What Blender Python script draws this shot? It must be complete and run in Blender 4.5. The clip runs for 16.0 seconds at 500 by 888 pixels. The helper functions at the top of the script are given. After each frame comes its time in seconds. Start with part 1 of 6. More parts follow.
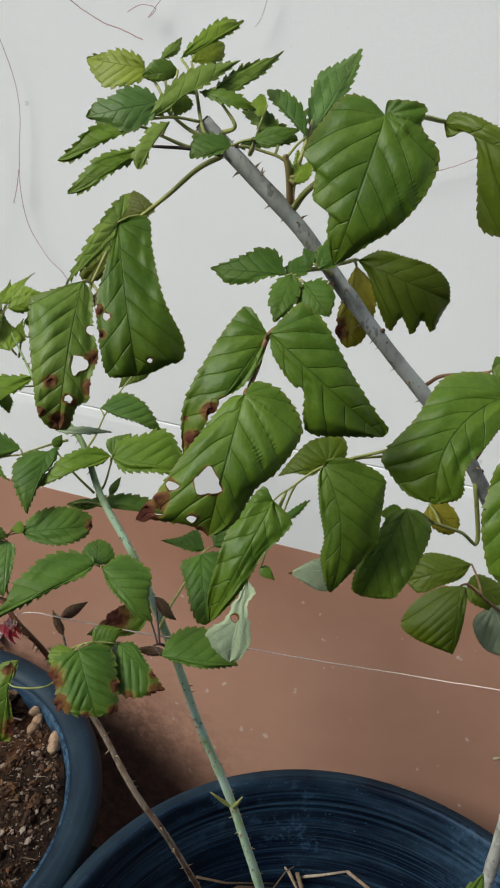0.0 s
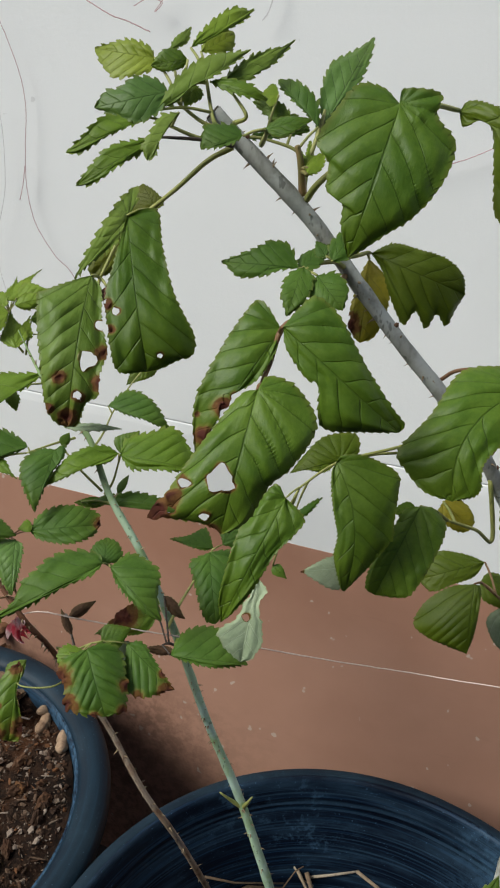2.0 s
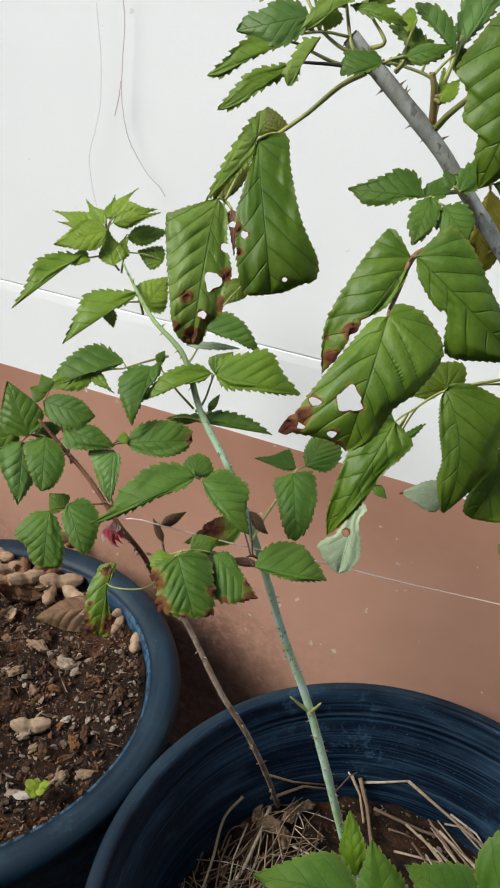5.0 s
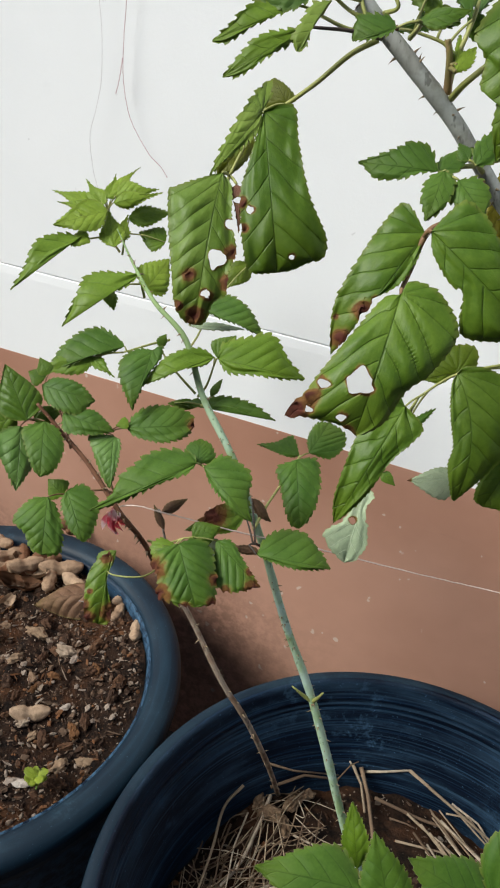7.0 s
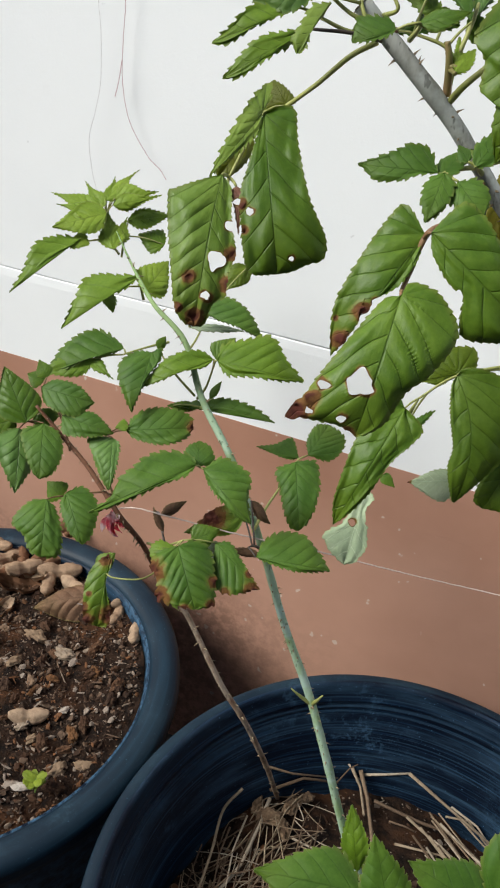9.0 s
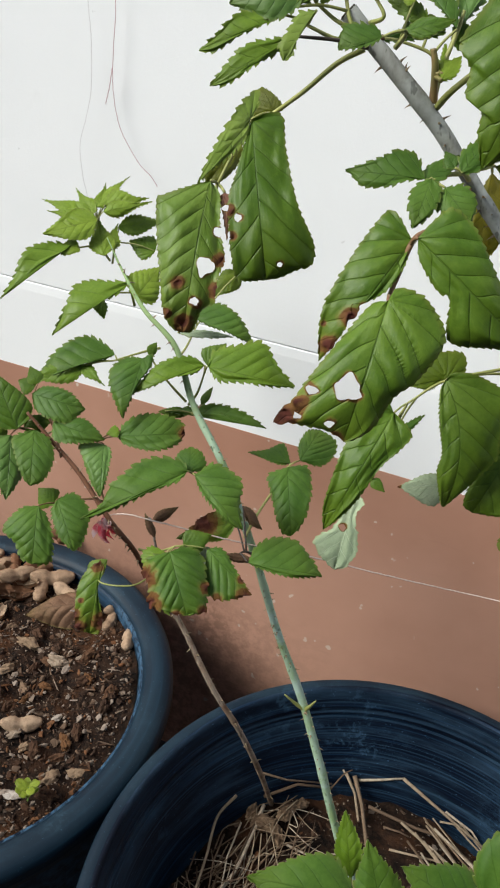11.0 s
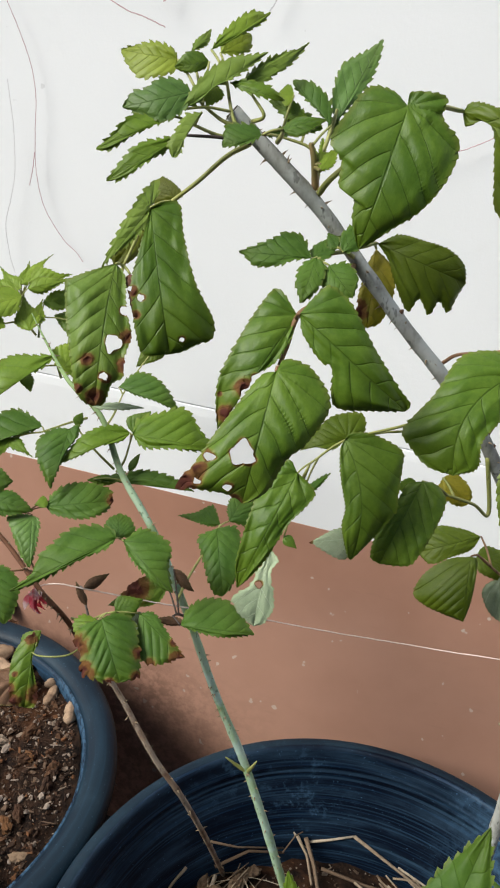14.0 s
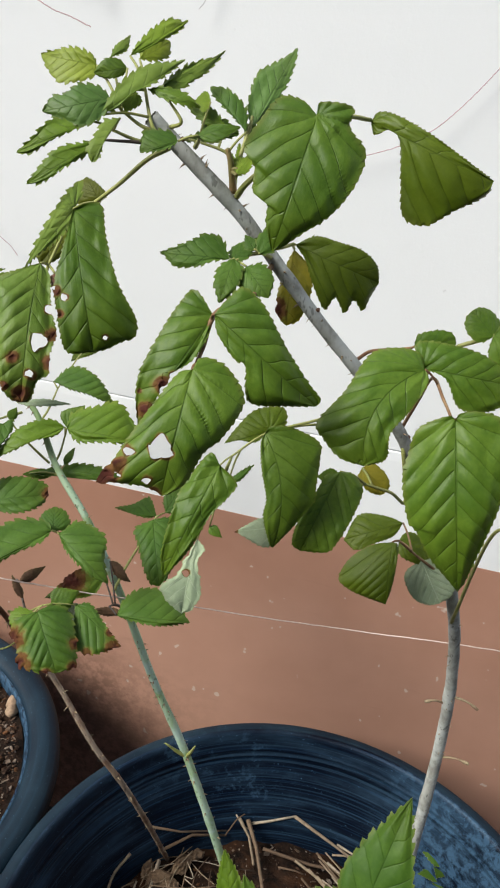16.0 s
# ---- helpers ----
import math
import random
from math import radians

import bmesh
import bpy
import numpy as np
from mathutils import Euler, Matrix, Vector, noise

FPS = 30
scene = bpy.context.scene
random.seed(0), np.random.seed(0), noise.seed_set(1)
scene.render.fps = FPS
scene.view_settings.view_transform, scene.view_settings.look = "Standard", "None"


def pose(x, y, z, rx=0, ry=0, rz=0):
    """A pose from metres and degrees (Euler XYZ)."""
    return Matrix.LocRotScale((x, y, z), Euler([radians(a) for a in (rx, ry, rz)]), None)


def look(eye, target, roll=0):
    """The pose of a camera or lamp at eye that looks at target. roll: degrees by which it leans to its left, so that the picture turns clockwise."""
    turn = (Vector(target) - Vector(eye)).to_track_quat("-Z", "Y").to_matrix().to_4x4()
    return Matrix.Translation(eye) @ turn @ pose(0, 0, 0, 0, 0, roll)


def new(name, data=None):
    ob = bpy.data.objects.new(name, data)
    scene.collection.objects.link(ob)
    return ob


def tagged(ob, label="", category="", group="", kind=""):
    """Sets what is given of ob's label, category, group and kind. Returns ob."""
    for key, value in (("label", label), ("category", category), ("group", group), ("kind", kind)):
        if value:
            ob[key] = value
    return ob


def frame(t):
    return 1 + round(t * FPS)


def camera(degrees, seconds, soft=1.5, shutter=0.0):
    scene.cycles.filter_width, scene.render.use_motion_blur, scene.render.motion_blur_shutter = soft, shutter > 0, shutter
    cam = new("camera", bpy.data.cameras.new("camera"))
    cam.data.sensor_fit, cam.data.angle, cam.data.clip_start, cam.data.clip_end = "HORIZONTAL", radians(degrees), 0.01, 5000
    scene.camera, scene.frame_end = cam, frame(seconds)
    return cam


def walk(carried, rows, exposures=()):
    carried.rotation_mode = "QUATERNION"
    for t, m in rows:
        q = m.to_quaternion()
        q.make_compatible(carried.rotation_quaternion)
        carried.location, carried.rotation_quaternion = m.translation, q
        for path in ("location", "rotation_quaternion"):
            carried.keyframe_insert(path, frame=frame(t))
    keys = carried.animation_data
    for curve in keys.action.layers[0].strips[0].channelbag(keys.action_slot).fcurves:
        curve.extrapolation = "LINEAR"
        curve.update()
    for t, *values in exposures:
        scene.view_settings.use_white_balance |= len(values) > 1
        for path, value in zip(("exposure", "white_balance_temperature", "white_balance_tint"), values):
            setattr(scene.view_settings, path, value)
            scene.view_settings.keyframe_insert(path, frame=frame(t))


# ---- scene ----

cam = camera(35.76, 16.0, soft=2.0)
PATH = [
    (0.0, 0.0001, 0.0000, 1.2101, 63.62, -3.67, 19.02),
    (0.5, 0.0003, -0.0005, 1.2107, 63.61, -3.81, 19.10),
    (1.0, 0.0006, -0.0005, 1.2114, 63.87, -3.76, 18.53),
    (1.5, -0.0045, 0.0015, 1.2078, 63.59, -3.47, 19.15),
    (2.0, -0.0040, 0.0039, 1.2065, 63.48, -3.34, 19.32),
    (2.5, -0.0047, 0.0044, 1.2065, 63.73, -3.67, 19.15),
    (3.0, -0.0113, -0.0042, 1.2078, 63.90, -3.22, 20.06),
    (3.5, -0.0173, -0.0149, 1.2116, 61.27, -3.37, 22.22),
    (4.0, -0.0221, -0.0223, 1.2122, 59.70, -2.81, 23.64),
    (4.5, -0.0230, -0.0240, 1.2123, 58.48, -3.58, 24.04),
    (7.0, -0.0286, -0.0146, 1.2035, 56.79, -4.00, 24.44),
    (7.5, -0.0295, -0.0136, 1.2022, 56.60, -3.96, 24.47),
    (8.0, -0.0297, -0.0146, 1.2028, 56.73, -3.99, 24.42),
    (10.5, -0.0274, -0.0149, 1.2029, 57.34, -4.02, 24.10),
    (11.0, -0.0271, -0.0143, 1.2031, 57.46, -4.05, 23.81),
    (11.5, -0.0260, -0.0148, 1.2038, 57.70, -4.16, 23.56),
    (12.0, -0.0232, -0.0182, 1.2072, 59.16, -4.20, 22.54),
    (12.5, -0.0128, -0.0260, 1.2155, 61.65, -3.69, 21.29),
    (13.0, -0.0079, -0.0251, 1.2159, 62.33, -3.71, 20.26),
    (13.5, -0.0071, -0.0220, 1.2151, 62.21, -3.70, 19.68),
    (14.0, -0.0053, -0.0222, 1.2155, 62.23, -3.68, 19.12),
    (14.5, -0.0025, -0.0233, 1.2168, 62.41, -3.58, 18.63),
    (15.0, -0.0002, -0.0242, 1.2178, 62.49, -3.66, 18.20),
    (15.5, 0.0059, -0.0256, 1.2195, 62.31, -4.05, 17.24),
    (16.0, 0.0104, -0.0310, 1.2252, 61.79, -4.89, 15.45),
]
walk(cam, [(t, pose(x, y, z, rx, ry, rz)) for t, x, y, z, rx, ry, rz in PATH], [(0.0, 0.36, 6530, 6), (2.5, 0.36, 6530, 6), (3.0, 0.41, 6520, 6), (3.5, 0.74, 6500, 7), (7.0, 0.76, 6500, 7), (11.5, 0.77, 6500, 7), (12.5, 0.78, 6560, 8), (16.0, 0.78, 6560, 8)])


# ---- light: open shade under a bright, hazy sky ----
world = bpy.data.worlds.new("world")
scene.world = world
world.use_nodes = True
wn = world.node_tree
sky = wn.nodes.new("ShaderNodeTexSky")
sky.sky_type = "NISHITA"
sky.sun_disc = False
sky.sun_elevation, sky.sun_rotation = radians(45), radians(226)
sky.air_density, sky.dust_density, sky.ozone_density = 0.7, 3.0, 1.0
wn.links.new(sky.outputs[0], wn.nodes["Background"].inputs[0])
wn.nodes["Background"].inputs[1].default_value = 0.08
sun_data = bpy.data.lights.new("sun", "SUN")
sun_data.energy, sun_data.angle, sun_data.color = 2.6, radians(28), (1.0, 0.995, 0.965)
sun = new("sun", sun_data)
sun.matrix_world = look((-1.6, -1.25, 2.55), (0, 0.3, 0.4))


# ---- materials ----
class Nodes:
    """A small writer of node trees."""

    def __init__(self, name):
        self.mat = bpy.data.materials.new(name)
        self.mat.use_nodes = True
        self.tree = self.mat.node_tree
        self.bsdf = self.tree.nodes["Principled BSDF"]
        self.out = self.tree.nodes["Material Output"]

    def node(self, kind, **values):
        n = self.tree.nodes.new(kind)
        for key, value in values.items():
            if key == "op":
                n.operation = value
            elif key == "blend":
                n.data_type, n.blend_type = "RGBA", value
        return n

    def put(self, socket, value):
        if isinstance(value, bpy.types.NodeSocket):
            self.tree.links.new(value, socket)
        elif isinstance(value, tuple) and len(value) == 3 and socket.type == "RGBA":
            socket.default_value = (*value, 1)
        else:
            socket.default_value = value

    def math(self, op, a, b=0.0, c=0.0):
        n = self.node("ShaderNodeMath", op=op)
        self.put(n.inputs[0], a), self.put(n.inputs[1], b), self.put(n.inputs[2], c)
        return n.outputs[0]

    def mix(self, fac, a, b, blend="MIX"):
        n = self.node("ShaderNodeMix", blend=blend)
        self.put(n.inputs[0], fac), self.put(n.inputs[6], a), self.put(n.inputs[7], b)
        return n.outputs[2]

    def noise(self, scale, detail=4.0, rough=0.55, where=None, warp=0.0):
        n = self.node("ShaderNodeTexNoise")
        n.inputs["Scale"].default_value, n.inputs["Detail"].default_value = scale, detail
        n.inputs["Roughness"].default_value, n.inputs["Distortion"].default_value = rough, warp
        if where is not None:
            self.put(n.inputs["Vector"], where)
        return n.outputs["Fac"]

    def step(self, x, lo, hi):
        n = self.node("ShaderNodeMapRange")
        n.interpolation_type = "SMOOTHSTEP"
        self.put(n.inputs[0], x), self.put(n.inputs[1], lo), self.put(n.inputs[2], hi)
        return n.outputs[0]

    def place(self, kind="Object"):
        return self.node("ShaderNodeTexCoord").outputs[kind]

    def world_place(self):
        return self.node("ShaderNodeNewGeometry").outputs["Position"]

    def scaled(self, where, x, y, z):
        n = self.node("ShaderNodeMapping")
        self.put(n.inputs["Vector"], where)
        n.inputs["Scale"].default_value = (x, y, z)
        return n.outputs[0]

    def split(self, where):
        n = self.node("ShaderNodeSeparateXYZ")
        self.put(n.inputs[0], where)
        return n.outputs

    def chance(self, island=False):
        if island:
            return self.node("ShaderNodeNewGeometry").outputs["Random Per Island"]
        return self.node("ShaderNodeObjectInfo").outputs["Random"]

    def attribute(self, name):
        n = self.node("ShaderNodeAttribute")
        n.attribute_name = name
        return n.outputs["Fac"]

    def bump(self, height, strength=0.3, distance=0.001):
        n = self.node("ShaderNodeBump")
        n.inputs["Strength"].default_value, n.inputs["Distance"].default_value = strength, distance
        self.put(n.inputs["Height"], height)
        self.put(self.bsdf.inputs["Normal"], n.outputs[0])
        return n.outputs[0]

    def done(self, colour, rough=0.6, spec=0.5, metal=0.0):
        self.put(self.bsdf.inputs["Base Color"], colour)
        self.put(self.bsdf.inputs["Roughness"], rough)
        self.put(self.bsdf.inputs["Specular IOR Level"], spec)
        self.put(self.bsdf.inputs["Metallic"], metal)
        return self.mat


def leaf_material(name, dark, light, under=False, vein=0.38, gloss=0.46, thin=0.22, fine_relief=0.42):
    """A raspberry leaf's blade: netted veins from the blade's own length and breadth, blotches, scorched patches."""
    m = Nodes(name)
    u, v, _ = m.split(m.place("UV"))
    across = m.math("ABSOLUTE", m.math("SUBTRACT", m.math("MULTIPLY", v, 2.0), 1.0))
    p = m.attribute("vein")
    side = m.math("PINGPONG", p, 0.5)
    side = m.math("SUBTRACT", 1.0, m.step(side, 0.0, m.math("SUBTRACT", 0.070, m.math("MULTIPLY", across, 0.040))))
    rib = m.math("SUBTRACT", 1.0, m.step(across, 0.004, 0.030))
    where = m.place("Object")
    big, fine = m.noise(38, 3, where=where), m.noise(420, 4, where=where)
    cell = m.node("ShaderNodeTexVoronoi")
    cell.feature = "DISTANCE_TO_EDGE"
    m.put(cell.inputs["Vector"], where)
    cell.inputs["Scale"].default_value = 620
    net = m.math("SUBTRACT", 1.0, m.step(cell.outputs["Distance"], 0.0, 0.14))
    veins = m.math("MAXIMUM", side, rib)
    tone = m.math("ADD", m.math("MULTIPLY", big, 0.9), m.math("MULTIPLY", m.math("SUBTRACT", m.chance(), 0.5), 0.22))
    tone = m.math("ADD", tone, m.math("MULTIPLY", m.math("SUBTRACT", fine, 0.5), 0.5))
    colour = m.mix(m.step(tone, 0.15, 0.85), dark, light)
    pale = tuple(min(1.0, c * 1.5 + 0.03) for c in light)
    deep = tuple(c * 0.55 for c in dark)
    colour = m.mix(m.math("MULTIPLY", m.math("MAXIMUM", side, m.math("MULTIPLY", net, 0.12)), vein), colour, pale if under else deep)
    colour = m.mix(m.math("MULTIPLY", rib, 0.45), colour, pale if under else deep)
    colour = m.mix(m.math("MULTIPLY", m.step(across, 0.90, 1.0), 0.35), colour, (0.20, 0.19, 0.045))
    # more olive towards the point and in blotches: light through the blade, painted in
    olive_glow = m.math("MULTIPLY", m.step(m.math("ADD", u, m.math("MULTIPLY", m.noise(30, 3, where=where), 0.8)), 0.75, 1.5), 0.0 if under else 0.45)
    colour = m.mix(olive_glow, colour, tuple(d * 0.5 + l * 0.5 for d, l in zip((0.115, 0.125, 0.004), dark)))
    burn = m.attribute("burn")
    edge = m.math("ADD", burn, m.math("MULTIPLY", m.math("SUBTRACT", m.noise(160, 5, 0.65, where), 0.5), 0.9))
    yellow = m.step(edge, 0.22, 0.5)
    brown = m.step(edge, 0.48, 0.62)
    rust = m.mix(m.noise(300, 4, where=where), (0.080, 0.030, 0.008), (0.210, 0.105, 0.028))
    rust = m.mix(m.step(edge, 0.70, 1.0), rust, m.mix(m.noise(260, 4, where=where), (0.028, 0.006, 0.006), (0.140, 0.036, 0.020)))
    colour = m.mix(m.math("MULTIPLY", yellow, 0.5), colour, (0.20, 0.185, 0.03))
    colour = m.mix(brown, colour, rust)
    height = m.math("SUBTRACT", m.math("MULTIPLY", m.noise(900, 3, where=where), 0.08), m.math("MULTIPLY", veins, -0.8 if under else 0.8))
    # short ripples that cross each side vein, dying out between the veins
    rungs = m.node("ShaderNodeCombineXYZ")
    m.put(rungs.inputs[0], m.math("MULTIPLY", p, 2.6))
    m.put(rungs.inputs[1], m.math("MULTIPLY", m.attribute("rung"), 34.0))
    m.put(rungs.inputs[2], m.math("MULTIPLY", m.chance(), 40.0))
    puff = m.noise(1.0, 2, 0.5, rungs.outputs[0], 0.3)
    near = m.math("SUBTRACT", 1.0, m.step(m.math("PINGPONG", p, 0.5), 0.04, 0.34))
    hatch = m.math("SINE", m.math("ADD", m.math("MULTIPLY", m.attribute("rung"), 300.0), m.math("MULTIPLY", puff, 5.0)))
    height = m.math("ADD", height, m.math("MULTIPLY", m.math("MULTIPLY", hatch, near), fine_relief * 0.14))
    height = m.math("ADD", height, m.math("MULTIPLY", m.step(puff, 0.28, 0.72), fine_relief * 0.45))
    height = m.math("ADD", height, m.math("MULTIPLY", m.noise(260, 3, 0.5, where), fine_relief * 1.1))
    height = m.math("SUBTRACT", height, m.math("MULTIPLY", net, 0.05))
    m.bump(height, 0.62, 0.0006)
    m.done(colour, m.math("ADD", gloss, m.math("MULTIPLY", brown, 0.35)), 0.30)
    glow = m.node("ShaderNodeBsdfTranslucent")
    m.put(glow.inputs[0], m.mix(0.35, colour, (0.22, 0.30, 0.02), "MIX"))
    both = m.node("ShaderNodeMixShader")
    both.inputs[0].default_value = thin
    m.put(both.inputs[1], m.bsdf.outputs[0]), m.put(both.inputs[2], glow.outputs[0])
    m.put(m.out.inputs[0], both.outputs[0])
    return m.mat


UNDER = leaf_material("leaf_underside", (0.20, 0.25, 0.15), (0.31, 0.37, 0.24), under=True, gloss=0.7)
GREEN = leaf_material("leaf_green", (0.056, 0.122, 0.008), (0.136, 0.226, 0.022), vein=0.36, fine_relief=0.26)
SAGE = leaf_material("leaf_sage", (0.150, 0.240, 0.032), (0.260, 0.360, 0.070), vein=0.2, thin=0.34, fine_relief=0.2)
FRESH = leaf_material("leaf_fresh", (0.190, 0.300, 0.024), (0.330, 0.460, 0.058), vein=0.12, thin=0.40, fine_relief=0.14)
FRESHER = leaf_material("leaf_fresh_yellowish", (0.092, 0.174, 0.010), (0.172, 0.278, 0.026), vein=0.2, thin=0.30, fine_relief=0.2)
BRIGHT = leaf_material("leaf_bright", (0.041, 0.104, 0.009), (0.090, 0.174, 0.020), vein=0.22, gloss=0.55, fine_relief=0.2)
BLUISH = leaf_material("leaf_bluish_green", (0.065, 0.142, 0.024), (0.130, 0.235, 0.055), vein=0.25, fine_relief=0.25)
LIME = leaf_material("leaf_lime", (0.190, 0.260, 0.020), (0.320, 0.400, 0.045), vein=0.25, thin=0.3, fine_relief=0.16)
# SHADED and OLIVE: leaves in shade, with that shade put into the colour
SHADED = leaf_material("leaf_shaded", (0.080, 0.130, 0.006), (0.140, 0.195, 0.014), thin=0.32)
OLIVE = leaf_material("leaf_olive", (0.095, 0.115, 0.006), (0.160, 0.180, 0.014), thin=0.35)
YELLOW = leaf_material("leaf_yellow", (0.260, 0.230, 0.015), (0.450, 0.380, 0.040), vein=0.2)
CRINKLED = leaf_material("leaf_crinkled", (0.100, 0.178, 0.020), (0.190, 0.285, 0.050), vein=0.3, fine_relief=0.5)
PALE = leaf_material("leaf_pale", (0.290, 0.370, 0.230), (0.450, 0.520, 0.360), under=True, gloss=0.75)
WITHERED = leaf_material("leaf_withered", (0.190, 0.080, 0.055), (0.380, 0.210, 0.150), gloss=0.8, thin=0.15)
WITHERED_BROWN = leaf_material("leaf_withered_brown", (0.095, 0.050, 0.028), (0.215, 0.125, 0.075), gloss=0.8, thin=0.1)
DRY = leaf_material("leaf_dry", (0.085, 0.045, 0.024), (0.190, 0.110, 0.062), gloss=0.8, thin=0.05)


def stalk_material(name, a, b, scale=90, bloom=None, rough=0.55, young=None, heights=(0.78, 0.95)):
    m = Nodes(name)
    where = m.place("Object")
    colour = m.mix(m.step(m.noise(scale, 5, where=m.scaled(where, 1, 1, 0.35)), 0.35, 0.65), a, b)
    if bloom:
        colour = m.mix(m.step(m.noise(28, 5, 0.7, where), 0.44, 0.60), colour, bloom)
    if young:
        # younger growth, higher up
        z = m.split(m.world_place())[2]
        colour = m.mix(m.step(z, *heights), colour, young)
    specks = m.step(m.noise(260, 2, 0.6, m.scaled(where, 1, 1, 0.4)), 0.61, 0.68)
    colour = m.mix(m.math("MULTIPLY", specks, 0.6), colour, tuple(c * 0.3 for c in a))
    m.bump(m.noise(500, 4, where=m.scaled(where, 1, 1, 0.25)), 0.35, 0.0005)
    return m.done(colour, rough, 0.35)


GREY_CANE = stalk_material("cane_grey", (0.265, 0.270, 0.240), (0.405, 0.415, 0.380), 200, (0.50, 0.53, 0.505), 0.8)
GLAUCOUS_CANE = stalk_material("cane_glaucous", (0.250, 0.370, 0.170), (0.360, 0.490, 0.350), 70, (0.40, 0.54, 0.46), 0.7, (0.200, 0.290, 0.115))
BROWN_CANE = stalk_material("cane_brown", (0.150, 0.082, 0.050), (0.300, 0.215, 0.145), 80, (0.30, 0.235, 0.18), 0.65, (0.150, 0.066, 0.034), (0.70, 0.78))
GREEN_STEM = stalk_material("stem_green", (0.110, 0.210, 0.035), (0.180, 0.290, 0.060))
PETIOLE = stalk_material("stalk_green", (0.240, 0.260, 0.070), (0.340, 0.350, 0.120))
DARK_PETIOLE = stalk_material("stalk_dark", (0.045, 0.035, 0.030), (0.080, 0.060, 0.045))
REDDISH = stalk_material("stalk_reddish", (0.170, 0.085, 0.045), (0.260, 0.160, 0.075))
SHEATH = stalk_material("bud_sheath", (0.200, 0.190, 0.060), (0.260, 0.150, 0.080))
DRY_STALK = stalk_material("stalk_dry", (0.160, 0.130, 0.115), (0.280, 0.240, 0.210), rough=0.8)
THORN = stalk_material("thorn", (0.200, 0.130, 0.080), (0.330, 0.270, 0.160))
BUD = stalk_material("bud", (0.075, 0.035, 0.022), (0.170, 0.090, 0.050), 200, rough=0.8)
PITH = stalk_material("cut_wood", (0.130, 0.120, 0.085), (0.210, 0.195, 0.150), 300, rough=0.9)


def plaster(name):
    m = Nodes(name)
    where = m.world_place()
    cloud, stain = m.noise(1.7, 5, 0.6, where), m.noise(9, 6, 0.65, where)
    colour = m.mix(m.step(cloud, 0.3, 0.75), (0.744, 0.765, 0.770), (0.793, 0.811, 0.815))
    colour = m.mix(m.math("MULTIPLY", m.step(stain, 0.60, 0.78), 0.25), colour, (0.60, 0.605, 0.60))
    dots = m.step(m.noise(75, 3, 0.5, where), 0.755, 0.785)
    colour = m.mix(m.math("MULTIPLY", dots, 0.35), colour, (0.42, 0.42, 0.42))
    trowel = m.noise(26, 6, 0.6, where, 0.6)
    grain = m.noise(210, 5, 0.7, where)
    lumps = m.step(m.noise(95, 2, 0.4, where), 0.60, 0.72)
    height = m.math("ADD", m.math("ADD", m.math("MULTIPLY", trowel, 1.0), m.math("MULTIPLY", grain, 0.9)), m.math("MULTIPLY", lumps, 0.15))
    m.bump(height, 0.24, 0.0016)
    return m.done(colour, 0.62, 0.3)


def dado_paint(name):
    m = Nodes(name)
    where = m.world_place()
    x, y, z = m.split(where)
    cloud, patch, fine = m.noise(2.6, 5, 0.6, where), m.noise(14, 5, 0.65, where), m.noise(160, 4, 0.6, where)
    colour = m.mix(m.step(cloud, 0.3, 0.72), (0.340, 0.173, 0.115), (0.445, 0.245, 0.172))
    colour = m.mix(m.math("MULTIPLY", m.step(patch, 0.52, 0.75), 0.35), colour, (0.415, 0.230, 0.165))
    # pale spatters of wall paint and a few greenish scrapes
    spots = m.step(m.noise(52, 2, 0.5, m.scaled(where, 1, 1, 0.8)), 0.705, 0.735)
    colour = m.mix(m.math("MULTIPLY", spots, 0.8), colour, (0.56, 0.50, 0.43))
    # paler towards the floor: bounced light put into the paint colour
    paled = m.step(m.math("SUBTRACT", m.math("ADD", 0.62, m.math("MULTIPLY", m.noise(5, 5, 0.6, where), 0.14)), z), 0.0, 0.22)
    colour = m.mix(m.math("MULTIPLY", paled, 0.16), colour, (0.56, 0.36, 0.28))
    # soil splashed up behind the pots; painted shade deepens it between them
    splash_shade = m.step(m.math("SUBTRACT", m.math("ADD", 0.36, m.math("MULTIPLY", m.noise(11, 6, 0.7, where), 0.16)), z), 0.0, 0.12)
    splash_shade = m.math("MULTIPLY", splash_shade, m.step(m.noise(70, 5, 0.7, where), 0.35, 0.62))
    splash_shade = m.math("MULTIPLY", splash_shade, m.math("SUBTRACT", 1.0, m.step(m.math("ADD", x, m.math("MULTIPLY", cloud, 0.2)), -0.32, 0.00)))
    colour = m.mix(m.math("MULTIPLY", splash_shade, 0.55), colour, (0.085, 0.045, 0.030))
    scuff = m.step(m.noise(30, 4, 0.6, m.scaled(where, 0.25, 1, 1.6)), 0.62, 0.75)
    colour = m.mix(m.math("MULTIPLY", scuff, 0.18), colour, (0.20, 0.10, 0.075))
    m.bump(m.math("ADD", m.math("MULTIPLY", m.noise(18, 5, 0.6, where), 1.0), m.math("MULTIPLY", fine, 0.25)), 0.2, 0.002)
    return m.done(colour, m.math("ADD", 0.40, m.math("MULTIPLY", patch, 0.25)), 0.4)


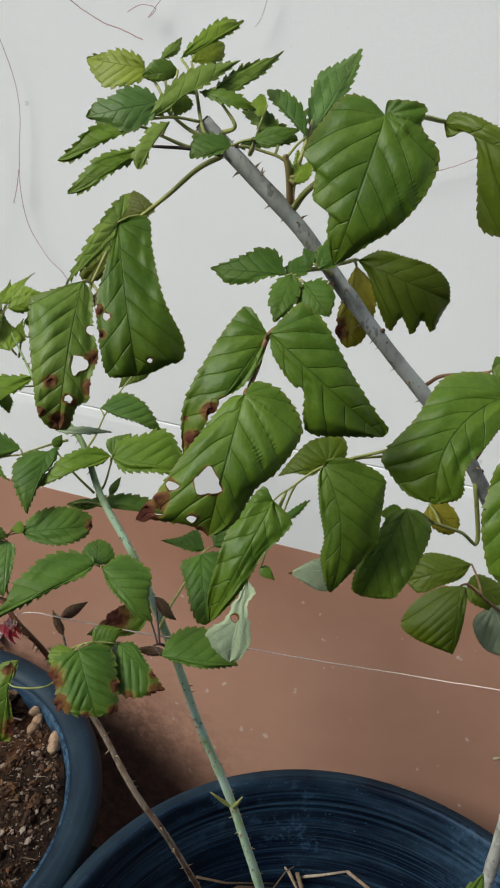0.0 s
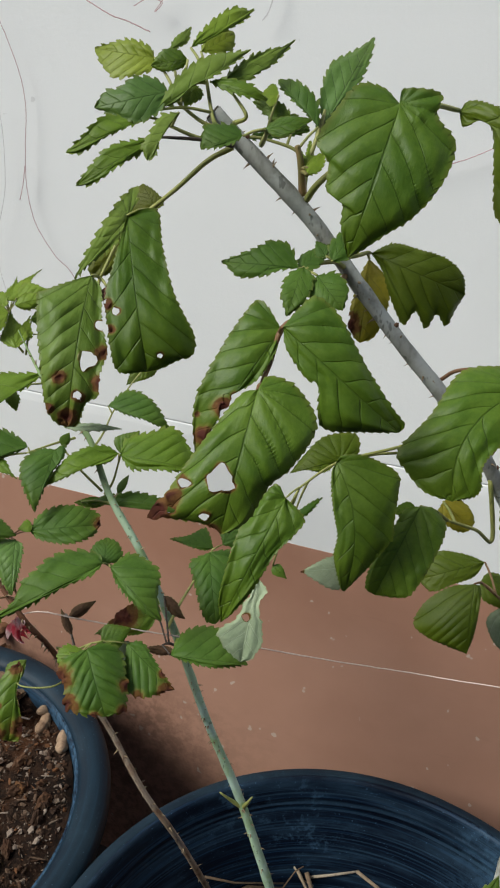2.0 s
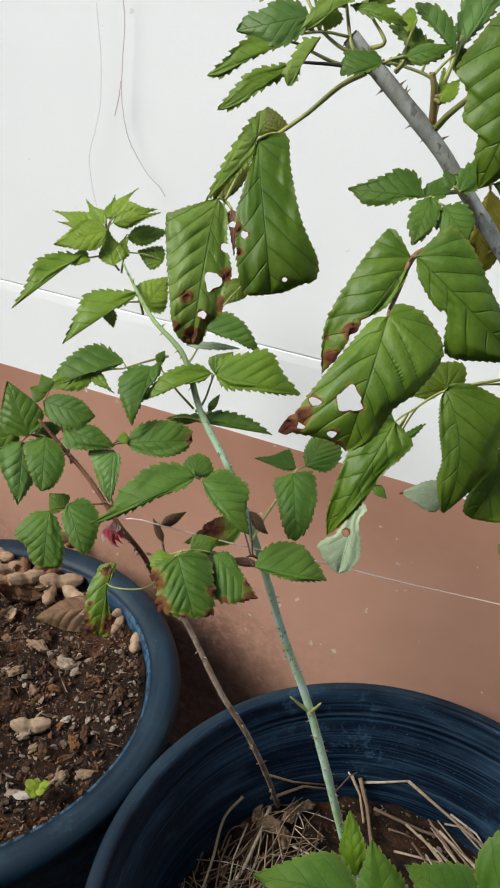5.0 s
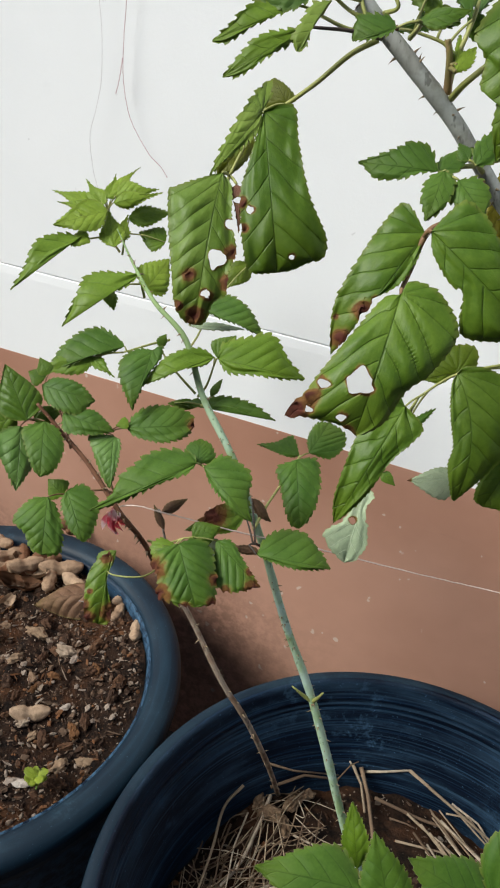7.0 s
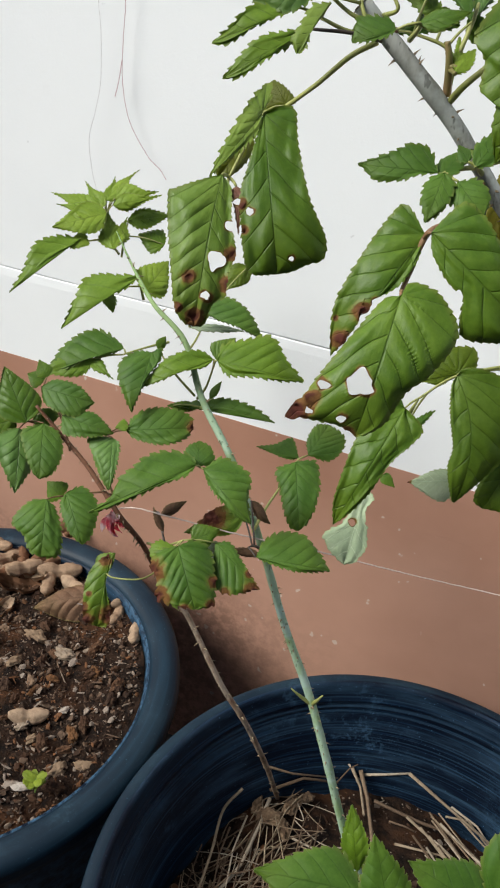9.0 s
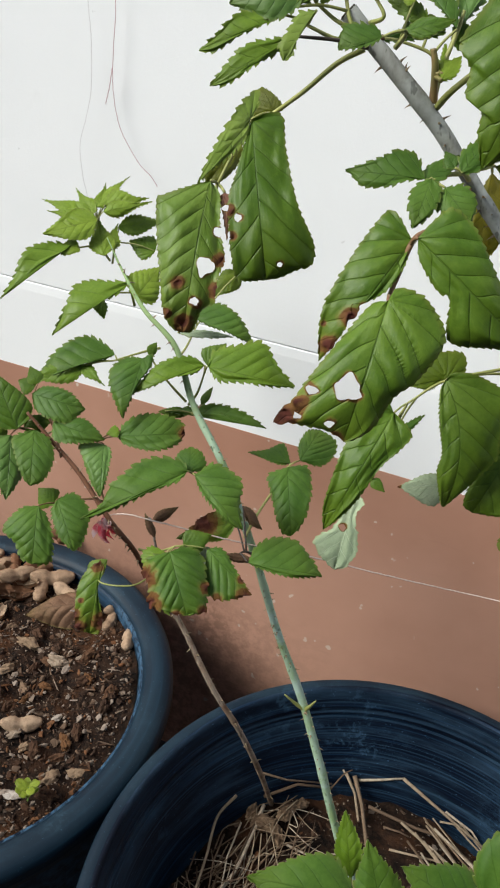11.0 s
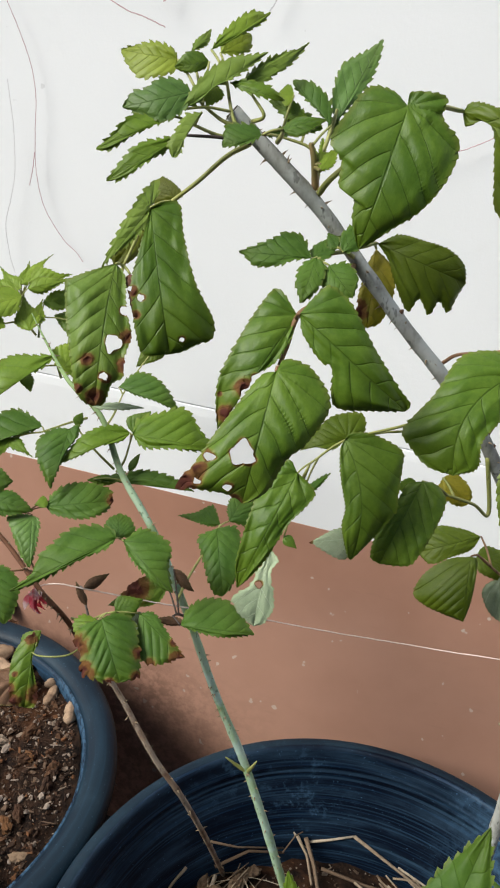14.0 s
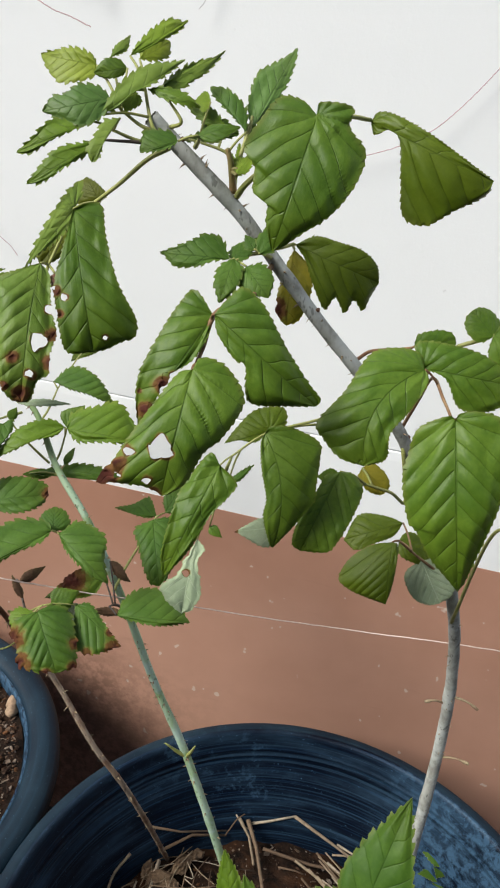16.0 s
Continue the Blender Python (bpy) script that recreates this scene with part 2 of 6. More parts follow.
def pot_plastic(name, base, worn, dust, rough=0.42, shine=0.34, rub_lit=0.0):
    m = Nodes(name)
    where = m.place("Object")
    x, y, z = m.split(where)
    ringed = m.scaled(where, 1, 1, 95)
    streak = m.noise(4, 5, 0.6, ringed)
    colour = m.mix(m.math("MULTIPLY", m.step(streak, 0.50, 0.72), 0.7), base, worn)
    scrape = m.step(m.noise(60, 6, 0.75, where, 0.2), 0.52, 0.62)
    patch = m.step(m.noise(5, 3, 0.5, where), 0.50, 0.62)
    colour = m.mix(m.math("MULTIPLY", m.math("MULTIPLY", scrape, patch), 0.35), colour, dust)
    # one side more rubbed, and painted lighter as the side facing the light
    rubbed_lit = m.math("MULTIPLY", m.step(m.math("ADD", x, m.math("MULTIPLY", m.noise(6, 4, 0.6, where), 0.16)), 0.12, 0.24), m.step(m.noise(85, 6, 0.75, where, 0.3), 0.40, 0.60))
    rings = m.step(m.noise(2.5, 3, 0.5, m.scaled(where, 1, 1, 150)), 0.56, 0.64)
    colour = m.mix(m.math("MULTIPLY", m.math("MAXIMUM", rubbed_lit, m.math("MULTIPLY", rings, 0.30)), rub_lit), colour, dust)
    film = m.noise(7, 6, 0.65, m.scaled(where, 1, 1, 5))
    colour = m.mix(m.math("MULTIPLY", m.step(film, 0.42, 0.75), 0.35), colour, dust)
    speck = m.step(m.noise(330, 3, 0.6, where), 0.66, 0.74)
    colour = m.mix(m.math("MULTIPLY", speck, 0.35), colour, tuple(min(1.0, c * 2.5) for c in dust))
    m.bump(m.math("ADD", m.math("MULTIPLY", streak, 0.7), m.math("MULTIPLY", m.noise(240, 4, where=where), 0.3)), 0.25, 0.0012)
    return m.done(colour, m.math("ADD", rough, m.math("MULTIPLY", film, 0.25)), shine)


def soil_material(name):
    m = Nodes(name)
    where = m.world_place()
    a = m.mix(m.step(m.noise(60, 6, 0.7, where), 0.35, 0.65), (0.005, 0.003, 0.002), (0.036, 0.018, 0.010))
    a = m.mix(m.math("MULTIPLY", m.step(m.noise(14, 4, 0.6, where), 0.5, 0.66), 0.5), a, (0.105, 0.042, 0.016))
    a = m.mix(m.step(m.noise(190, 3, 0.6, where), 0.66, 0.72), a, (0.30, 0.23, 0.17))
    m.bump(m.noise(170, 6, 0.75, where), 0.9, 0.006)
    return m.done(a, 0.92, 0.2)


def litter_material(name, colours, island=True, rough=0.85):
    m = Nodes(name)
    ramp = m.node("ShaderNodeValToRGB")
    m.put(ramp.inputs[0], m.chance(island))
    ramp.color_ramp.interpolation = "CONSTANT"
    for i, c in enumerate(colours):
        stop = ramp.color_ramp.elements[i] if i < 2 else ramp.color_ramp.elements.new(i / len(colours))
        stop.position, stop.color = i / len(colours), (*c, 1)
    where = m.place("Object")
    colour = m.mix(m.math("MULTIPLY", m.step(m.noise(180, 5, 0.7, where), 0.4, 0.7), 0.5), ramp.outputs[0], (0.10, 0.06, 0.035))
    m.bump(m.noise(400, 4, where=where), 0.5, 0.001)
    return m.done(colour, rough, 0.25)


def plain(name, a, b, scale=60, rough=0.7, spec=0.3):
    m = Nodes(name)
    where = m.place("Object")
    m.bump(m.noise(scale * 4, 4, where=where), 0.3, 0.0008)
    return m.done(m.mix(m.step(m.noise(scale, 5, 0.65, where), 0.35, 0.65), a, b), rough, spec)


def film(name, a, b):
    """Thin plastic strip that lets light through."""
    m = Nodes(name)
    colour = m.mix(m.step(m.noise(90, 3, 0.5, m.place("Object")), 0.40, 0.62), a, b)
    m.done(colour, 0.35, 0.4)
    glow = m.node("ShaderNodeBsdfTranslucent")
    m.put(glow.inputs[0], colour)
    both = m.node("ShaderNodeMixShader")
    both.inputs[0].default_value = 0.25
    m.put(both.inputs[1], m.bsdf.outputs[0]), m.put(both.inputs[2], glow.outputs[0])
    m.put(m.out.inputs[0], both.outputs[0])
    return m.mat


WALL_WHITE = plaster("white_plaster")
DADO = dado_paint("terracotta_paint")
POT_DARK = pot_plastic("navy_plastic", (0.0012, 0.0040, 0.012), (0.012, 0.042, 0.092), (0.058, 0.125, 0.205), 0.36, 0.16, 0.75)
POT_RIM = pot_plastic("dusty_navy_plastic", (0.003, 0.013, 0.025), (0.009, 0.032, 0.055), (0.034, 0.078, 0.112), 0.42, 0.24)
SOIL = soil_material("potting_soil")
LITTER = litter_material("soil_litter", [(0.030, 0.015, 0.009), (0.070, 0.034, 0.018), (0.12, 0.078, 0.052), (0.018, 0.010, 0.006), (0.19, 0.145, 0.110), (0.13, 0.055, 0.022), (0.045, 0.020, 0.010), (0.095, 0.060, 0.040), (0.022, 0.011, 0.007), (0.26, 0.21, 0.17)])
STRAW = litter_material("dry_straw", [(0.31, 0.24, 0.165), (0.20, 0.14, 0.092), (0.42, 0.35, 0.265), (0.12, 0.08, 0.052)], False)
CHAFF = litter_material("dry_chaff", [(0.34, 0.265, 0.18), (0.22, 0.155, 0.10), (0.42, 0.35, 0.265), (0.13, 0.085, 0.055)])
SHELL = litter_material("peanut_shell", [(0.29, 0.195, 0.125), (0.21, 0.115, 0.062), (0.34, 0.24, 0.16), (0.16, 0.075, 0.038)], False, 0.8)
BARK = litter_material("bark_chip", [(0.24, 0.165, 0.105), (0.29, 0.225, 0.165), (0.17, 0.11, 0.07)], False)
CLOD = litter_material("soil_clod", [(0.050, 0.024, 0.013), (0.085, 0.042, 0.022), (0.030, 0.015, 0.009), (0.12, 0.055, 0.022)], False, 0.95)
PULP = litter_material("pale_shred", [(0.38, 0.33, 0.28), (0.27, 0.22, 0.18), (0.46, 0.41, 0.36)], False, 0.9)
ROOT = plain("root_wood", (0.090, 0.055, 0.032), (0.230, 0.155, 0.095), 45, 0.9)
FLOOR = plain("floor_concrete", (0.024, 0.019, 0.017), (0.050, 0.042, 0.038), 5, 0.85)
SKY_BLOCK = plain("sky_block_render", (0.20, 0.195, 0.185), (0.27, 0.265, 0.255), 4, 0.9)
STRING = plain("string_white", (0.60, 0.49, 0.44), (0.70, 0.60, 0.55), 300)
THREAD_PINK = plain("thread_pink", (0.44, 0.27, 0.29), (0.56, 0.40, 0.41), 300)
THREAD_GREY = plain("thread_grey", (0.54, 0.53, 0.54), (0.64, 0.63, 0.64), 300)
RIBBON = film("ribbon_pink", (0.88, 0.16, 0.24), (0.95, 0.80, 0.80))
SCUFF = plain("dark_scuff", (0.10, 0.10, 0.10), (0.16, 0.16, 0.16), 300)

# ---- building helpers ----
PLACE = {}


def put_under(ob, parent, m=None):
    """Hang ob under parent, its world pose m."""
    m = m or Matrix()
    ob.parent = parent
    ob.matrix_basis = PLACE[parent].inverted() @ m
    PLACE[ob] = m
    return ob


def thing(name, at, label, category, group="", kind=""):
    ob = tagged(new(name), label, category, group, kind)
    ob.matrix_basis = PLACE[ob] = Matrix.Translation(at)
    ob.empty_display_size = 0.02
    return ob


def mesh_of(bm, name, *materials, smooth=True):
    me = bpy.data.meshes.new(name)
    bm.to_mesh(me)
    bm.free()
    for mat in materials:
        me.materials.append(mat)
    if smooth:
        me.polygons.foreach_set("use_smooth", [True] * len(me.polygons))
    return me


def part(name, bm, material, parent, label="", m=None, smooth=True):
    ob = new(name, mesh_of(bm, name, material, smooth=smooth))
    put_under(ob, parent, m)
    return tagged(ob, label)


def box(bm, x0, x1, y0, y1, z0, z1):
    made = bmesh.ops.create_cube(bm, size=1, matrix=Matrix.LocRotScale(((x0 + x1) / 2, (y0 + y1) / 2, (z0 + z1) / 2), None, (x1 - x0, y1 - y0, z1 - z0)))
    return made["verts"]


def glide(points, n):
    """A smooth curve of n points through the given ones."""
    pts = [Vector(p) for p in points]
    if len(pts) == 2:
        return [pts[0].lerp(pts[1], i / (n - 1)) for i in range(n)]
    ext = [pts[0] * 2 - pts[1], *pts, pts[-1] * 2 - pts[-2]]
    made = []
    for i in range(n):
        s = i / (n - 1) * (len(pts) - 1)
        k = min(int(s), len(pts) - 2)
        t = s - k
        a, b, c, d = ext[k:k + 4]
        made.append(0.5 * (2 * b + (c - a) * t + (2 * a - 5 * b + 4 * c - d) * t * t + (3 * b - a - 3 * c + d) * t ** 3))
    return made


def tube(bm, points, radius, sides=8, rough=0.0, cap=True, twist=0.0):
    """A tube along points; radius is a function of 0..1."""
    rings, up = [], Vector((0.3, 0.2, 1)).normalized()
    n = len(points)
    for i, p in enumerate(points):
        ahead = (points[min(i + 1, n - 1)] - points[max(i - 1, 0)]).normalized()
        right = ahead.cross(up)
        if right.length < 0.05:
            right = ahead.cross(Vector((1, 0, 0)))
        right.normalize()
        up = right.cross(ahead).normalized()
        r = radius(i / (n - 1))
        ring = []
        for k in range(sides):
            a = 2 * math.pi * k / sides + twist * i
            w = 1 + (rough * noise.noise(p * 90 + Vector((math.cos(a), math.sin(a), 0)) * 1.5) if rough else 0)
            ring.append(bm.verts.new(p + (right * math.cos(a) + up * math.sin(a)) * r * w))
        rings.append(ring)
    for a, b in zip(rings, rings[1:]):
        for k in range(sides):
            bm.faces.new((a[k], a[(k + 1) % sides], b[(k + 1) % sides], b[k]))
    if cap:
        bm.faces.new(rings[0][::-1])
        bm.faces.new(rings[-1])
    return rings


def lathe(bm, profile, turns=120, wobble=0.0):
    """Turn a profile of (radius, height) about z."""
    rings = []
    for r, z in profile:
        rings.append([bm.verts.new(((r + wobble * math.sin(3 * a)) * math.cos(a), (r + wobble * math.sin(3 * a)) * math.sin(a), z)) for a in (2 * math.pi * k / turns for k in range(turns))])
    for a, b in zip(rings, rings[1:]):
        for k in range(turns):
            bm.faces.new((a[k], a[(k + 1) % turns], b[(k + 1) % turns], b[k]))
    return rings


def level(stops, x):
    for (a, p), (b, q) in zip(stops, stops[1:]):
        if x <= b:
            return p + (q - p) * (x - a) / (b - a)
    return stops[-1][1]


# ---- canes, leaves ----
CANES = {
    "old_cane": ("arching grey woody raspberry cane with hanging green leaves", 0.0036),
    "green_cane": ("pale blue-green thorny raspberry cane with a leafy shoot tip", 0.0044),
    "brown_cane": ("thin brown raspberry cane leaning over the pots, with small leaves", 0.0050),
    "young_shoot": ("young bright green raspberry shoot rising from the pot", 0.0),
}


def ribbon(at):
    """A shredded strip of pink tape knotted round the cane."""
    rnd = random.Random(4)
    knot = thing("ribbon", at, "shredded pink plastic ribbon knotted round the brown cane", "ribbon")
    for k in range(9):
        bm = bmesh.new()
        a = rnd.uniform(0, 6.28)
        far = Vector((math.cos(a) * 0.008, -0.008 + 0.004 * math.sin(a), rnd.uniform(-0.018, 0.009)))
        way = glide([Vector((0, -0.002, 0)), far * 0.5 + Vector((rnd.gauss(0, 0.002), -0.002, rnd.gauss(0, 0.002))), far], 10)
        row = []
        for i, p in enumerate(way):
            w = Vector((math.cos(a + i * 0.5), 0.4, math.sin(a + i * 0.5))) * 0.0042
            row.append((bm.verts.new(p - w), bm.verts.new(p + w)))
        for (p, q), (r, t) in zip(row, row[1:]):
            bm.faces.new((p, q, t, r))
        bmesh.ops.solidify(bm, geom=bm.faces[:], thickness=0.0003)
        part("loop" if k < 5 else "loose_end", bm, RIBBON, knot, "", Matrix.Translation(at), smooth=False)


def seedling(at, height, leaves, size, label, seed, material):
    """A small plant: a thin stem and a few round toothed leaves."""
    rnd = random.Random(seed)
    at = Vector(at)
    plant = thing("seedling", at, label, "seedling")
    bm = bmesh.new()
    top = at + Vector((rnd.gauss(0, 0.003), rnd.gauss(0, 0.003), height))
    tube(bm, glide([at - Vector((0, 0, 0.004)), at.lerp(top, 0.5) + Vector((0.002, 0, 0)), top], 8), lambda t: 0.0010 * (1.2 - 0.5 * t), 6)
    stalk = part("stem", bm, GREEN_STEM, plant)
    for k in range(leaves):
        a = k * 2.4 + seed
        base = at.lerp(top, 0.55 + 0.45 * k / leaves)
        out = Vector((math.cos(a), math.sin(a), rnd.uniform(0.2, 1.3))).normalized()
        s = size * rnd.uniform(0.75, 1.15)
        leaflet(stalk, base, base + out * s, Vector((0, -0.3, 1)) + out * -0.3, "ovate" if height > 0.05 else "blunt", s * 0.30, s * 0.30, material, cup=12, crinkle=0.6)


def thorn_mesh():
    bm = bmesh.new()
    tube(bm, glide([(0, 0, 0), (0, 0.0006, 0.5), (0, -0.10, 1.0)], 4), lambda t: 0.20 * (1 - t) ** 1.3 + 0.012, 5)
    return mesh_of(bm, "thorn", THORN)


THORN_MESH = thorn_mesh()


def stem(name, points, radii, material, thorns, which):
    label, size = CANES[which]
    cane = thing("raspberry_cane", points[-1] if points[-1][2] < points[0][2] else points[0], label, "raspberry", "canes in the large pot")
    way = glide(points, 110)
    fat = lambda t: level([(i / (len(radii) - 1), r) for i, r in enumerate(radii)], t)
    bm = bmesh.new()
    # a faint swelling at each node
    tube(bm, way, lambda t: fat(t) * (1 + 0.10 * max(0.0, math.cos(t * 2 * math.pi * 9)) ** 8), 16, 0.10)
    stalk = part("stem", bm, material, cane)
    rnd = random.Random(which)
    for k in range(thorns):
        t = (k + rnd.random()) / thorns
        if which == "green_cane" and t > 0.45 and rnd.random() < 0.7:
            continue
        i = min(int(t * 108), 107)
        ahead = (way[i + 1] - way[i]).normalized()
        out = ahead.cross(Vector((rnd.gauss(0, 1), rnd.gauss(0, 1), rnd.gauss(0, 1)))).normalized()
        tilt = (out + ahead * rnd.uniform(-0.5, 0.3)).normalized()
        spike = new("thorn", THORN_MESH)
        grown = size * rnd.uniform(0.55, 1.2)
        put_under(spike, stalk, Matrix.Translation(way[i] + out * fat(t) * 0.85) @ tilt.to_track_quat("Z", "Y").to_matrix().to_4x4() @ Matrix.Scale(grown, 4))
    if which == "green_cane":
        # a pair of snapped side shoots
        for way_out, grown in ((Vector((0.34, -0.4, 0.95)), 0.033), (Vector((-0.62, -0.4, 0.75)), 0.030)):
            i = min(range(110), key=lambda k: abs(way[k].z - 0.601))
            bm = bmesh.new()
            tube(bm, glide([way[i], way[i] + way_out * grown * 0.5, way[i] + way_out * grown + Vector((0, 0, 0.002))], 7), lambda t: 0.0026 * (1 - 0.75 * t), 8, 0.2)
            part("spur", bm, PETIOLE, cane, "short broken green side shoot")
    if which == "old_cane":
        for t in (0.05, 0.275, 0.44):
            bm = bmesh.new()
            bmesh.ops.create_icosphere(bm, subdivisions=3, radius=1)
            for v in bm.verts:
                v.co = v.co * (1 + 0.45 * noise.noise(v.co * 2.5 + Vector((t * 40, 0, 0)))) * 0.0011
            p = way[int(t * 109)]
            part("bud_scar", bm, BUD, cane, "small brown bud scar", Matrix.Translation(p + Vector((0.002, -0.001, fat(t) * 0.95))))
        # withered twigs low on the cane
        for high, out in ((0.722, Vector((-0.020, -0.010, 0.006))), (0.738, Vector((0.024, -0.010, 0.002))), (0.655, Vector((0.026, -0.012, 0.014)))):
            i = min(range(40, 110), key=lambda k: abs(way[k].z - high))
            bm = bmesh.new()
            tube(bm, glide([way[i], way[i] + out * 0.55 + Vector((0, 0, 0.003)), way[i] + out], 7), lambda t: 0.0013 * (1 - 0.6 * t) + (0.0008 if t > 0.8 else 0), 7, 0.4)
            part("twig", bm, THORN, cane, "short withered side twig")
        bm = bmesh.new()
        d = (way[0] - way[1]).normalized()
        tube(bm, [way[0] + d * 0.0001, way[0] + d * 0.0008], lambda t: fat(0) * 0.93, 16)
        part("cut_end", bm, PITH, cane, "weathered brown cut end")
    return cane


def leaf(cane, stalk, bases, r, material):
    """A compound leaf: its stalk, which branches to the leaflets."""
    bm = bmesh.new()
    way = glide(stalk, 6 * len(stalk))
    tube(bm, way, lambda t: r * (1.5 - 0.6 * t), 6, 0.1)
    for b in bases:
        b = Vector(b)
        near = min(way, key=lambda p: (p - b).length)
        if (near - b).length > 0.0015:
            sag = near.lerp(b, 0.5) + Vector((0, 0, 0.06 * (near - b).length))
            tube(bm, glide([near, sag, b], 7), lambda t: r * (0.95 - 0.25 * t), 6)
    return part("leaf", bm, material, cane)


SHAPES = {
    "ovate": [(0, .10), (.05, .42), (.15, .82), (.28, 1), (.42, .93), (.58, .73), (.74, .45), (.88, .21), (1, .02)],
    "lance": [(0, .10), (.08, .40), (.20, .80), (.35, 1), (.50, .94), (.65, .74), (.80, .45), (.92, .20), (1, .02)],
    "acum": [(0, .15), (.08, .55), (.20, .95), (.30, 1), (.45, .78), (.58, .48), (.70, .24), (.85, .09), (1, .01)],
    "cord": [(0, .42), (.04, .72), (.12, .94), (.25, 1), (.45, .95), (.62, .76), (.78, .50), (.90, .27), (1, .06)],
    "drape": [(0, .22), (.05, .42), (.15, .56), (.30, .66), (.50, .78), (.70, .90), (.86, 1), (.95, .97), (1, .84)],
    "blunt": [(0, .25), (.06, .62), (.18, .92), (.35, 1), (.60, .98), (.78, .84), (.90, .62), (.97, .40), (1, .24)],
    "shield": [(0, .72), (.04, .88), (.12, .97), (.25, 1), (.45, .93), (.62, .76), (.78, .50), (.90, .27), (1, .06)],
    "slab": [(0, .62), (.05, .86), (.15, .98), (.40, 1), (.62, .93), (.78, .74), (.90, .48), (.97, .28), (1, .14)],
    "taper": [(0, .60), (.10, 1), (.25, .82), (.40, .55), (.70, .32), (1, .12)],
    "tongue": [(0, .45), (.05, .78), (.15, .95), (.40, 1), (.60, .93), (.78, .72), (.90, .50), (.97, .34), (1, .20)],
    "flap": [(0, .62), (.06, .78), (.18, .88), (.40, .93), (.65, .97), (.88, 1), (.96, .95), (1, .80)],
    "bell": [(0, .40), (.05, .50), (.20, .56), (.38, .62), (.55, .73), (.70, .86), (.86, 1), (.95, .98), (1, .84)],
    "wing": [(0, .14), (.10, .24), (.27, .34), (.45, .43), (.60, .52), (.80, .66), (.92, .86), (1, 1)],
    "kite": [(0, .14), (.08, .20), (.17, .13), (.25, .22), (.38, .62), (.50, 1), (.60, .98), (.79, .58), (.93, .24), (1, .05)],
    "fan": [(0, .14), (.15, .32), (.30, .60), (.45, .86), (.58, 1), (.75, .92), (.92, .68), (1, .36)],
    "half": [(0, .10), (.08, .26), (.20, .60), (.32, .92), (.42, 1), (.58, .88), (.75, .60), (.90, .34), (1, .16)],
}


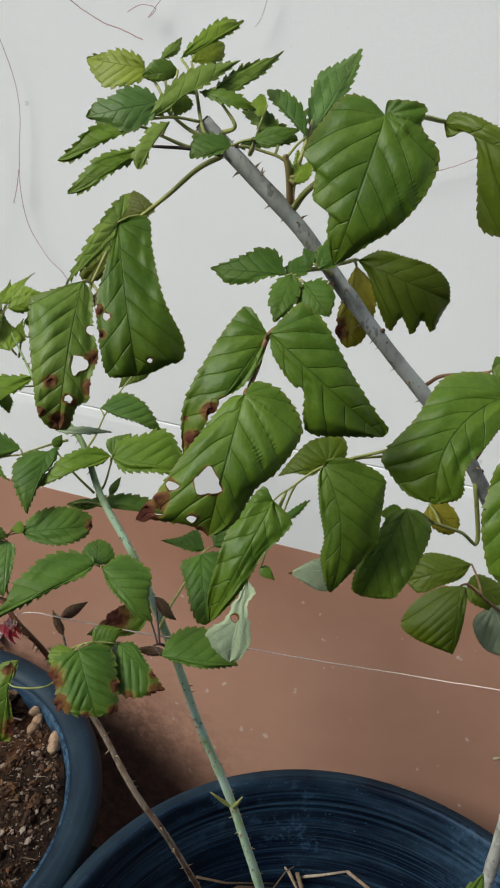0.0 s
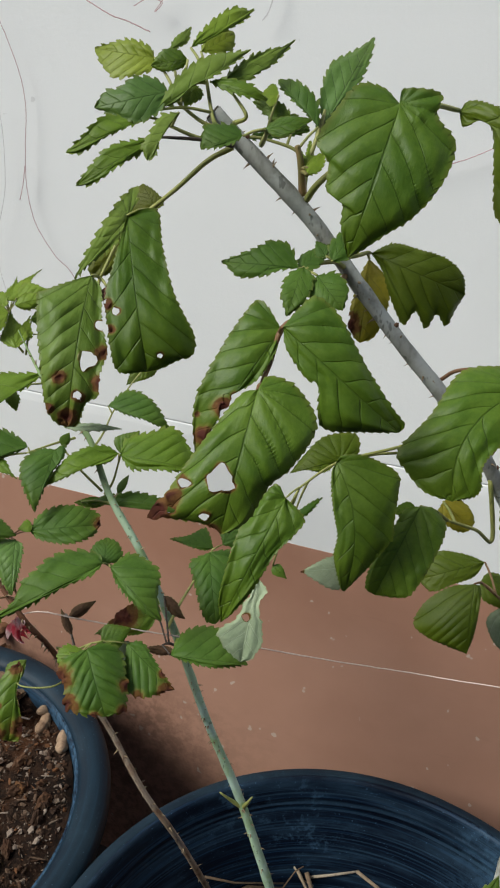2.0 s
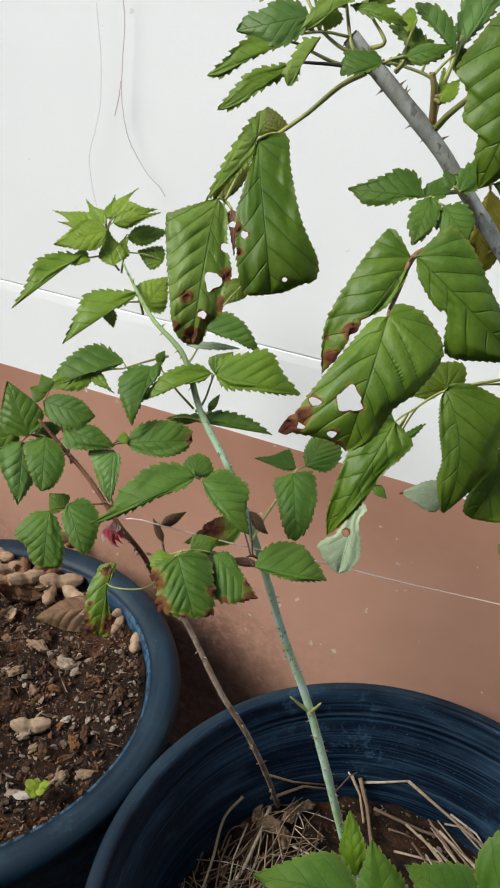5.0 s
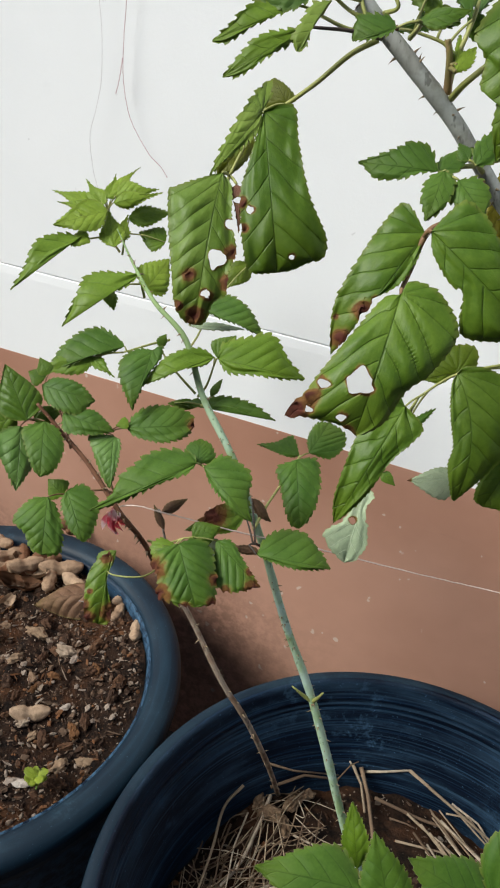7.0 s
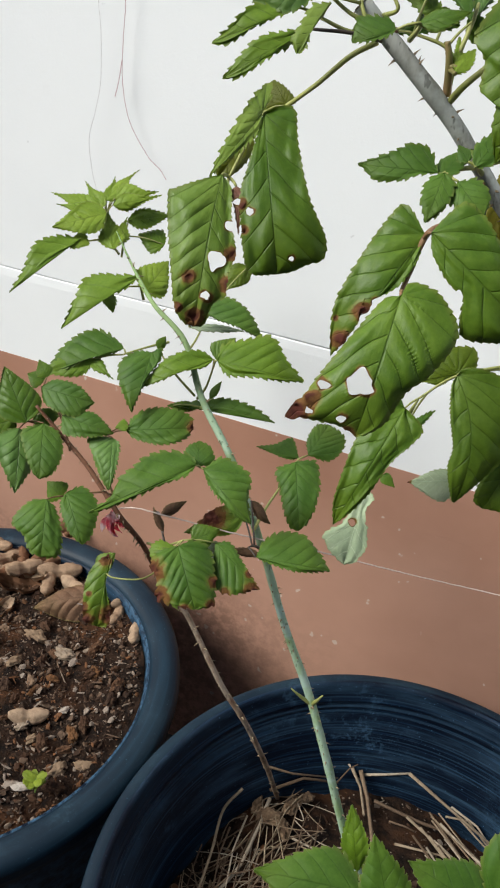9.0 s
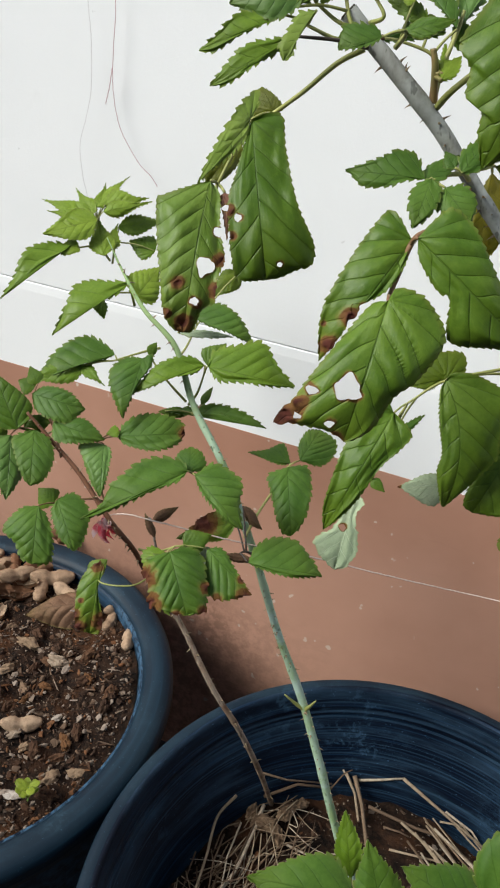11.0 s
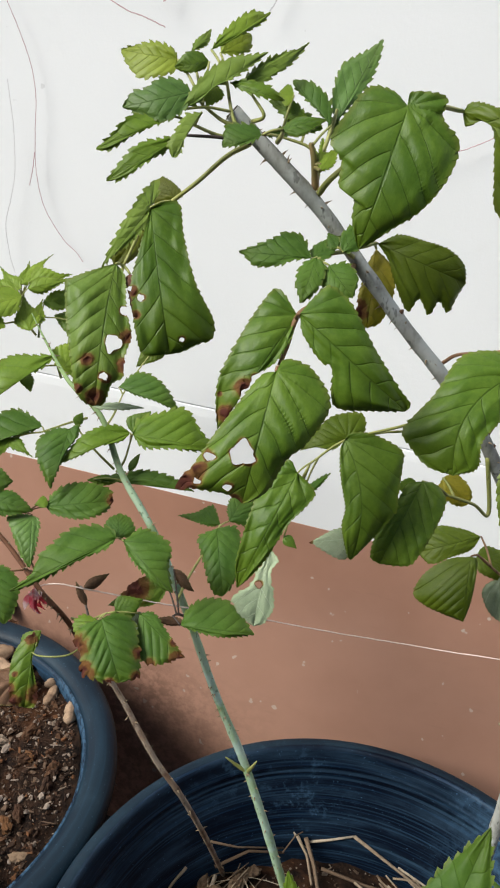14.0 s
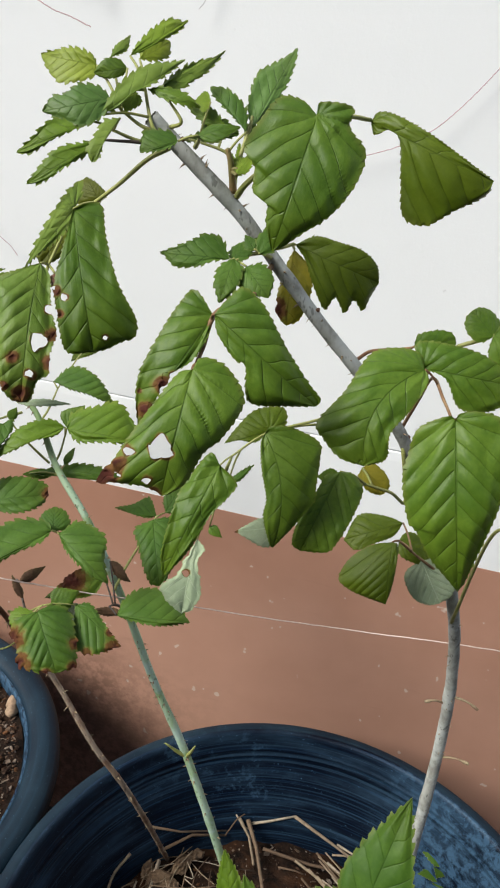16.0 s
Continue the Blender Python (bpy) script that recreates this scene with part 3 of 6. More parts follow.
def blade(lf, base, tip, face, left, right, material, bow=0.0, cup=0.30, fold=0.08, arch=0.08, curl=0.10, crinkle=1.0, jag=1.0, pairs=0.0, holes=(), burn=(), ragged=0.0, lean=None):
    """One leaflet: a toothed blade pleated along its side veins, with an upper and a paler under side.
    left, right: the margins from foot to point, as (across, along) in millimetres; bow: the midrib's sideways bend; cup, fold, arch, curl: how the sides
    droop, rise from the midrib, how the midrib bulges and how far the point turns away, all in parts of the blade's size;
    holes and burn: (across, along, radius) in millimetres; lean: how far the blade lies back to face the sky."""
    base, tip, face = Vector(base), Vector(tip), Vector(face).normalized()
    length = (tip - base).length
    ahead = (tip - base) / length
    side = ahead.cross(face).normalized()
    rnd = random.Random(round(length * 1e6) + round(base.z * 1e6))
    seed = Vector((rnd.random() * 50, rnd.random() * 50, rnd.random() * 20))
    margins, longest = [], 0.0
    for edge in (left, right):
        line = glide([(0, 0, 0), *((x / 1000, y / 1000, 0) for x, y in edge), (0, length, 0)], 14 * (len(edge) + 1) + 1)
        far = [0.0]
        for a, b in zip(line, line[1:]):
            far.append(far[-1] + (b - a).length)
        margins.append((line, far))
        longest = max(longest, far[-1])
    young = material in (FRESH, FRESHER, BRIGHT, BLUISH, LIME, SAGE)
    teeth = max(7, min(13, round(longest / 0.0042))) if young else max(8, min(30, round(longest / 0.0033)))
    pitch = longest / teeth
    nu, half = teeth * (8 if young else 5), 22 if longest > 0.06 else 15 if longest > 0.035 else 9
    pairs = pairs or rnd.uniform(4.9, 5.9)
    lean = (0.55 if young else 0.15) if lean is None else lean
    stagger = rnd.uniform(0.25, 0.6)

    def along(edge, s):
        line, far = margins[edge]
        want = s * far[-1]
        k = min(np.searchsorted(far, want, side="right"), len(far) - 1)
        t = (want - far[k - 1]) / max(1e-9, far[k] - far[k - 1])
        return line[k - 1].lerp(line[k], t)

    rows = []
    for i in range(nu + 1):
        s = i / nu
        mid = Vector((bow / 1000 * 4 * s * (1 - s), length * s, 0))
        rows.append((s, mid, along(0, s), along(1, s)))
    verts, uvs, scorch, gone, phase, rung = [], [], [], [], [], []
    for i, (s, mid, le, ri) in enumerate(rows):
        ends = []
        for k, rim in ((2, le), (3, ri)):
            a, b = rows[max(i - 1, 0)][k], rows[min(i + 1, nu)][k]
            run = (b - a).normalized() if (b - a).length > 1e-7 else Vector((0, 1, 0))
            out = Vector((-run.y, run.x, 0)) if k == 2 else Vector((run.y, -run.x, 0))
            # teeth lean towards the point, large ones with a small one on their back
            wave = s * teeth + 0.30 * noise.noise(Vector((s * 9, k * 7, 3)) + seed)
            one, saw = int(wave), wave % 1.0
            saw = saw / 0.78 if saw < 0.78 else (1 - saw) / 0.22
            if young:
                saw += 0.30 * (1 - abs((wave % 1.0) - 0.36) / 0.14) if abs((wave % 1.0) - 0.36) < 0.14 else 0.0
            big = 0.80 + 0.8 * noise.noise(Vector((one * 1.7, k * 5, 8)) + seed) + (0.5 if one % 3 == 1 and not young else 0.0)
            fade = min(1.0, s * 7, (1 - s) * 9 + 0.2)
            grown = pitch * jag * (0.45 if young else 0.23) * (saw - 0.4) * max(0.1, big) * fade
            torn = ragged * length * 0.05 * noise.noise(Vector((s * 14, k, 5)) + seed) * fade
            ends.append((rim + out * torn, rim + out * (grown + torn) + run * grown * 0.8))
        for j in range(-half, half + 1):
            av = 0.93 * abs(j) / (half - 1) if abs(j) < half else 1.0
            v = av if j > 0 else -av
            smooth_rim, rim = ends[0] if v < 0 else ends[1]
            wide = (smooth_rim - mid).length
            p = mid.lerp(smooth_rim, av) if av < 1 else rim.copy()
            # the ruling bends forward a little, as the side veins do
            p.y += length * 0.02 * math.sin(math.pi * av) * min(1.0, 8 * s * (1 - s))
            inside, b = False, 0.0
            for hx, hy, hr in holes:
                d = Vector((p.x - hx / 1000, p.y - hy / 1000, 0))
                r = hr / 1000 * (1 + 0.45 * noise.noise(Vector((math.atan2(d.y, d.x) * 1.2, hx, 7)) + seed))
                b = max(b, 0.78 - 0.9 * max(0.0, d.length - r) / 0.0022)
                if d.length < r:
                    inside = True
                    p = Vector((hx / 1000, hy / 1000, 0)) + (d / d.length if d.length > 1e-7 else Vector((1, 0, 0))) * r
            for bx, by, br in burn:
                b = max(b, 1.15 - 1000 * math.hypot(p.x - bx / 1000, p.y - by / 1000) / br)
            gone.append(inside)
            scorch.append(max(0.0, b))
            # side veins leave the midrib at about 45 degrees; the lowest ones fan out from the foot
            xa, u = abs(p.x - mid.x) / length, p.y / length
            ahead_of = u - 1.05 * xa - 0.30 * xa * xa
            if ahead_of >= 0:
                q = ahead_of ** 0.94 * pairs
            else:
                q = (math.atan2(u, xa + 1e-6) - math.atan2(1.05 * xa + 0.30 * xa * xa, xa + 1e-6)) / 0.46
            q += (stagger if v > 0 else 0) + 0.16 * noise.noise(Vector((s * 3, v * 2, 11)) + seed)
            phase.append(q)
            rung.append(xa * 1.4)
            quilt = abs(math.sin(math.pi * q)) ** 0.75 - 0.6
            pleat = crinkle * min(length, wide * 2.2) * (0.026 if longest > 0.045 else 0.020) * (0.75 + 0.9 * noise.noise(Vector((s * 2.2, v * 1.7, 21)) + seed)) * quilt * min(1.0, av * 3.5) * min(1.0, 6 * s * (1 - s) + 0.2)
            z = arch * length * (4 * s * (1 - s)) - curl * length * max(0.0, (s - 0.45) / 0.55) ** 2
            z += wide * (fold * av - cup * av * av) + pleat - lean * (p.x * side.z + p.y * ahead.z)
            z += length * 0.042 * noise.noise(Vector((s * 2.6, v * 1.8, 1)) + seed) * (0.25 + av)
            z += length * 0.016 * noise.noise(Vector((s * 7, v * 4, 4)) + seed) * av * crinkle
            at = side * p.x + ahead * p.y + face * z
            if b > 0.5:
                # scorched blade shrivels
                c = Vector((p.x * 260, p.y * 260, 31)) + seed
                at += Vector((noise.noise(c), noise.noise(c + Vector((5, 0, 0))), noise.noise(c + Vector((0, 0, 5))))) * min(length, 0.05) * 0.10 * min(1.0, b - 0.5)
            verts.append(at)
            uvs.append((s, v * 0.5 + 0.5))
    cols = 2 * half + 1
    faces = []
    for i in range(nu):
        for j in range(cols - 1):
            k = i * cols + j
            if not all(gone[c] for c in (k, k + cols, k + cols + 1, k + 1)):
                faces += [(k, k + 1, k + cols + 1), (k, k + cols + 1, k + cols)]
    n = len(verts)
    thick = face * -0.00035
    both = [tuple(p) for p in verts] + [tuple(p + thick) for p in verts]
    me = bpy.data.meshes.new("leaflet")
    me.from_pydata(both, [], faces + [tuple(k + n for k in f[::-1]) for f in faces])
    me.materials.append(material)
    me.materials.append(UNDER if material is not OLIVE else OLIVE)
    me.polygons.foreach_set("material_index", [0] * len(faces) + [1] * len(faces))
    me.polygons.foreach_set("use_smooth", [True] * (2 * len(faces)))
    layer = me.uv_layers.new(name="blade")
    index = np.zeros(len(me.loops), dtype=np.int32)
    me.loops.foreach_get("vertex_index", index)
    layer.data.foreach_set("uv", np.array(uvs, dtype=np.float32)[index % n].ravel())
    me.attributes.new("burn", "FLOAT", "POINT").data.foreach_set("value", scorch + scorch)
    me.attributes.new("vein", "FLOAT", "POINT").data.foreach_set("value", phase + phase)
    me.attributes.new("rung", "FLOAT", "POINT").data.foreach_set("value", rung + rung)
    me.update()
    return put_under(new("leaflet", me), lf, Matrix.Translation(base))


def leaflet(lf, base, tip, face, shape, left, right, material, cup=14, fold=4, arch=14, curl=0, crinkle=1.0, jag=1.0, holes=(), burn=(), lean=None):
    """A blade of one of the usual shapes; left and right are its half widths, cup, fold, arch and curl degrees, holes and burn in parts of its size."""
    length = (Vector(tip) - Vector(base)).length * 1000
    wide = (-left * 1000, right * 1000)
    edges = [[(w * k, u * length) for u, k in SHAPES[shape][1:-1]] for w in wide]
    spot = lambda u, v: (v * (right if v > 0 else left) * 1000 * level(SHAPES[shape], min(max(u, 0), 1)), u * length)
    return blade(lf, base, tip, face, *edges, material, 0.0, cup * 0.018, fold * 0.017, arch * 0.0045, curl * 0.006, crinkle, jag,
                 0.0, [(*spot(u, v), (ru + rv * 0.3) * length * 0.5) for u, v, ru, rv in holes], [(*spot(u, v), r * length) for u, v, r in burn], 0.0, lean)


def thread(name, points, r, material, label, category):
    bm = bmesh.new()
    way = glide(points, 12 * len(points))
    rnd = random.Random(len(points))
    way = [p + Vector((rnd.gauss(0, 1), 0, rnd.gauss(0, 1))) * r * 0.3 for p in way]
    tube(bm, way, lambda t: r, 5)
    return tagged(new(name, mesh_of(bm, name, material)), label, category)


# ---- the place ----
FACE = 0.767          # the wall's front
DADO_TOP, SKIRT_TOP = 0.687, 0.818


def structure(name, bm, material, label, category, smooth=False):
    ob = new(name, mesh_of(bm, name, material, smooth=smooth))
    return tagged(ob, label, category, kind="structure")


bm = bmesh.new()
box(bm, -3.2, 2.6, FACE + 0.0012, FACE + 0.2, SKIRT_TOP, 2.9)
structure("wall_back", bm, WALL_WHITE, "rough white plastered wall with faint scuffs", "wall")
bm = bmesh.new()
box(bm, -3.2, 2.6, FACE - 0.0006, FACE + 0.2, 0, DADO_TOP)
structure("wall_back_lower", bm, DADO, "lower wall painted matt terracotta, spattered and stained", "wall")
bm = bmesh.new()
# a flat band whose top edge slopes back to a narrow crevice under the plaster
section = [(FACE + 0.2, DADO_TOP), (FACE, DADO_TOP), (FACE, SKIRT_TOP - 0.0135), (FACE + 0.0002, SKIRT_TOP - 0.0115), (FACE + 0.0009, SKIRT_TOP - 0.0028), (FACE + 0.0018, SKIRT_TOP - 0.0016), (FACE + 0.02, SKIRT_TOP - 0.0016), (FACE + 0.02, SKIRT_TOP - 0.0002), (FACE + 0.2, SKIRT_TOP - 0.0002)]
ends = [[bm.verts.new((x, y, z)) for y, z in section] for x in (-3.2, 2.6)]
for k in range(len(section)):
    n = (k + 1) % len(section)
    bm.faces.new((ends[0][k], ends[0][n], ends[1][n], ends[1][k]))
bm.faces.new(ends[0][::-1]), bm.faces.new(ends[1])
bmesh.ops.recalc_face_normals(bm, faces=bm.faces[:])
structure("trim", bm, WALL_WHITE, "smooth white band between the plaster and the terracotta", "trim")
bm = bmesh.new()
g = bmesh.ops.create_grid(bm, x_segments=40, y_segments=40, size=400)
for v in bm.verts:
    v.co.z = 0.0
structure("ground", bm, FLOOR, "grey concrete yard floor", "floor")

# an unseen wall added behind the camera to block light from the low sky
bm = bmesh.new()
box(bm, -3.2, 2.6, -1.60, -1.45, 0, 2.25)
structure("wall_front", bm, SKY_BLOCK, "plain grey rendered wall, unseen, added to block low sky", "wall")

# a small dark chip in the plaster
def nick(at):
    bm = bmesh.new()
    bmesh.ops.create_icosphere(bm, subdivisions=2, radius=1)
    for v in bm.verts:
        v.co = Vector((v.co.x * 0.0012, v.co.y * 0.0006, v.co.z * 0.0045)) * (1 + 0.25 * noise.noise(v.co * 3))
    ob = tagged(new("scuff_mark", mesh_of(bm, "scuff_mark", SCUFF)), "small dark vertical chip in the white plaster", "mark", kind="structure")
    ob.location = at + Vector((0, 0.0062, 0))


# ---- pots ----
def plant_pot(at, rim_z, inner, outer, lip, drop, label, rim_material, ridges):
    """A round plastic planter: body with inner ridges, and a rolled rim."""
    pot = thing("plant_pot", at, label, "plant pot", "pots along the wall")
    bm = bmesh.new()
    prof = [(outer * 0.68, 0.0), (outer * 0.70, 0.006), (outer * 0.80, rim_z * 0.45), (outer * 0.89, rim_z - 0.05), (outer - 0.018, rim_z - 0.03), (inner - 0.001, rim_z - 0.008), (inner - 0.003, rim_z - 0.016)]
    steps = 150
    for i in range(steps + 1):
        h = (i / steps) ** 1.8
        r = inner - 0.004 - drop * h
        z = rim_z - 0.018 - (rim_z - 0.06) * h
        for zr, deep in ridges:
            r -= deep * math.exp(-((rim_z - z - zr) / 0.0024) ** 2)
        prof.append((r, z))
    prof.append((0.02, 0.04))
    mid, half = (inner + outer) / 2, (outer - inner) / 2
    lip_at = lambda a: (mid + half * math.cos(a), rim_z - lip + lip * max(0.0, math.sin(a)) ** 0.8 + lip * 0.2 * min(0, math.sin(a)))
    split = math.pi * (0.62 if half < 0.012 else 1.06)
    if half < 0.012:
        # the lip's inner slope, as dark as the inside
        prof[5:7] = [lip_at(split), lip_at(math.pi * 0.72), lip_at(math.pi * 0.84), lip_at(math.pi * 1.0), (inner - 0.003, rim_z - 0.016)]
    lathe(bm, prof, 144, 0.0008)
    part("body", bm, POT_DARK, pot, "dark navy plastic body, scraped inside", Matrix.Translation(at))
    bm = bmesh.new()
    prof = [] if half < 0.012 else [(inner - 0.0045, rim_z - 0.022)]
    prof += [lip_at(split + (-0.06 * math.pi - split) * k / 20) for k in range(21)]
    prof += [(outer, rim_z - lip * 1.4), (outer - 0.003, rim_z - lip * 2.2), (outer - 0.012, rim_z - lip * 2.3)]
    lathe(bm, prof, 144, 0.0008)
    part("rim", bm, rim_material, pot, "rolled rim filmed with grey dust", Matrix.Translation(at))
    return pot


BIG = Vector((-0.0040, 0.3860, 0.0))
SMALL = Vector((-0.5800, 0.4520, 0.0))
plant_pot(BIG, 0.455, 0.277, 0.296, 0.007, 0.055, "large round navy blue plastic planter with worn ridged inside", POT_RIM, ((0.024, 0.0012), (0.033, 0.0012), (0.042, 0.0012), (0.054, 0.0016), (0.061, 0.0014), (0.068, 0.0012)))
plant_pot(SMALL, 0.4305, 0.236, 0.2755, 0.016, 0.050, "round navy plastic planter with thick dusty rim, soil inside", POT_RIM, ((0.03, 0.001),))


def soil(at, radius, top, heap, label, seed):
    rnd = Vector((seed, seed * 2, 0))
    bm = bmesh.new()
    rings = 46
    rows = []
    for i in range(rings + 1):
        r = radius * i / rings
        n = 1 if i == 0 else 120
        row = []
        for k in range(n):
            a = 2 * math.pi * k / max(n, 1)
            p = Vector((r * math.cos(a), r * math.sin(a), 0))
            z = 0.012 * noise.noise(p * 9 + rnd) + 0.008 * noise.noise(p * 28 + rnd) + 0.006 * noise.noise(p * 75 + rnd) + heap * (1 - (r / radius) ** 2)
            row.append(bm.verts.new((p.x, p.y, top + z)))
        rows.append(row)
    for a, b in zip(rows, rows[1:]):
        for k in range(120):
            if len(a) == 1:
                bm.faces.new((a[0], b[k], b[(k + 1) % 120]))
            else:
                bm.faces.new((a[k], b[k], b[(k + 1) % 120], a[(k + 1) % 120]))
    ob = new("potting_soil", mesh_of(bm, "potting_soil", SOIL))
    ob.location = at
    tagged(ob, label, "soil", kind="stuff")
    return lambda x, y: top + 0.012 * noise.noise(Vector((x, y, 0)) * 9 + rnd) + 0.008 * noise.noise(Vector((x, y, 0)) * 28 + rnd) + 0.006 * noise.noise(Vector((x, y, 0)) * 75 + rnd) + heap * (1 - (x * x + y * y) / radius ** 2)


big_soil = soil(BIG, 0.252, 0.282, 0.014, "dark dry soil deep in the large pot, under straw", 3)
small_soil = soil(SMALL, 0.231, 0.402, 0.010, "crumbly brown potting soil mixed with bark bits", 8)


def litter(at, radius, height, count, label, seed):
    """Countless small crumbs and flakes on the soil, one mesh."""
    rnd = random.Random(seed)
    verts, faces = [], []
    for _ in range(count):
        a, r = rnd.random() * 6.283, radius * math.sqrt(rnd.random())
        x, y = r * math.cos(a), r * math.sin(a)
        kind = rnd.random()
        s = rnd.uniform(0.0008, 0.0020) if kind < 0.72 else rnd.uniform(0.0022, 0.0052)
        m = Euler((rnd.uniform(-0.9, 0.9), rnd.uniform(-0.9, 0.9), rnd.random() * 6.28)).to_matrix()
        shape = Vector((1.3, rnd.uniform(0.35, 1.0), rnd.uniform(0.2, 0.7)))
        if kind > 0.92:
            shape = Vector((rnd.uniform(1.2, 2.6), 0.28, 0.2))
        c = Vector((x, y, height(x, y) + s * 0.2))
        k = len(verts)
        for ring, tall in ((0.75, -1), (1.0, 0.1), (0.55, 1)):
            for q in range(5):
                a = q * 1.2566 + ring
                jig = Vector((math.cos(a) * ring * shape.x, math.sin(a) * ring * shape.y, tall * shape.z)) * rnd.uniform(0.6, 1.25)
                verts.append(tuple(c + m @ (jig * s)))
        for q in range(5):
            n = (q + 1) % 5
            faces += [(k + q, k + n, k + 5 + n, k + 5 + q), (k + 5 + q, k + 5 + n, k + 10 + n, k + 10 + q)]
        faces.append((k + 10, k + 11, k + 12, k + 13, k + 14))
    me = bpy.data.meshes.new("soil_crumbs")
    me.from_pydata(verts, [], faces)
    me.materials.append(LITTER)
    ob = tagged(new("soil_crumbs", me), label, "soil", kind="stuff")
    ob.location = at
    return ob


litter(SMALL, 0.226, small_soil, 9000, "bark crumbs and pale flakes strewn over the soil", 4)
litter(BIG, 0.245, big_soil, 1300, "crumbs and chaff strewn over the soil in the large pot", 5)


# ---- loose things on the soil ----
def peanut_mesh(seed, halves):
    """A waisted, netted peanut shell, whole or split open."""
    rnd = random.Random(seed)
    bm = bmesh.new()
    rings, sides = 26, 24
    rows = []
    for i in range(rings + 1):
        t = i / rings
        r = (math.sin(math.pi * (0.03 + 0.94 * t)) ** 0.55) * (0.0078 - 0.0022 * math.exp(-((t - 0.5) / 0.13) ** 2) * rnd.uniform(0.9, 1.1))
        row = []
        for k in range(sides):
            a = (math.pi if halves else 2 * math.pi) * k / (sides - (1 if halves else 0))
            w = r * (1 + 0.085 * math.cos(a * 8) * abs(math.sin(t * 22)) + 0.14 * noise.noise(Vector((t * 6, a, seed))))
            row.append(bm.verts.new(((t - 0.5) * 0.034, w * math.cos(a), w * math.sin(a) * (-1 if halves else 1) + 0.05 * (t - 0.5) ** 2 * 0.3)))
        rows.append(row)
    for a, b in zip(rows, rows[1:]):
        for k in range(sides - (1 if halves else 0)):
            bm.faces.new((a[k], b[k], b[(k + 1) % sides], a[(k + 1) % sides]))
    if halves:
        bmesh.ops.solidify(bm, geom=bm.faces[:], thickness=0.0008)
    else:
        bm.faces.new(rows[0]), bm.faces.new(rows[-1][::-1])
    return mesh_of(bm, "peanut_shell", SHELL)


PEANUTS = [peanut_mesh(1, False), peanut_mesh(2, False), peanut_mesh(3, True)]


def peanut(x, y, turn, kind, grow=1.0, tip=0.0, lift=0.004):
    ob = new("peanut_shell", PEANUTS[kind])
    z = small_soil(x - SMALL.x, y - SMALL.y)
    if y > 0.60 and x < -0.52:
        grow, lift = grow * 1.15, lift + 0.007
    ob.matrix_basis = pose(x, y, z + lift, tip, 8, turn) @ Matrix.Scale(grow, 4)
    return tagged(ob, ("split open" if kind == 2 else "whole dry") + " tan peanut shell lying on the soil", "peanut shell", "peanut shells on the soil")


def chip(x, y, z, size, turn, seed, flat=0.45, label="pale brown bark chip lying on the soil", material=None):
    bm = bmesh.new()
    bmesh.ops.create_icosphere(bm, subdivisions=4, radius=1)
    for v in bm.verts:
        k = 1 + 0.50 * noise.noise(v.co * 1.4 + Vector((seed * 3.1, 0, 0))) + 0.20 * noise.noise(v.co * 3.5 + Vector((seed, 0, 0))) + 0.10 * noise.noise(v.co * 11 + Vector((0, seed, 0)))
        v.co = Vector((v.co.x * 1.0, v.co.y * 0.55, v.co.z * flat)) * k * size
    ob = new("bark_chip", mesh_of(bm, "bark_chip", material or BARK, smooth=False))
    ob.matrix_basis = pose(x, y, z, 6, 10, turn)
    return tagged(ob, label, "bark chip", "bark chips on the soil")


def straw(points, r=0.0016, label="dry pale straw stalk lying in the pot"):
    bm = bmesh.new()
    tube(bm, glide(points, 5 * len(points)) if len(points) > 3 else [Vector(p) for p in points for _ in (0,)], lambda t: r * (1 - 0.3 * t), 6)
    return tagged(new("straw", mesh_of(bm, "straw", STRAW)), label, "straw", "straw in the large pot")

arch_cane = stem('stem', [(-0.1361, 0.3373, 1.1843), (-0.1157, 0.3431, 1.1656), (-0.0928, 0.3519, 1.1428), (-0.0687, 0.3582, 1.1145), (-0.0441, 0.3599, 1.0882), (-0.0207, 0.3663, 1.0626), (0.0068, 0.3812, 1.0236), (0.0355, 0.4109, 0.9588), (0.0669, 0.4553, 0.8575), (0.0827, 0.4825, 0.7733), (0.0919, 0.5014, 0.6769), (0.0958, 0.5137, 0.5705), (0.0976, 0.5202, 0.4543), (0.0991, 0.5156, 0.3603), (0.0891, 0.5156, 0.2492)],
    [0.0038, 0.0037, 0.0036, 0.0035, 0.0035, 0.0036, 0.0037, 0.0040, 0.0045, 0.0048, 0.0051, 0.0055, 0.0060, 0.0066, 0.0075], GREY_CANE, 120, 'old_cane')
green_cane = stem('stem', [(-0.0261, 0.4672, 0.2494), (-0.0380, 0.4670, 0.3235), (-0.0784, 0.4667, 0.4297), (-0.1118, 0.4633, 0.5384), (-0.1409, 0.4667, 0.6145), (-0.1739, 0.4706, 0.6836), (-0.1958, 0.4713, 0.7428), (-0.2114, 0.4734, 0.7790), (-0.2367, 0.4716, 0.8412), (-0.2738, 0.4852, 0.8833), (-0.2955, 0.4928, 0.9270), (-0.3313, 0.5032, 0.9483), (-0.3740, 0.5400, 0.9610), (-0.4010, 0.5590, 0.9800)],
    [0.0052, 0.0047, 0.0044, 0.0041, 0.0039, 0.0036, 0.0034, 0.0035, 0.0031, 0.0028, 0.0024, 0.0019, 0.0011, 0.0005], GLAUCOUS_CANE, 260, 'green_cane')
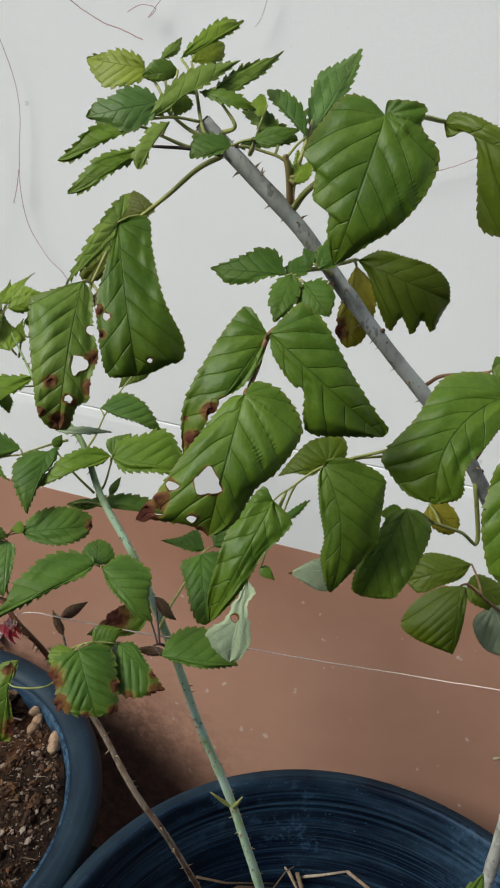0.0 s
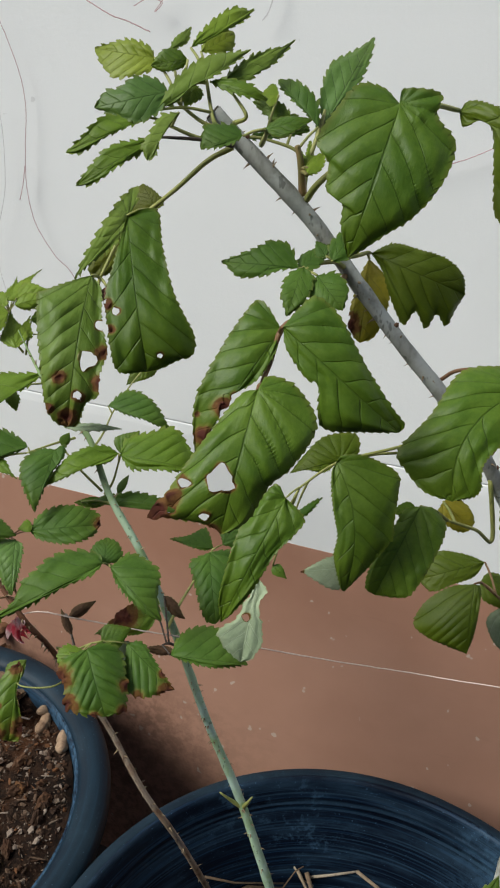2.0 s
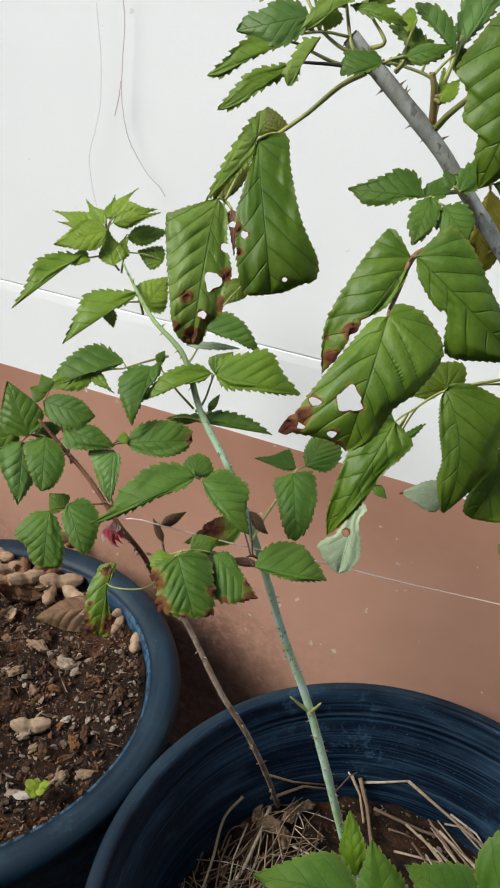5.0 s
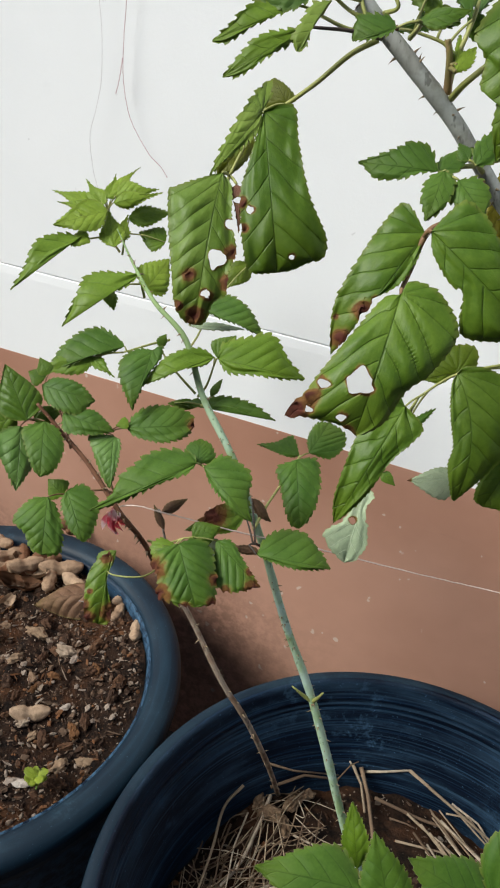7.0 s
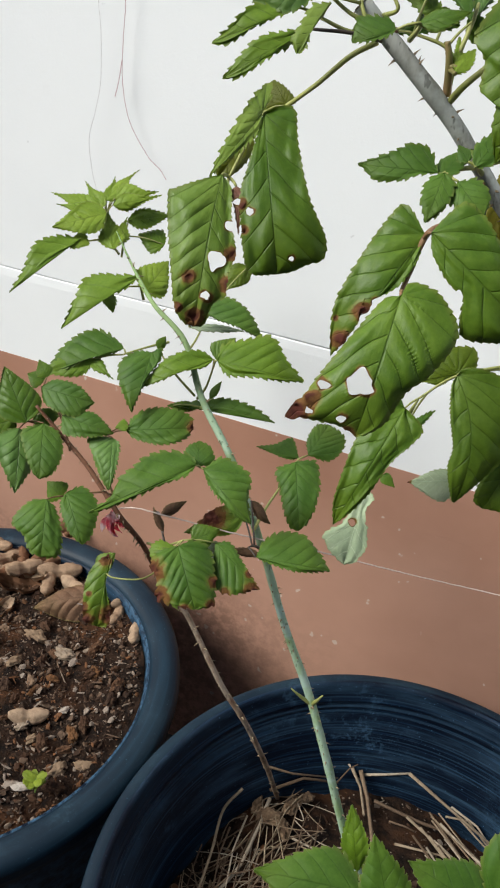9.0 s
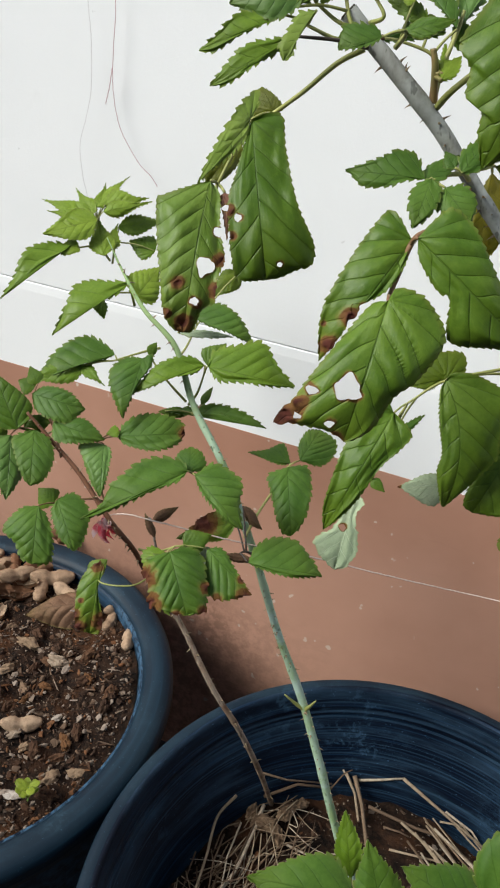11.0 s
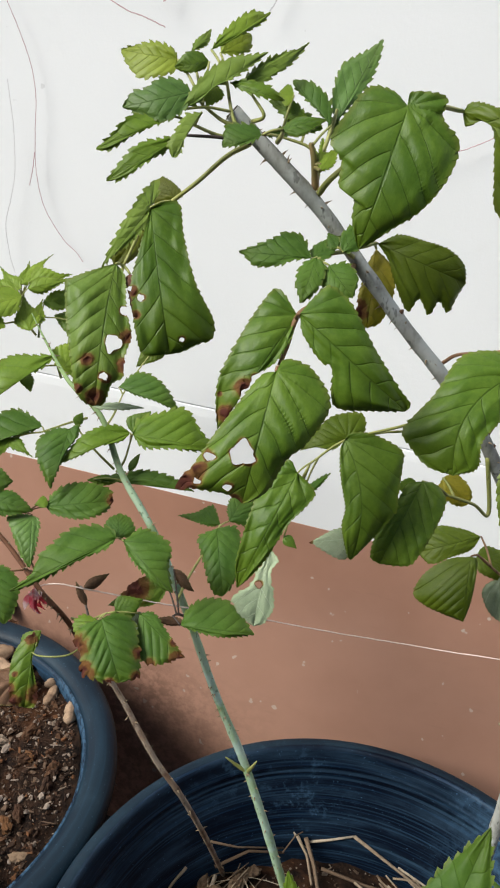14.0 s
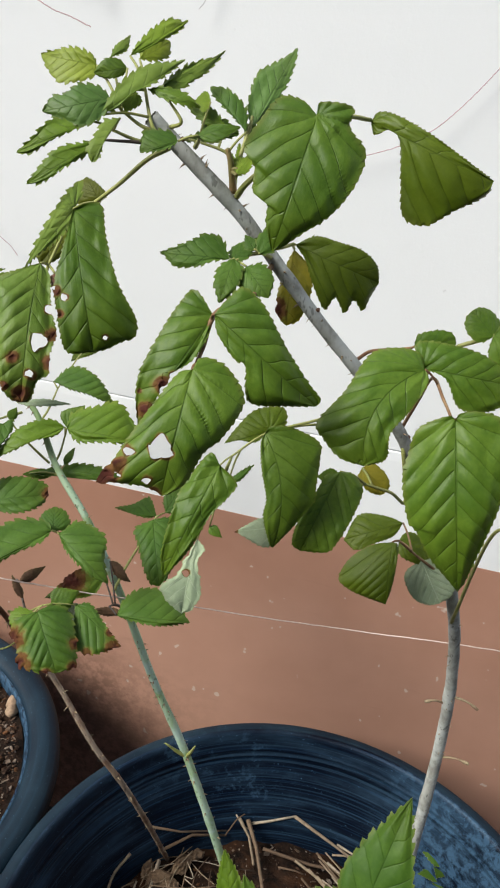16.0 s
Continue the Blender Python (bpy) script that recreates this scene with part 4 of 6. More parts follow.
brown_cane = stem('stem', [(-0.1818, 0.5824, 0.2413), (-0.1741, 0.4761, 0.4640), (-0.1890, 0.4362, 0.5751), (-0.2145, 0.4253, 0.6318), (-0.2540, 0.4303, 0.6961), (-0.2721, 0.4180, 0.7382), (-0.2832, 0.4052, 0.7828), (-0.2981, 0.3954, 0.8135), (-0.3305, 0.4027, 0.8440), (-0.3545, 0.4064, 0.8611), (-0.3801, 0.4063, 0.8847)],
    [0.003, 0.0028, 0.0027, 0.0026, 0.0024, 0.0023, 0.0022, 0.0021, 0.0019, 0.0017, 0.0012], BROWN_CANE, 80, 'brown_cane')
lf = leaf(arch_cane, [(-0.1275, 0.3398, 1.1783), (-0.1372, 0.3317, 1.1803), (-0.1481, 0.3304, 1.1866)], [(-0.1649, 0.3400, 1.2038), (-0.1495, 0.3398, 1.2041), (-0.1506, 0.3236, 1.1919), (-0.1649, 0.3548, 1.2071)], 0.0008, PETIOLE)
blade(lf, (-0.1649, 0.3400, 1.2038), (-0.1924, 0.3368, 1.2062), (0.44, -0.90, 0.03), [(-4.7, 0.8), (-8.4, 9.5), (-10.2, 17.4), (-5.8, 23.6)], [(4.1, 2.7), (5.7, 11.8), (2.6, 21.6)], LIME, cup=0.15)
blade(lf, (-0.1495, 0.3398, 1.2041), (-0.1638, 0.3337, 1.2009), (0.39, -0.92, 0.04), [(-2.7, 2.6), (-3.3, 9.2), (-2.0, 13.4)], [(3.9, 2.7), (5.5, 7.6), (4.0, 11.7)], GREEN)
blade(lf, (-0.1506, 0.3236, 1.1919), (-0.1791, 0.3126, 1.1841), (0.43, -0.90, 0.08), [(-6.7, 5.7), (-9.0, 14.6), (-7.0, 19.8), (-3.5, 25.7)], [(5.8, 3.8), (8.2, 12.4), (5.5, 19.8), (5.0, 26.0)], BLUISH)
blade(lf, (-0.1649, 0.3548, 1.2071), (-0.1578, 0.3621, 1.2174), (0.38, -0.92, 0.01), [(-1.8, 5.6)], [(3.3, 8.1)], SAGE)
lf = leaf(arch_cane, [(-0.1265, 0.3372, 1.1773), (-0.1326, 0.3308, 1.1809), (-0.1412, 0.3404, 1.1977)], [(-0.1540, 0.3534, 1.2087), (-0.1530, 0.3626, 1.2074), (-0.1460, 0.3416, 1.2020), (-0.1535, 0.3180, 1.1850), (-0.1449, 0.3358, 1.1951)], 0.0008, PETIOLE)
blade(lf, (-0.1540, 0.3534, 1.2087), (-0.1310, 0.3698, 1.2262), (0.34, -0.94, -0.00), [(-2.9, 6.1), (-5.2, 17.5), (-4.6, 25.6), (-0.9, 30.0)], [(1.1, 7.5), (1.6, 17.3), (1.8, 26.6)], FRESH)
blade(lf, (-0.1530, 0.3626, 1.2074), (-0.1409, 0.3725, 1.2158), (0.35, -0.94, 0.01), [(-5.2, 5.0), (-5.4, 13.0)], [(3.9, 6.5), (5.2, 13.8)], LIME)
blade(lf, (-0.1535, 0.3180, 1.1850), (-0.1206, 0.3397, 1.2104), (0.36, -0.93, 0.05), [(-4.8, 9.6), (-7.3, 20.1), (-6.5, 31.3), (-2.9, 39.4)], [(1.7, 8.4), (-0.3, 16.3), (0.9, 26.2), (0.9, 36.2)], SAGE)
leaflet(lf, (-0.1449, 0.3358, 1.1951), (-0.1468, 0.3294, 1.1844), (0.51, -0.78, 0.37), 'ovate', 0.0053, 0.0053, FRESH)
lf = leaf(arch_cane, [(-0.1265, 0.3359, 1.1749), (-0.1356, 0.3245, 1.1750), (-0.1465, 0.3174, 1.1792)], [(-0.1566, 0.3172, 1.1820), (-0.1427, 0.3162, 1.1849)], 0.0008, PETIOLE)
blade(lf, (-0.1566, 0.3172, 1.1820), (-0.1866, 0.3016, 1.1670), (0.45, -0.89, 0.11), [(-0.3, 8.3), (-0.6, 19.2), (-2.6, 31.1)], [(2.9, 6.9), (6.0, 12.9), (6.9, 18.7), (3.0, 27.9)], FRESHER)
blade(lf, (-0.1427, 0.3162, 1.1849), (-0.1508, 0.3047, 1.1667), (0.39, -0.91, 0.11), [(0.7, 5.8), (0.5, 13.5), (-1.6, 19.5)], [(5.2, 5.3), (4.9, 12.0), (4.8, 19.5)], SAGE)
lf = leaf(arch_cane, [(-0.1246, 0.3326, 1.1725), (-0.1347, 0.3223, 1.1748), (-0.1484, 0.3125, 1.1753)], [(-0.1493, 0.3101, 1.1753)], 0.0007, DARK_PETIOLE)
blade(lf, (-0.1493, 0.3101, 1.1753), (-0.1771, 0.2928, 1.1556), (0.44, -0.89, 0.14), [(-2.0, 7.0), (-1.9, 19.7), (-2.8, 30.7)], [(2.8, 7.0), (6.1, 17.9), (4.0, 27.5)], FRESHER)
lf = leaf(arch_cane, [(-0.1273, 0.3389, 1.1809), (-0.1205, 0.3354, 1.1843), (-0.1274, 0.3380, 1.1920)], [(-0.1376, 0.3361, 1.1965), (-0.1362, 0.3422, 1.1957)], 0.0007, PETIOLE)
blade(lf, (-0.1376, 0.3361, 1.1965), (-0.1125, 0.3389, 1.1911), (0.32, -0.95, 0.06), [(-3.1, 5.9), (-4.0, 15.3), (-2.1, 21.3)], [(1.5, 5.6), (1.5, 14.0), (1.1, 21.2)], FRESHER)
blade(lf, (-0.1362, 0.3422, 1.1957), (-0.1088, 0.3611, 1.2152), (0.30, -0.95, 0.03), [(-2.1, 10.2), (-2.6, 18.9), (-1.2, 27.1), (0.4, 32.3)], [(4.6, 7.7), (4.6, 16.8), (4.3, 25.4), (2.2, 32.6)], SAGE)
lf = leaf(arch_cane, [(-0.1153, 0.3421, 1.1731), (-0.1082, 0.3261, 1.1792), (-0.1071, 0.3193, 1.1811)], [(-0.1150, 0.3168, 1.1782), (-0.1080, 0.3221, 1.1803)], 0.0008, PETIOLE)
blade(lf, (-0.1150, 0.3168, 1.1782), (-0.1301, 0.3097, 1.1727), (0.33, -0.94, 0.11), [(-1.5, 4.2), (-1.3, 11.8)], [(4.4, 1.4), (6.8, 7.0), (8.0, 13.0), (4.4, 15.6)], BRIGHT)
leaflet(lf, (-0.1080, 0.3221, 1.1803), (-0.0904, 0.3294, 1.1864), (0.07, -0.73, 0.68), 'lance', 0.0052, 0.0052, GREEN, cup=20)
lf = leaf(arch_cane, [(-0.0975, 0.3514, 1.1530), (-0.0974, 0.3482, 1.1642), (-0.1011, 0.3469, 1.1717), (-0.1145, 0.3436, 1.1756)], [(-0.1267, 0.3488, 1.1742), (-0.0933, 0.3518, 1.1815), (-0.1042, 0.3546, 1.1823), (-0.1125, 0.3534, 1.1927)], 0.0007, PETIOLE)
blade(lf, (-0.1267, 0.3488, 1.1742), (-0.0977, 0.3559, 1.1798), (0.28, -0.95, 0.10), [(-2.2, 9.4), (-6.2, 15.2), (-8.2, 21.3), (-5.5, 25.8)], [(1.5, 9.0), (1.6, 18.7), (1.1, 27.3)], BRIGHT)
blade(lf, (-0.0933, 0.3518, 1.1815), (-0.1146, 0.3567, 1.1993), (0.26, -0.96, 0.07), [(-0.3, 8.9), (-1.2, 18.3), (-1.6, 24.9)], [(5.7, 6.2), (7.0, 15.2), (4.5, 23.1)], BRIGHT)
blade(lf, (-0.1042, 0.3546, 1.1823), (-0.1247, 0.3533, 1.1895), (0.28, -0.96, 0.08), [(-3.4, 5.2), (-2.7, 13.3)], [(4.6, 9.0), (2.8, 16.5)], FRESHER)
leaflet(lf, (-0.1125, 0.3534, 1.1927), (-0.1197, 0.3517, 1.1926), (0.22, -0.93, 0.30), 'lance', 0.0054, 0.0054, FRESH)
lf = leaf(arch_cane, [(-0.0975, 0.3514, 1.1530), (-0.0964, 0.3520, 1.1665), (-0.0939, 0.3586, 1.1817), (-0.0937, 0.3621, 1.1879)], [(-0.0940, 0.3635, 1.1811), (-0.0963, 0.3604, 1.1774)], 0.0008, PETIOLE)
blade(lf, (-0.0940, 0.3635, 1.1811), (-0.0797, 0.3847, 1.2196), (0.21, -0.98, 0.04), [(-6.8, 8.0), (-10.6, 19.4), (-10.5, 26.8), (-6.5, 32.7), (-1.9, 41.0)], [(1.0, 6.9), (3.4, 15.7), (4.4, 25.8), (3.6, 34.8), (1.9, 41.5)], BLUISH, pairs=7.0)
leaflet(lf, (-0.0963, 0.3604, 1.1774), (-0.0867, 0.3644, 1.1807), (0.39, -0.92, -0.02), 'ovate', 0.0058, 0.0058, GREEN)
lf = leaf(arch_cane, [(-0.0975, 0.3514, 1.1530), (-0.0985, 0.3471, 1.1668), (-0.1004, 0.3459, 1.1739)], [(-0.0961, 0.3464, 1.1646), (-0.0948, 0.3468, 1.1647), (-0.0942, 0.3434, 1.1626)], 0.0013, SHEATH)
leaflet(lf, (-0.0961, 0.3464, 1.1646), (-0.1014, 0.3516, 1.1763), (0.36, -0.78, 0.51), 'lance', 0.0017, 0.0017, FRESH)
leaflet(lf, (-0.0948, 0.3468, 1.1647), (-0.0946, 0.3542, 1.1782), (0.53, -0.75, 0.40), 'lance', 0.0017, 0.0017, FRESH)
leaflet(lf, (-0.0942, 0.3434, 1.1626), (-0.0890, 0.3513, 1.1747), (0.20, -0.86, 0.47), 'lance', 0.0036, 0.0036, FRESH)
lf = leaf(arch_cane, [(-0.0955, 0.3509, 1.1512), (-0.0874, 0.3418, 1.1611), (-0.0679, 0.3448, 1.1796), (-0.0493, 0.3504, 1.1927), (-0.0376, 0.3721, 1.1915)], [(-0.0574, 0.3385, 1.1936), (-0.0375, 0.3721, 1.1909)], 0.0011, PETIOLE)
blade(lf, (-0.0574, 0.3385, 1.1936), (-0.0674, 0.3180, 1.1356), (0.17, -0.98, 0.14), [(0.4, -5.9), (-13.9, -8.3), (-15.3, 0.1), (-25.8, 8.1), (-25.9, 22.8), (-20.0, 38.1), (-10.7, 49.6), (-4.6, 57.5)], [(8.9, -4.2), (18.5, -2.4), (23.6, 9.2), (26.7, 23.1), (19.6, 29.2), (16.7, 39.8), (9.9, 39.8), (6.5, 51.4)], GREEN, cup=0.22, bow=-0.3)
blade(lf, (-0.0375, 0.3721, 1.1909), (0.0249, 0.3679, 1.1717), (0.04, -0.99, 0.11), [(-5.4, 1.7), (-7.4, 11.3), (-6.1, 30.0), (-2.8, 49.7)], [(4.6, 4.6), (-0.7, 10.3), (2.5, 16.9), (17.7, 25.6), (31.9, 34.5), (31.0, 46.4), (19.5, 55.3), (7.6, 65.4)], SHADED)
lf = leaf(arch_cane, [(-0.0795, 0.3571, 1.1263), (-0.0728, 0.3668, 1.1264), (-0.0697, 0.3735, 1.1266)], [(-0.0685, 0.3783, 1.1257), (-0.0697, 0.3825, 1.1221)], 0.001, PETIOLE)
blade(lf, (-0.0685, 0.3783, 1.1257), (-0.0215, 0.3822, 1.1111), (0.13, -0.96, 0.25), [(-8.4, 8.1), (-10.6, 21.0), (-11.7, 33.7), (-8.0, 44.1)], [(5.3, 8.4), (14.6, 16.8), (24.5, 28.5), (16.4, 31.1), (21.8, 39.1), (13.6, 40.9), (16.9, 47.6), (7.6, 48.4)], SHADED)
blade(lf, (-0.0697, 0.3825, 1.1221), (-0.0659, 0.3636, 1.0853), (0.18, -0.94, 0.28), [(-8.6, 8.3), (-11.6, 21.0), (-7.2, 36.9)], [(3.6, 9.6), (6.7, 28.5), (3.8, 38.0)], YELLOW, burn=((5.6, 33.0, 9.4),))
lf = leaf(arch_cane, [(-0.0787, 0.3546, 1.1255), (-0.0841, 0.3410, 1.1263), (-0.0891, 0.3307, 1.1246)], [(-0.0908, 0.3305, 1.1255), (-0.0910, 0.3328, 1.1249), (-0.0874, 0.3255, 1.1276), (-0.0812, 0.3259, 1.1247)], 0.0008, PETIOLE)
blade(lf, (-0.0908, 0.3305, 1.1255), (-0.1247, 0.3230, 1.1256), (0.28, -0.93, 0.24), [(-1.2, 7.4), (-4.8, 15.7), (-6.0, 25.8), (-2.3, 30.8)], [(9.2, 4.7), (11.1, 11.8), (7.4, 19.0), (3.3, 27.2)], BRIGHT)
leaflet(lf, (-0.0910, 0.3328, 1.1249), (-0.0812, 0.3424, 1.1382), (-0.02, -0.80, 0.59), 'ovate', 0.0056, 0.0056, BRIGHT)
blade(lf, (-0.0874, 0.3255, 1.1276), (-0.0900, 0.3148, 1.1082), (0.23, -0.93, 0.27), [(-5.5, 3.1), (-5.3, 13.4)], [(4.9, 4.4), (5.6, 12.9)], BRIGHT)
blade(lf, (-0.0812, 0.3259, 1.1247), (-0.0676, 0.3218, 1.1125), (0.20, -0.94, 0.27), [(-7.2, 4.4), (-7.2, 12.8)], [(6.9, 3.2), (5.6, 12.1)], BRIGHT)
lf = leaf(arch_cane, [(-0.0759, 0.3539, 1.1232), (-0.0763, 0.3383, 1.1287), (-0.0766, 0.3333, 1.1303)], [(-0.0758, 0.3280, 1.1311), (-0.0798, 0.3321, 1.1318)], 0.0008, PETIOLE)
leaflet(lf, (-0.0758, 0.3280, 1.1311), (-0.0658, 0.3406, 1.1499), (0.30, -0.86, 0.41), 'ovate', 0.0054, 0.0054, BRIGHT)
leaflet(lf, (-0.0798, 0.3321, 1.1318), (-0.0856, 0.3343, 1.1381), (0.10, -0.91, 0.40), 'ovate', 0.0036, 0.0036, BRIGHT)
lf = leaf(arch_cane, [(-0.0750, 0.3541, 1.1189), (-0.0738, 0.3077, 1.1143), (-0.0805, 0.2781, 1.1161), (-0.0837, 0.2731, 1.1020), (-0.0842, 0.2650, 1.0959)], [(-0.0818, 0.2783, 1.1146), (-0.0776, 0.2656, 1.1195), (-0.0818, 0.2531, 1.0989)], 0.001, REDDISH)
blade(lf, (-0.0818, 0.2783, 1.1146), (-0.1037, 0.2488, 1.0702), (0.28, -0.88, 0.38), [(-3.5, 9.9), (-3.6, 21.3), (0.5, 30.0), (3.6, 33.0), (0.1, 41.2), (-0.5, 50.4)], [(13.0, -4.6), (15.0, 7.1), (14.0, 25.0), (11.8, 39.3), (6.9, 48.9)], GREEN, burn=((1.0, 37.5, 6.2), (0.7, 50.3, 7.1), (-0.5, 31.3, 2.9), (7.4, 44.9, 1.9),))
blade(lf, (-0.0776, 0.2656, 1.1195), (-0.0309, 0.2713, 1.0843), (0.16, -0.92, 0.36), [(-7.9, -0.5), (-16.3, 0.9), (-16.8, 12.1), (-10.1, 31.7), (-5.4, 48.9), (-3.6, 58.1)], [(4.9, 6.3), (8.1, 18.9), (7.2, 24.3), (17.5, 35.5), (8.2, 49.1)], GREEN, cup=0.35)
blade(lf, (-0.0818, 0.2531, 1.0989), (-0.0839, 0.2267, 1.0515), (0.26, -0.85, 0.46), [(-2.7, -6.0), (-13.5, -4.6), (-24.1, 7.4), (-19.0, 24.3), (-12.8, 32.9), (-9.0, 45.6), (-4.4, 51.4)], [(5.5, 3.3), (12.2, 18.2), (18.7, 33.9), (22.5, 44.9), (25.9, 54.1), (16.3, 52.6), (6.4, 52.0)], GREEN, bow=-0.1, holes=((4.4, 34.9, 4.5), (17.0, 38.8, 2.0), (6.8, 48.8, 1.6), (19.4, 49.7, 1.6),), burn=((24.0, 51.6, 10.4), (19.5, 44.6, 5.0), (3.0, 54.4, 5.4), (17.0, 38.8, 3.2),), crinkle=1.15)
lf = leaf(arch_cane, [(-0.0180, 0.3642, 1.0457), (-0.0395, 0.3456, 1.0418), (-0.0632, 0.3280, 1.0367), (-0.0756, 0.3080, 1.0306)], [(-0.0795, 0.3000, 1.0284), (-0.0928, 0.3127, 0.9708), (-0.0813, 0.3270, 1.0040), (-0.0863, 0.3129, 0.9805)], 0.0006, PETIOLE)
blade(lf, (-0.0795, 0.3000, 1.0284), (-0.0965, 0.2682, 0.9754), (0.22, -0.80, 0.56), [(-11.8, 4.5), (-10.9, 13.8), (-7.4, 25.1), (-6.1, 43.1), (-3.2, 55.8)], [(7.4, -3.4), (11.5, 13.0), (11.9, 24.3), (9.3, 40.3), (5.8, 54.2)], GREEN)
blade(lf, (-0.0928, 0.3127, 0.9708), (-0.0932, 0.2922, 0.9330), (0.21, -0.76, 0.62), [(-5.2, 5.1), (-3.2, 14.4), (-8.3, 29.1), (-5.5, 39.2)], [(4.1, 12.9), (7.0, 21.5), (13.5, 30.9), (7.1, 39.6)], PALE, crinkle=0.5, ragged=0.6, cup=0.15, holes=((2.0, 20.0, 1.6),))
blade(lf, (-0.0813, 0.3270, 1.0040), (-0.0694, 0.3346, 1.0127), (0.17, -0.85, 0.50), [(-0.8, 9.3)], [(3.6, 4.9)], BRIGHT)
leaflet(lf, (-0.0863, 0.3129, 0.9805), (-0.0784, 0.3120, 0.9756), (0.28, -0.77, 0.58), 'ovate', 0.0031, 0.0031, GREEN)
lf = leaf(arch_cane, [(-0.0133, 0.3720, 1.0537), (-0.0282, 0.3533, 1.0407), (-0.0478, 0.3418, 1.0383), (-0.0601, 0.3274, 1.0384)], [(-0.0651, 0.3453, 1.0292), (-0.0625, 0.3221, 1.0401)], 0.0006, PETIOLE)
blade(lf, (-0.0651, 0.3453, 1.0292), (-0.0878, 0.3352, 1.0216), (0.18, -0.87, 0.46), [(-3.7, 8.8), (-0.3, 17.3)], [(0.7, -9.6), (11.2, -11.3), (13.8, 3.7), (8.2, 15.1)], SHADED)
blade(lf, (-0.0625, 0.3221, 1.0401), (-0.0480, 0.3053, 0.9821), (0.13, -0.85, 0.52), [(-3.6, -3.2), (-14.3, -2.0), (-27.9, 6.6), (-27.7, 16.1), (-24.7, 30.6), (-23.4, 38.1), (-11.9, 50.6)], [(2.6, 5.6), (2.9, 20.2), (1.6, 35.0), (3.9, 44.4), (1.9, 59.5)], GREEN, bow=-6.5)
lf = leaf(arch_cane, [(0.0080, 0.3807, 1.0182), (0.0157, 0.3832, 0.9814), (0.0062, 0.3743, 0.9903), (-0.0089, 0.3637, 0.9985)], [(-0.0223, 0.3430, 1.0149), (-0.0131, 0.3807, 0.9994), (-0.0256, 0.3794, 0.9916), (-0.0515, 0.3312, 0.9781)], 0.0009, PETIOLE)
blade(lf, (-0.0223, 0.3430, 1.0149), (-0.0348, 0.3166, 0.9758), (0.06, -0.85, 0.53), [(-6.5, -2.0), (-14.3, 1.9), (-16.7, 9.4), (-16.9, 24.0), (-15.8, 35.9), (-12.8, 42.9)], [(6.0, 4.5), (6.8, 14.7), (7.9, 25.4), (8.2, 37.3), (5.7, 47.5)], GREEN)
leaflet(lf, (-0.0131, 0.3807, 0.9994), (0.0034, 0.3782, 0.9881), (0.17, -0.89, 0.43), 'blunt', 0.0075, 0.0075, YELLOW)
leaflet(lf, (-0.0256, 0.3794, 0.9916), (-0.0387, 0.3754, 0.9898), (0.23, -0.91, 0.34), 'lance', 0.0047, 0.0047, GREEN)
leaflet(lf, (-0.0515, 0.3312, 0.9781), (-0.0739, 0.3237, 0.9738), (0.19, -0.86, 0.48), 'ovate', 0.0111, 0.0060, PALE, burn=((1, 0, 0.1),))
lf = leaf(arch_cane, [(0.0556, 0.4440, 0.8954), (0.0494, 0.4381, 0.8979), (0.0334, 0.4302, 0.9113), (0.0177, 0.4231, 0.9262)], [(0.0184, 0.4554, 0.9207), (0.0134, 0.4176, 0.9276), (0.0180, 0.4446, 0.9120), (0.0362, 0.4384, 0.9039)], 0.0009, REDDISH)
blade(lf, (0.0184, 0.4554, 0.9207), (-0.0206, 0.4385, 0.9063), (-0.00, -0.84, 0.54), [(-7.1, 9.5), (-8.4, 24.0), (-9.4, 38.4)], [(8.2, 10.7), (14.4, 29.1)], SHADED)
blade(lf, (0.0134, 0.4176, 0.9276), (0.0172, 0.3957, 0.8918), (-0.03, -0.81, 0.58), [(-4.1, 2.0), (-4.3, 16.6), (-2.9, 30.0)], [(14.0, 3.9), (27.3, 14.9), (33.4, 29.3), (24.9, 36.0), (11.7, 39.7)], SHADED)
leaflet(lf, (0.0180, 0.4446, 0.9120), (0.0450, 0.4460, 0.9035), (0.27, -0.63, 0.73), 'blunt', 0.0108, 0.0108, SHADED)
leaflet(lf, (0.0362, 0.4384, 0.9039), (0.0547, 0.4293, 0.8796), (-0.08, -0.95, 0.30), 'blunt', 0.0175, 0.0175, PALE)
lf = leaf(arch_cane, [(0.0043, 0.3842, 1.0262), (0.0109, 0.3646, 1.0556), (0.0156, 0.3356, 1.0814), (0.0220, 0.3116, 1.0816), (0.0279, 0.2919, 1.0793)], [(0.0112, 0.3199, 1.0913), (0.0103, 0.3252, 1.0897), (0.0282, 0.2880, 1.0833)], 0.0007, REDDISH)
blade(lf, (0.0112, 0.3199, 1.0913), (-0.0074, 0.2873, 1.0516), (0.02, -0.91, 0.42), [(-4.5, 4.9), (-4.5, 20.6), (-2.4, 34.8), (-6.9, 46.1)], [(8.4, -5.8), (25.0, 5.3), (26.0, 28.8), (29.2, 48.6), (22.1, 53.9), (11.3, 57.2)], GREEN, bow=9.1)
blade(lf, (0.0103, 0.3252, 1.0897), (0.0527, 0.3318, 1.0861), (-0.05, -0.93, 0.36), [(-9.4, -6.6), (-13.4, 0.2), (-12.7, 22.2), (-7.0, 37.2)], [(3.1, 11.7), (15.1, 20.6), (14.6, 33.8), (8.6, 41.6)], GREEN, cup=0.3)
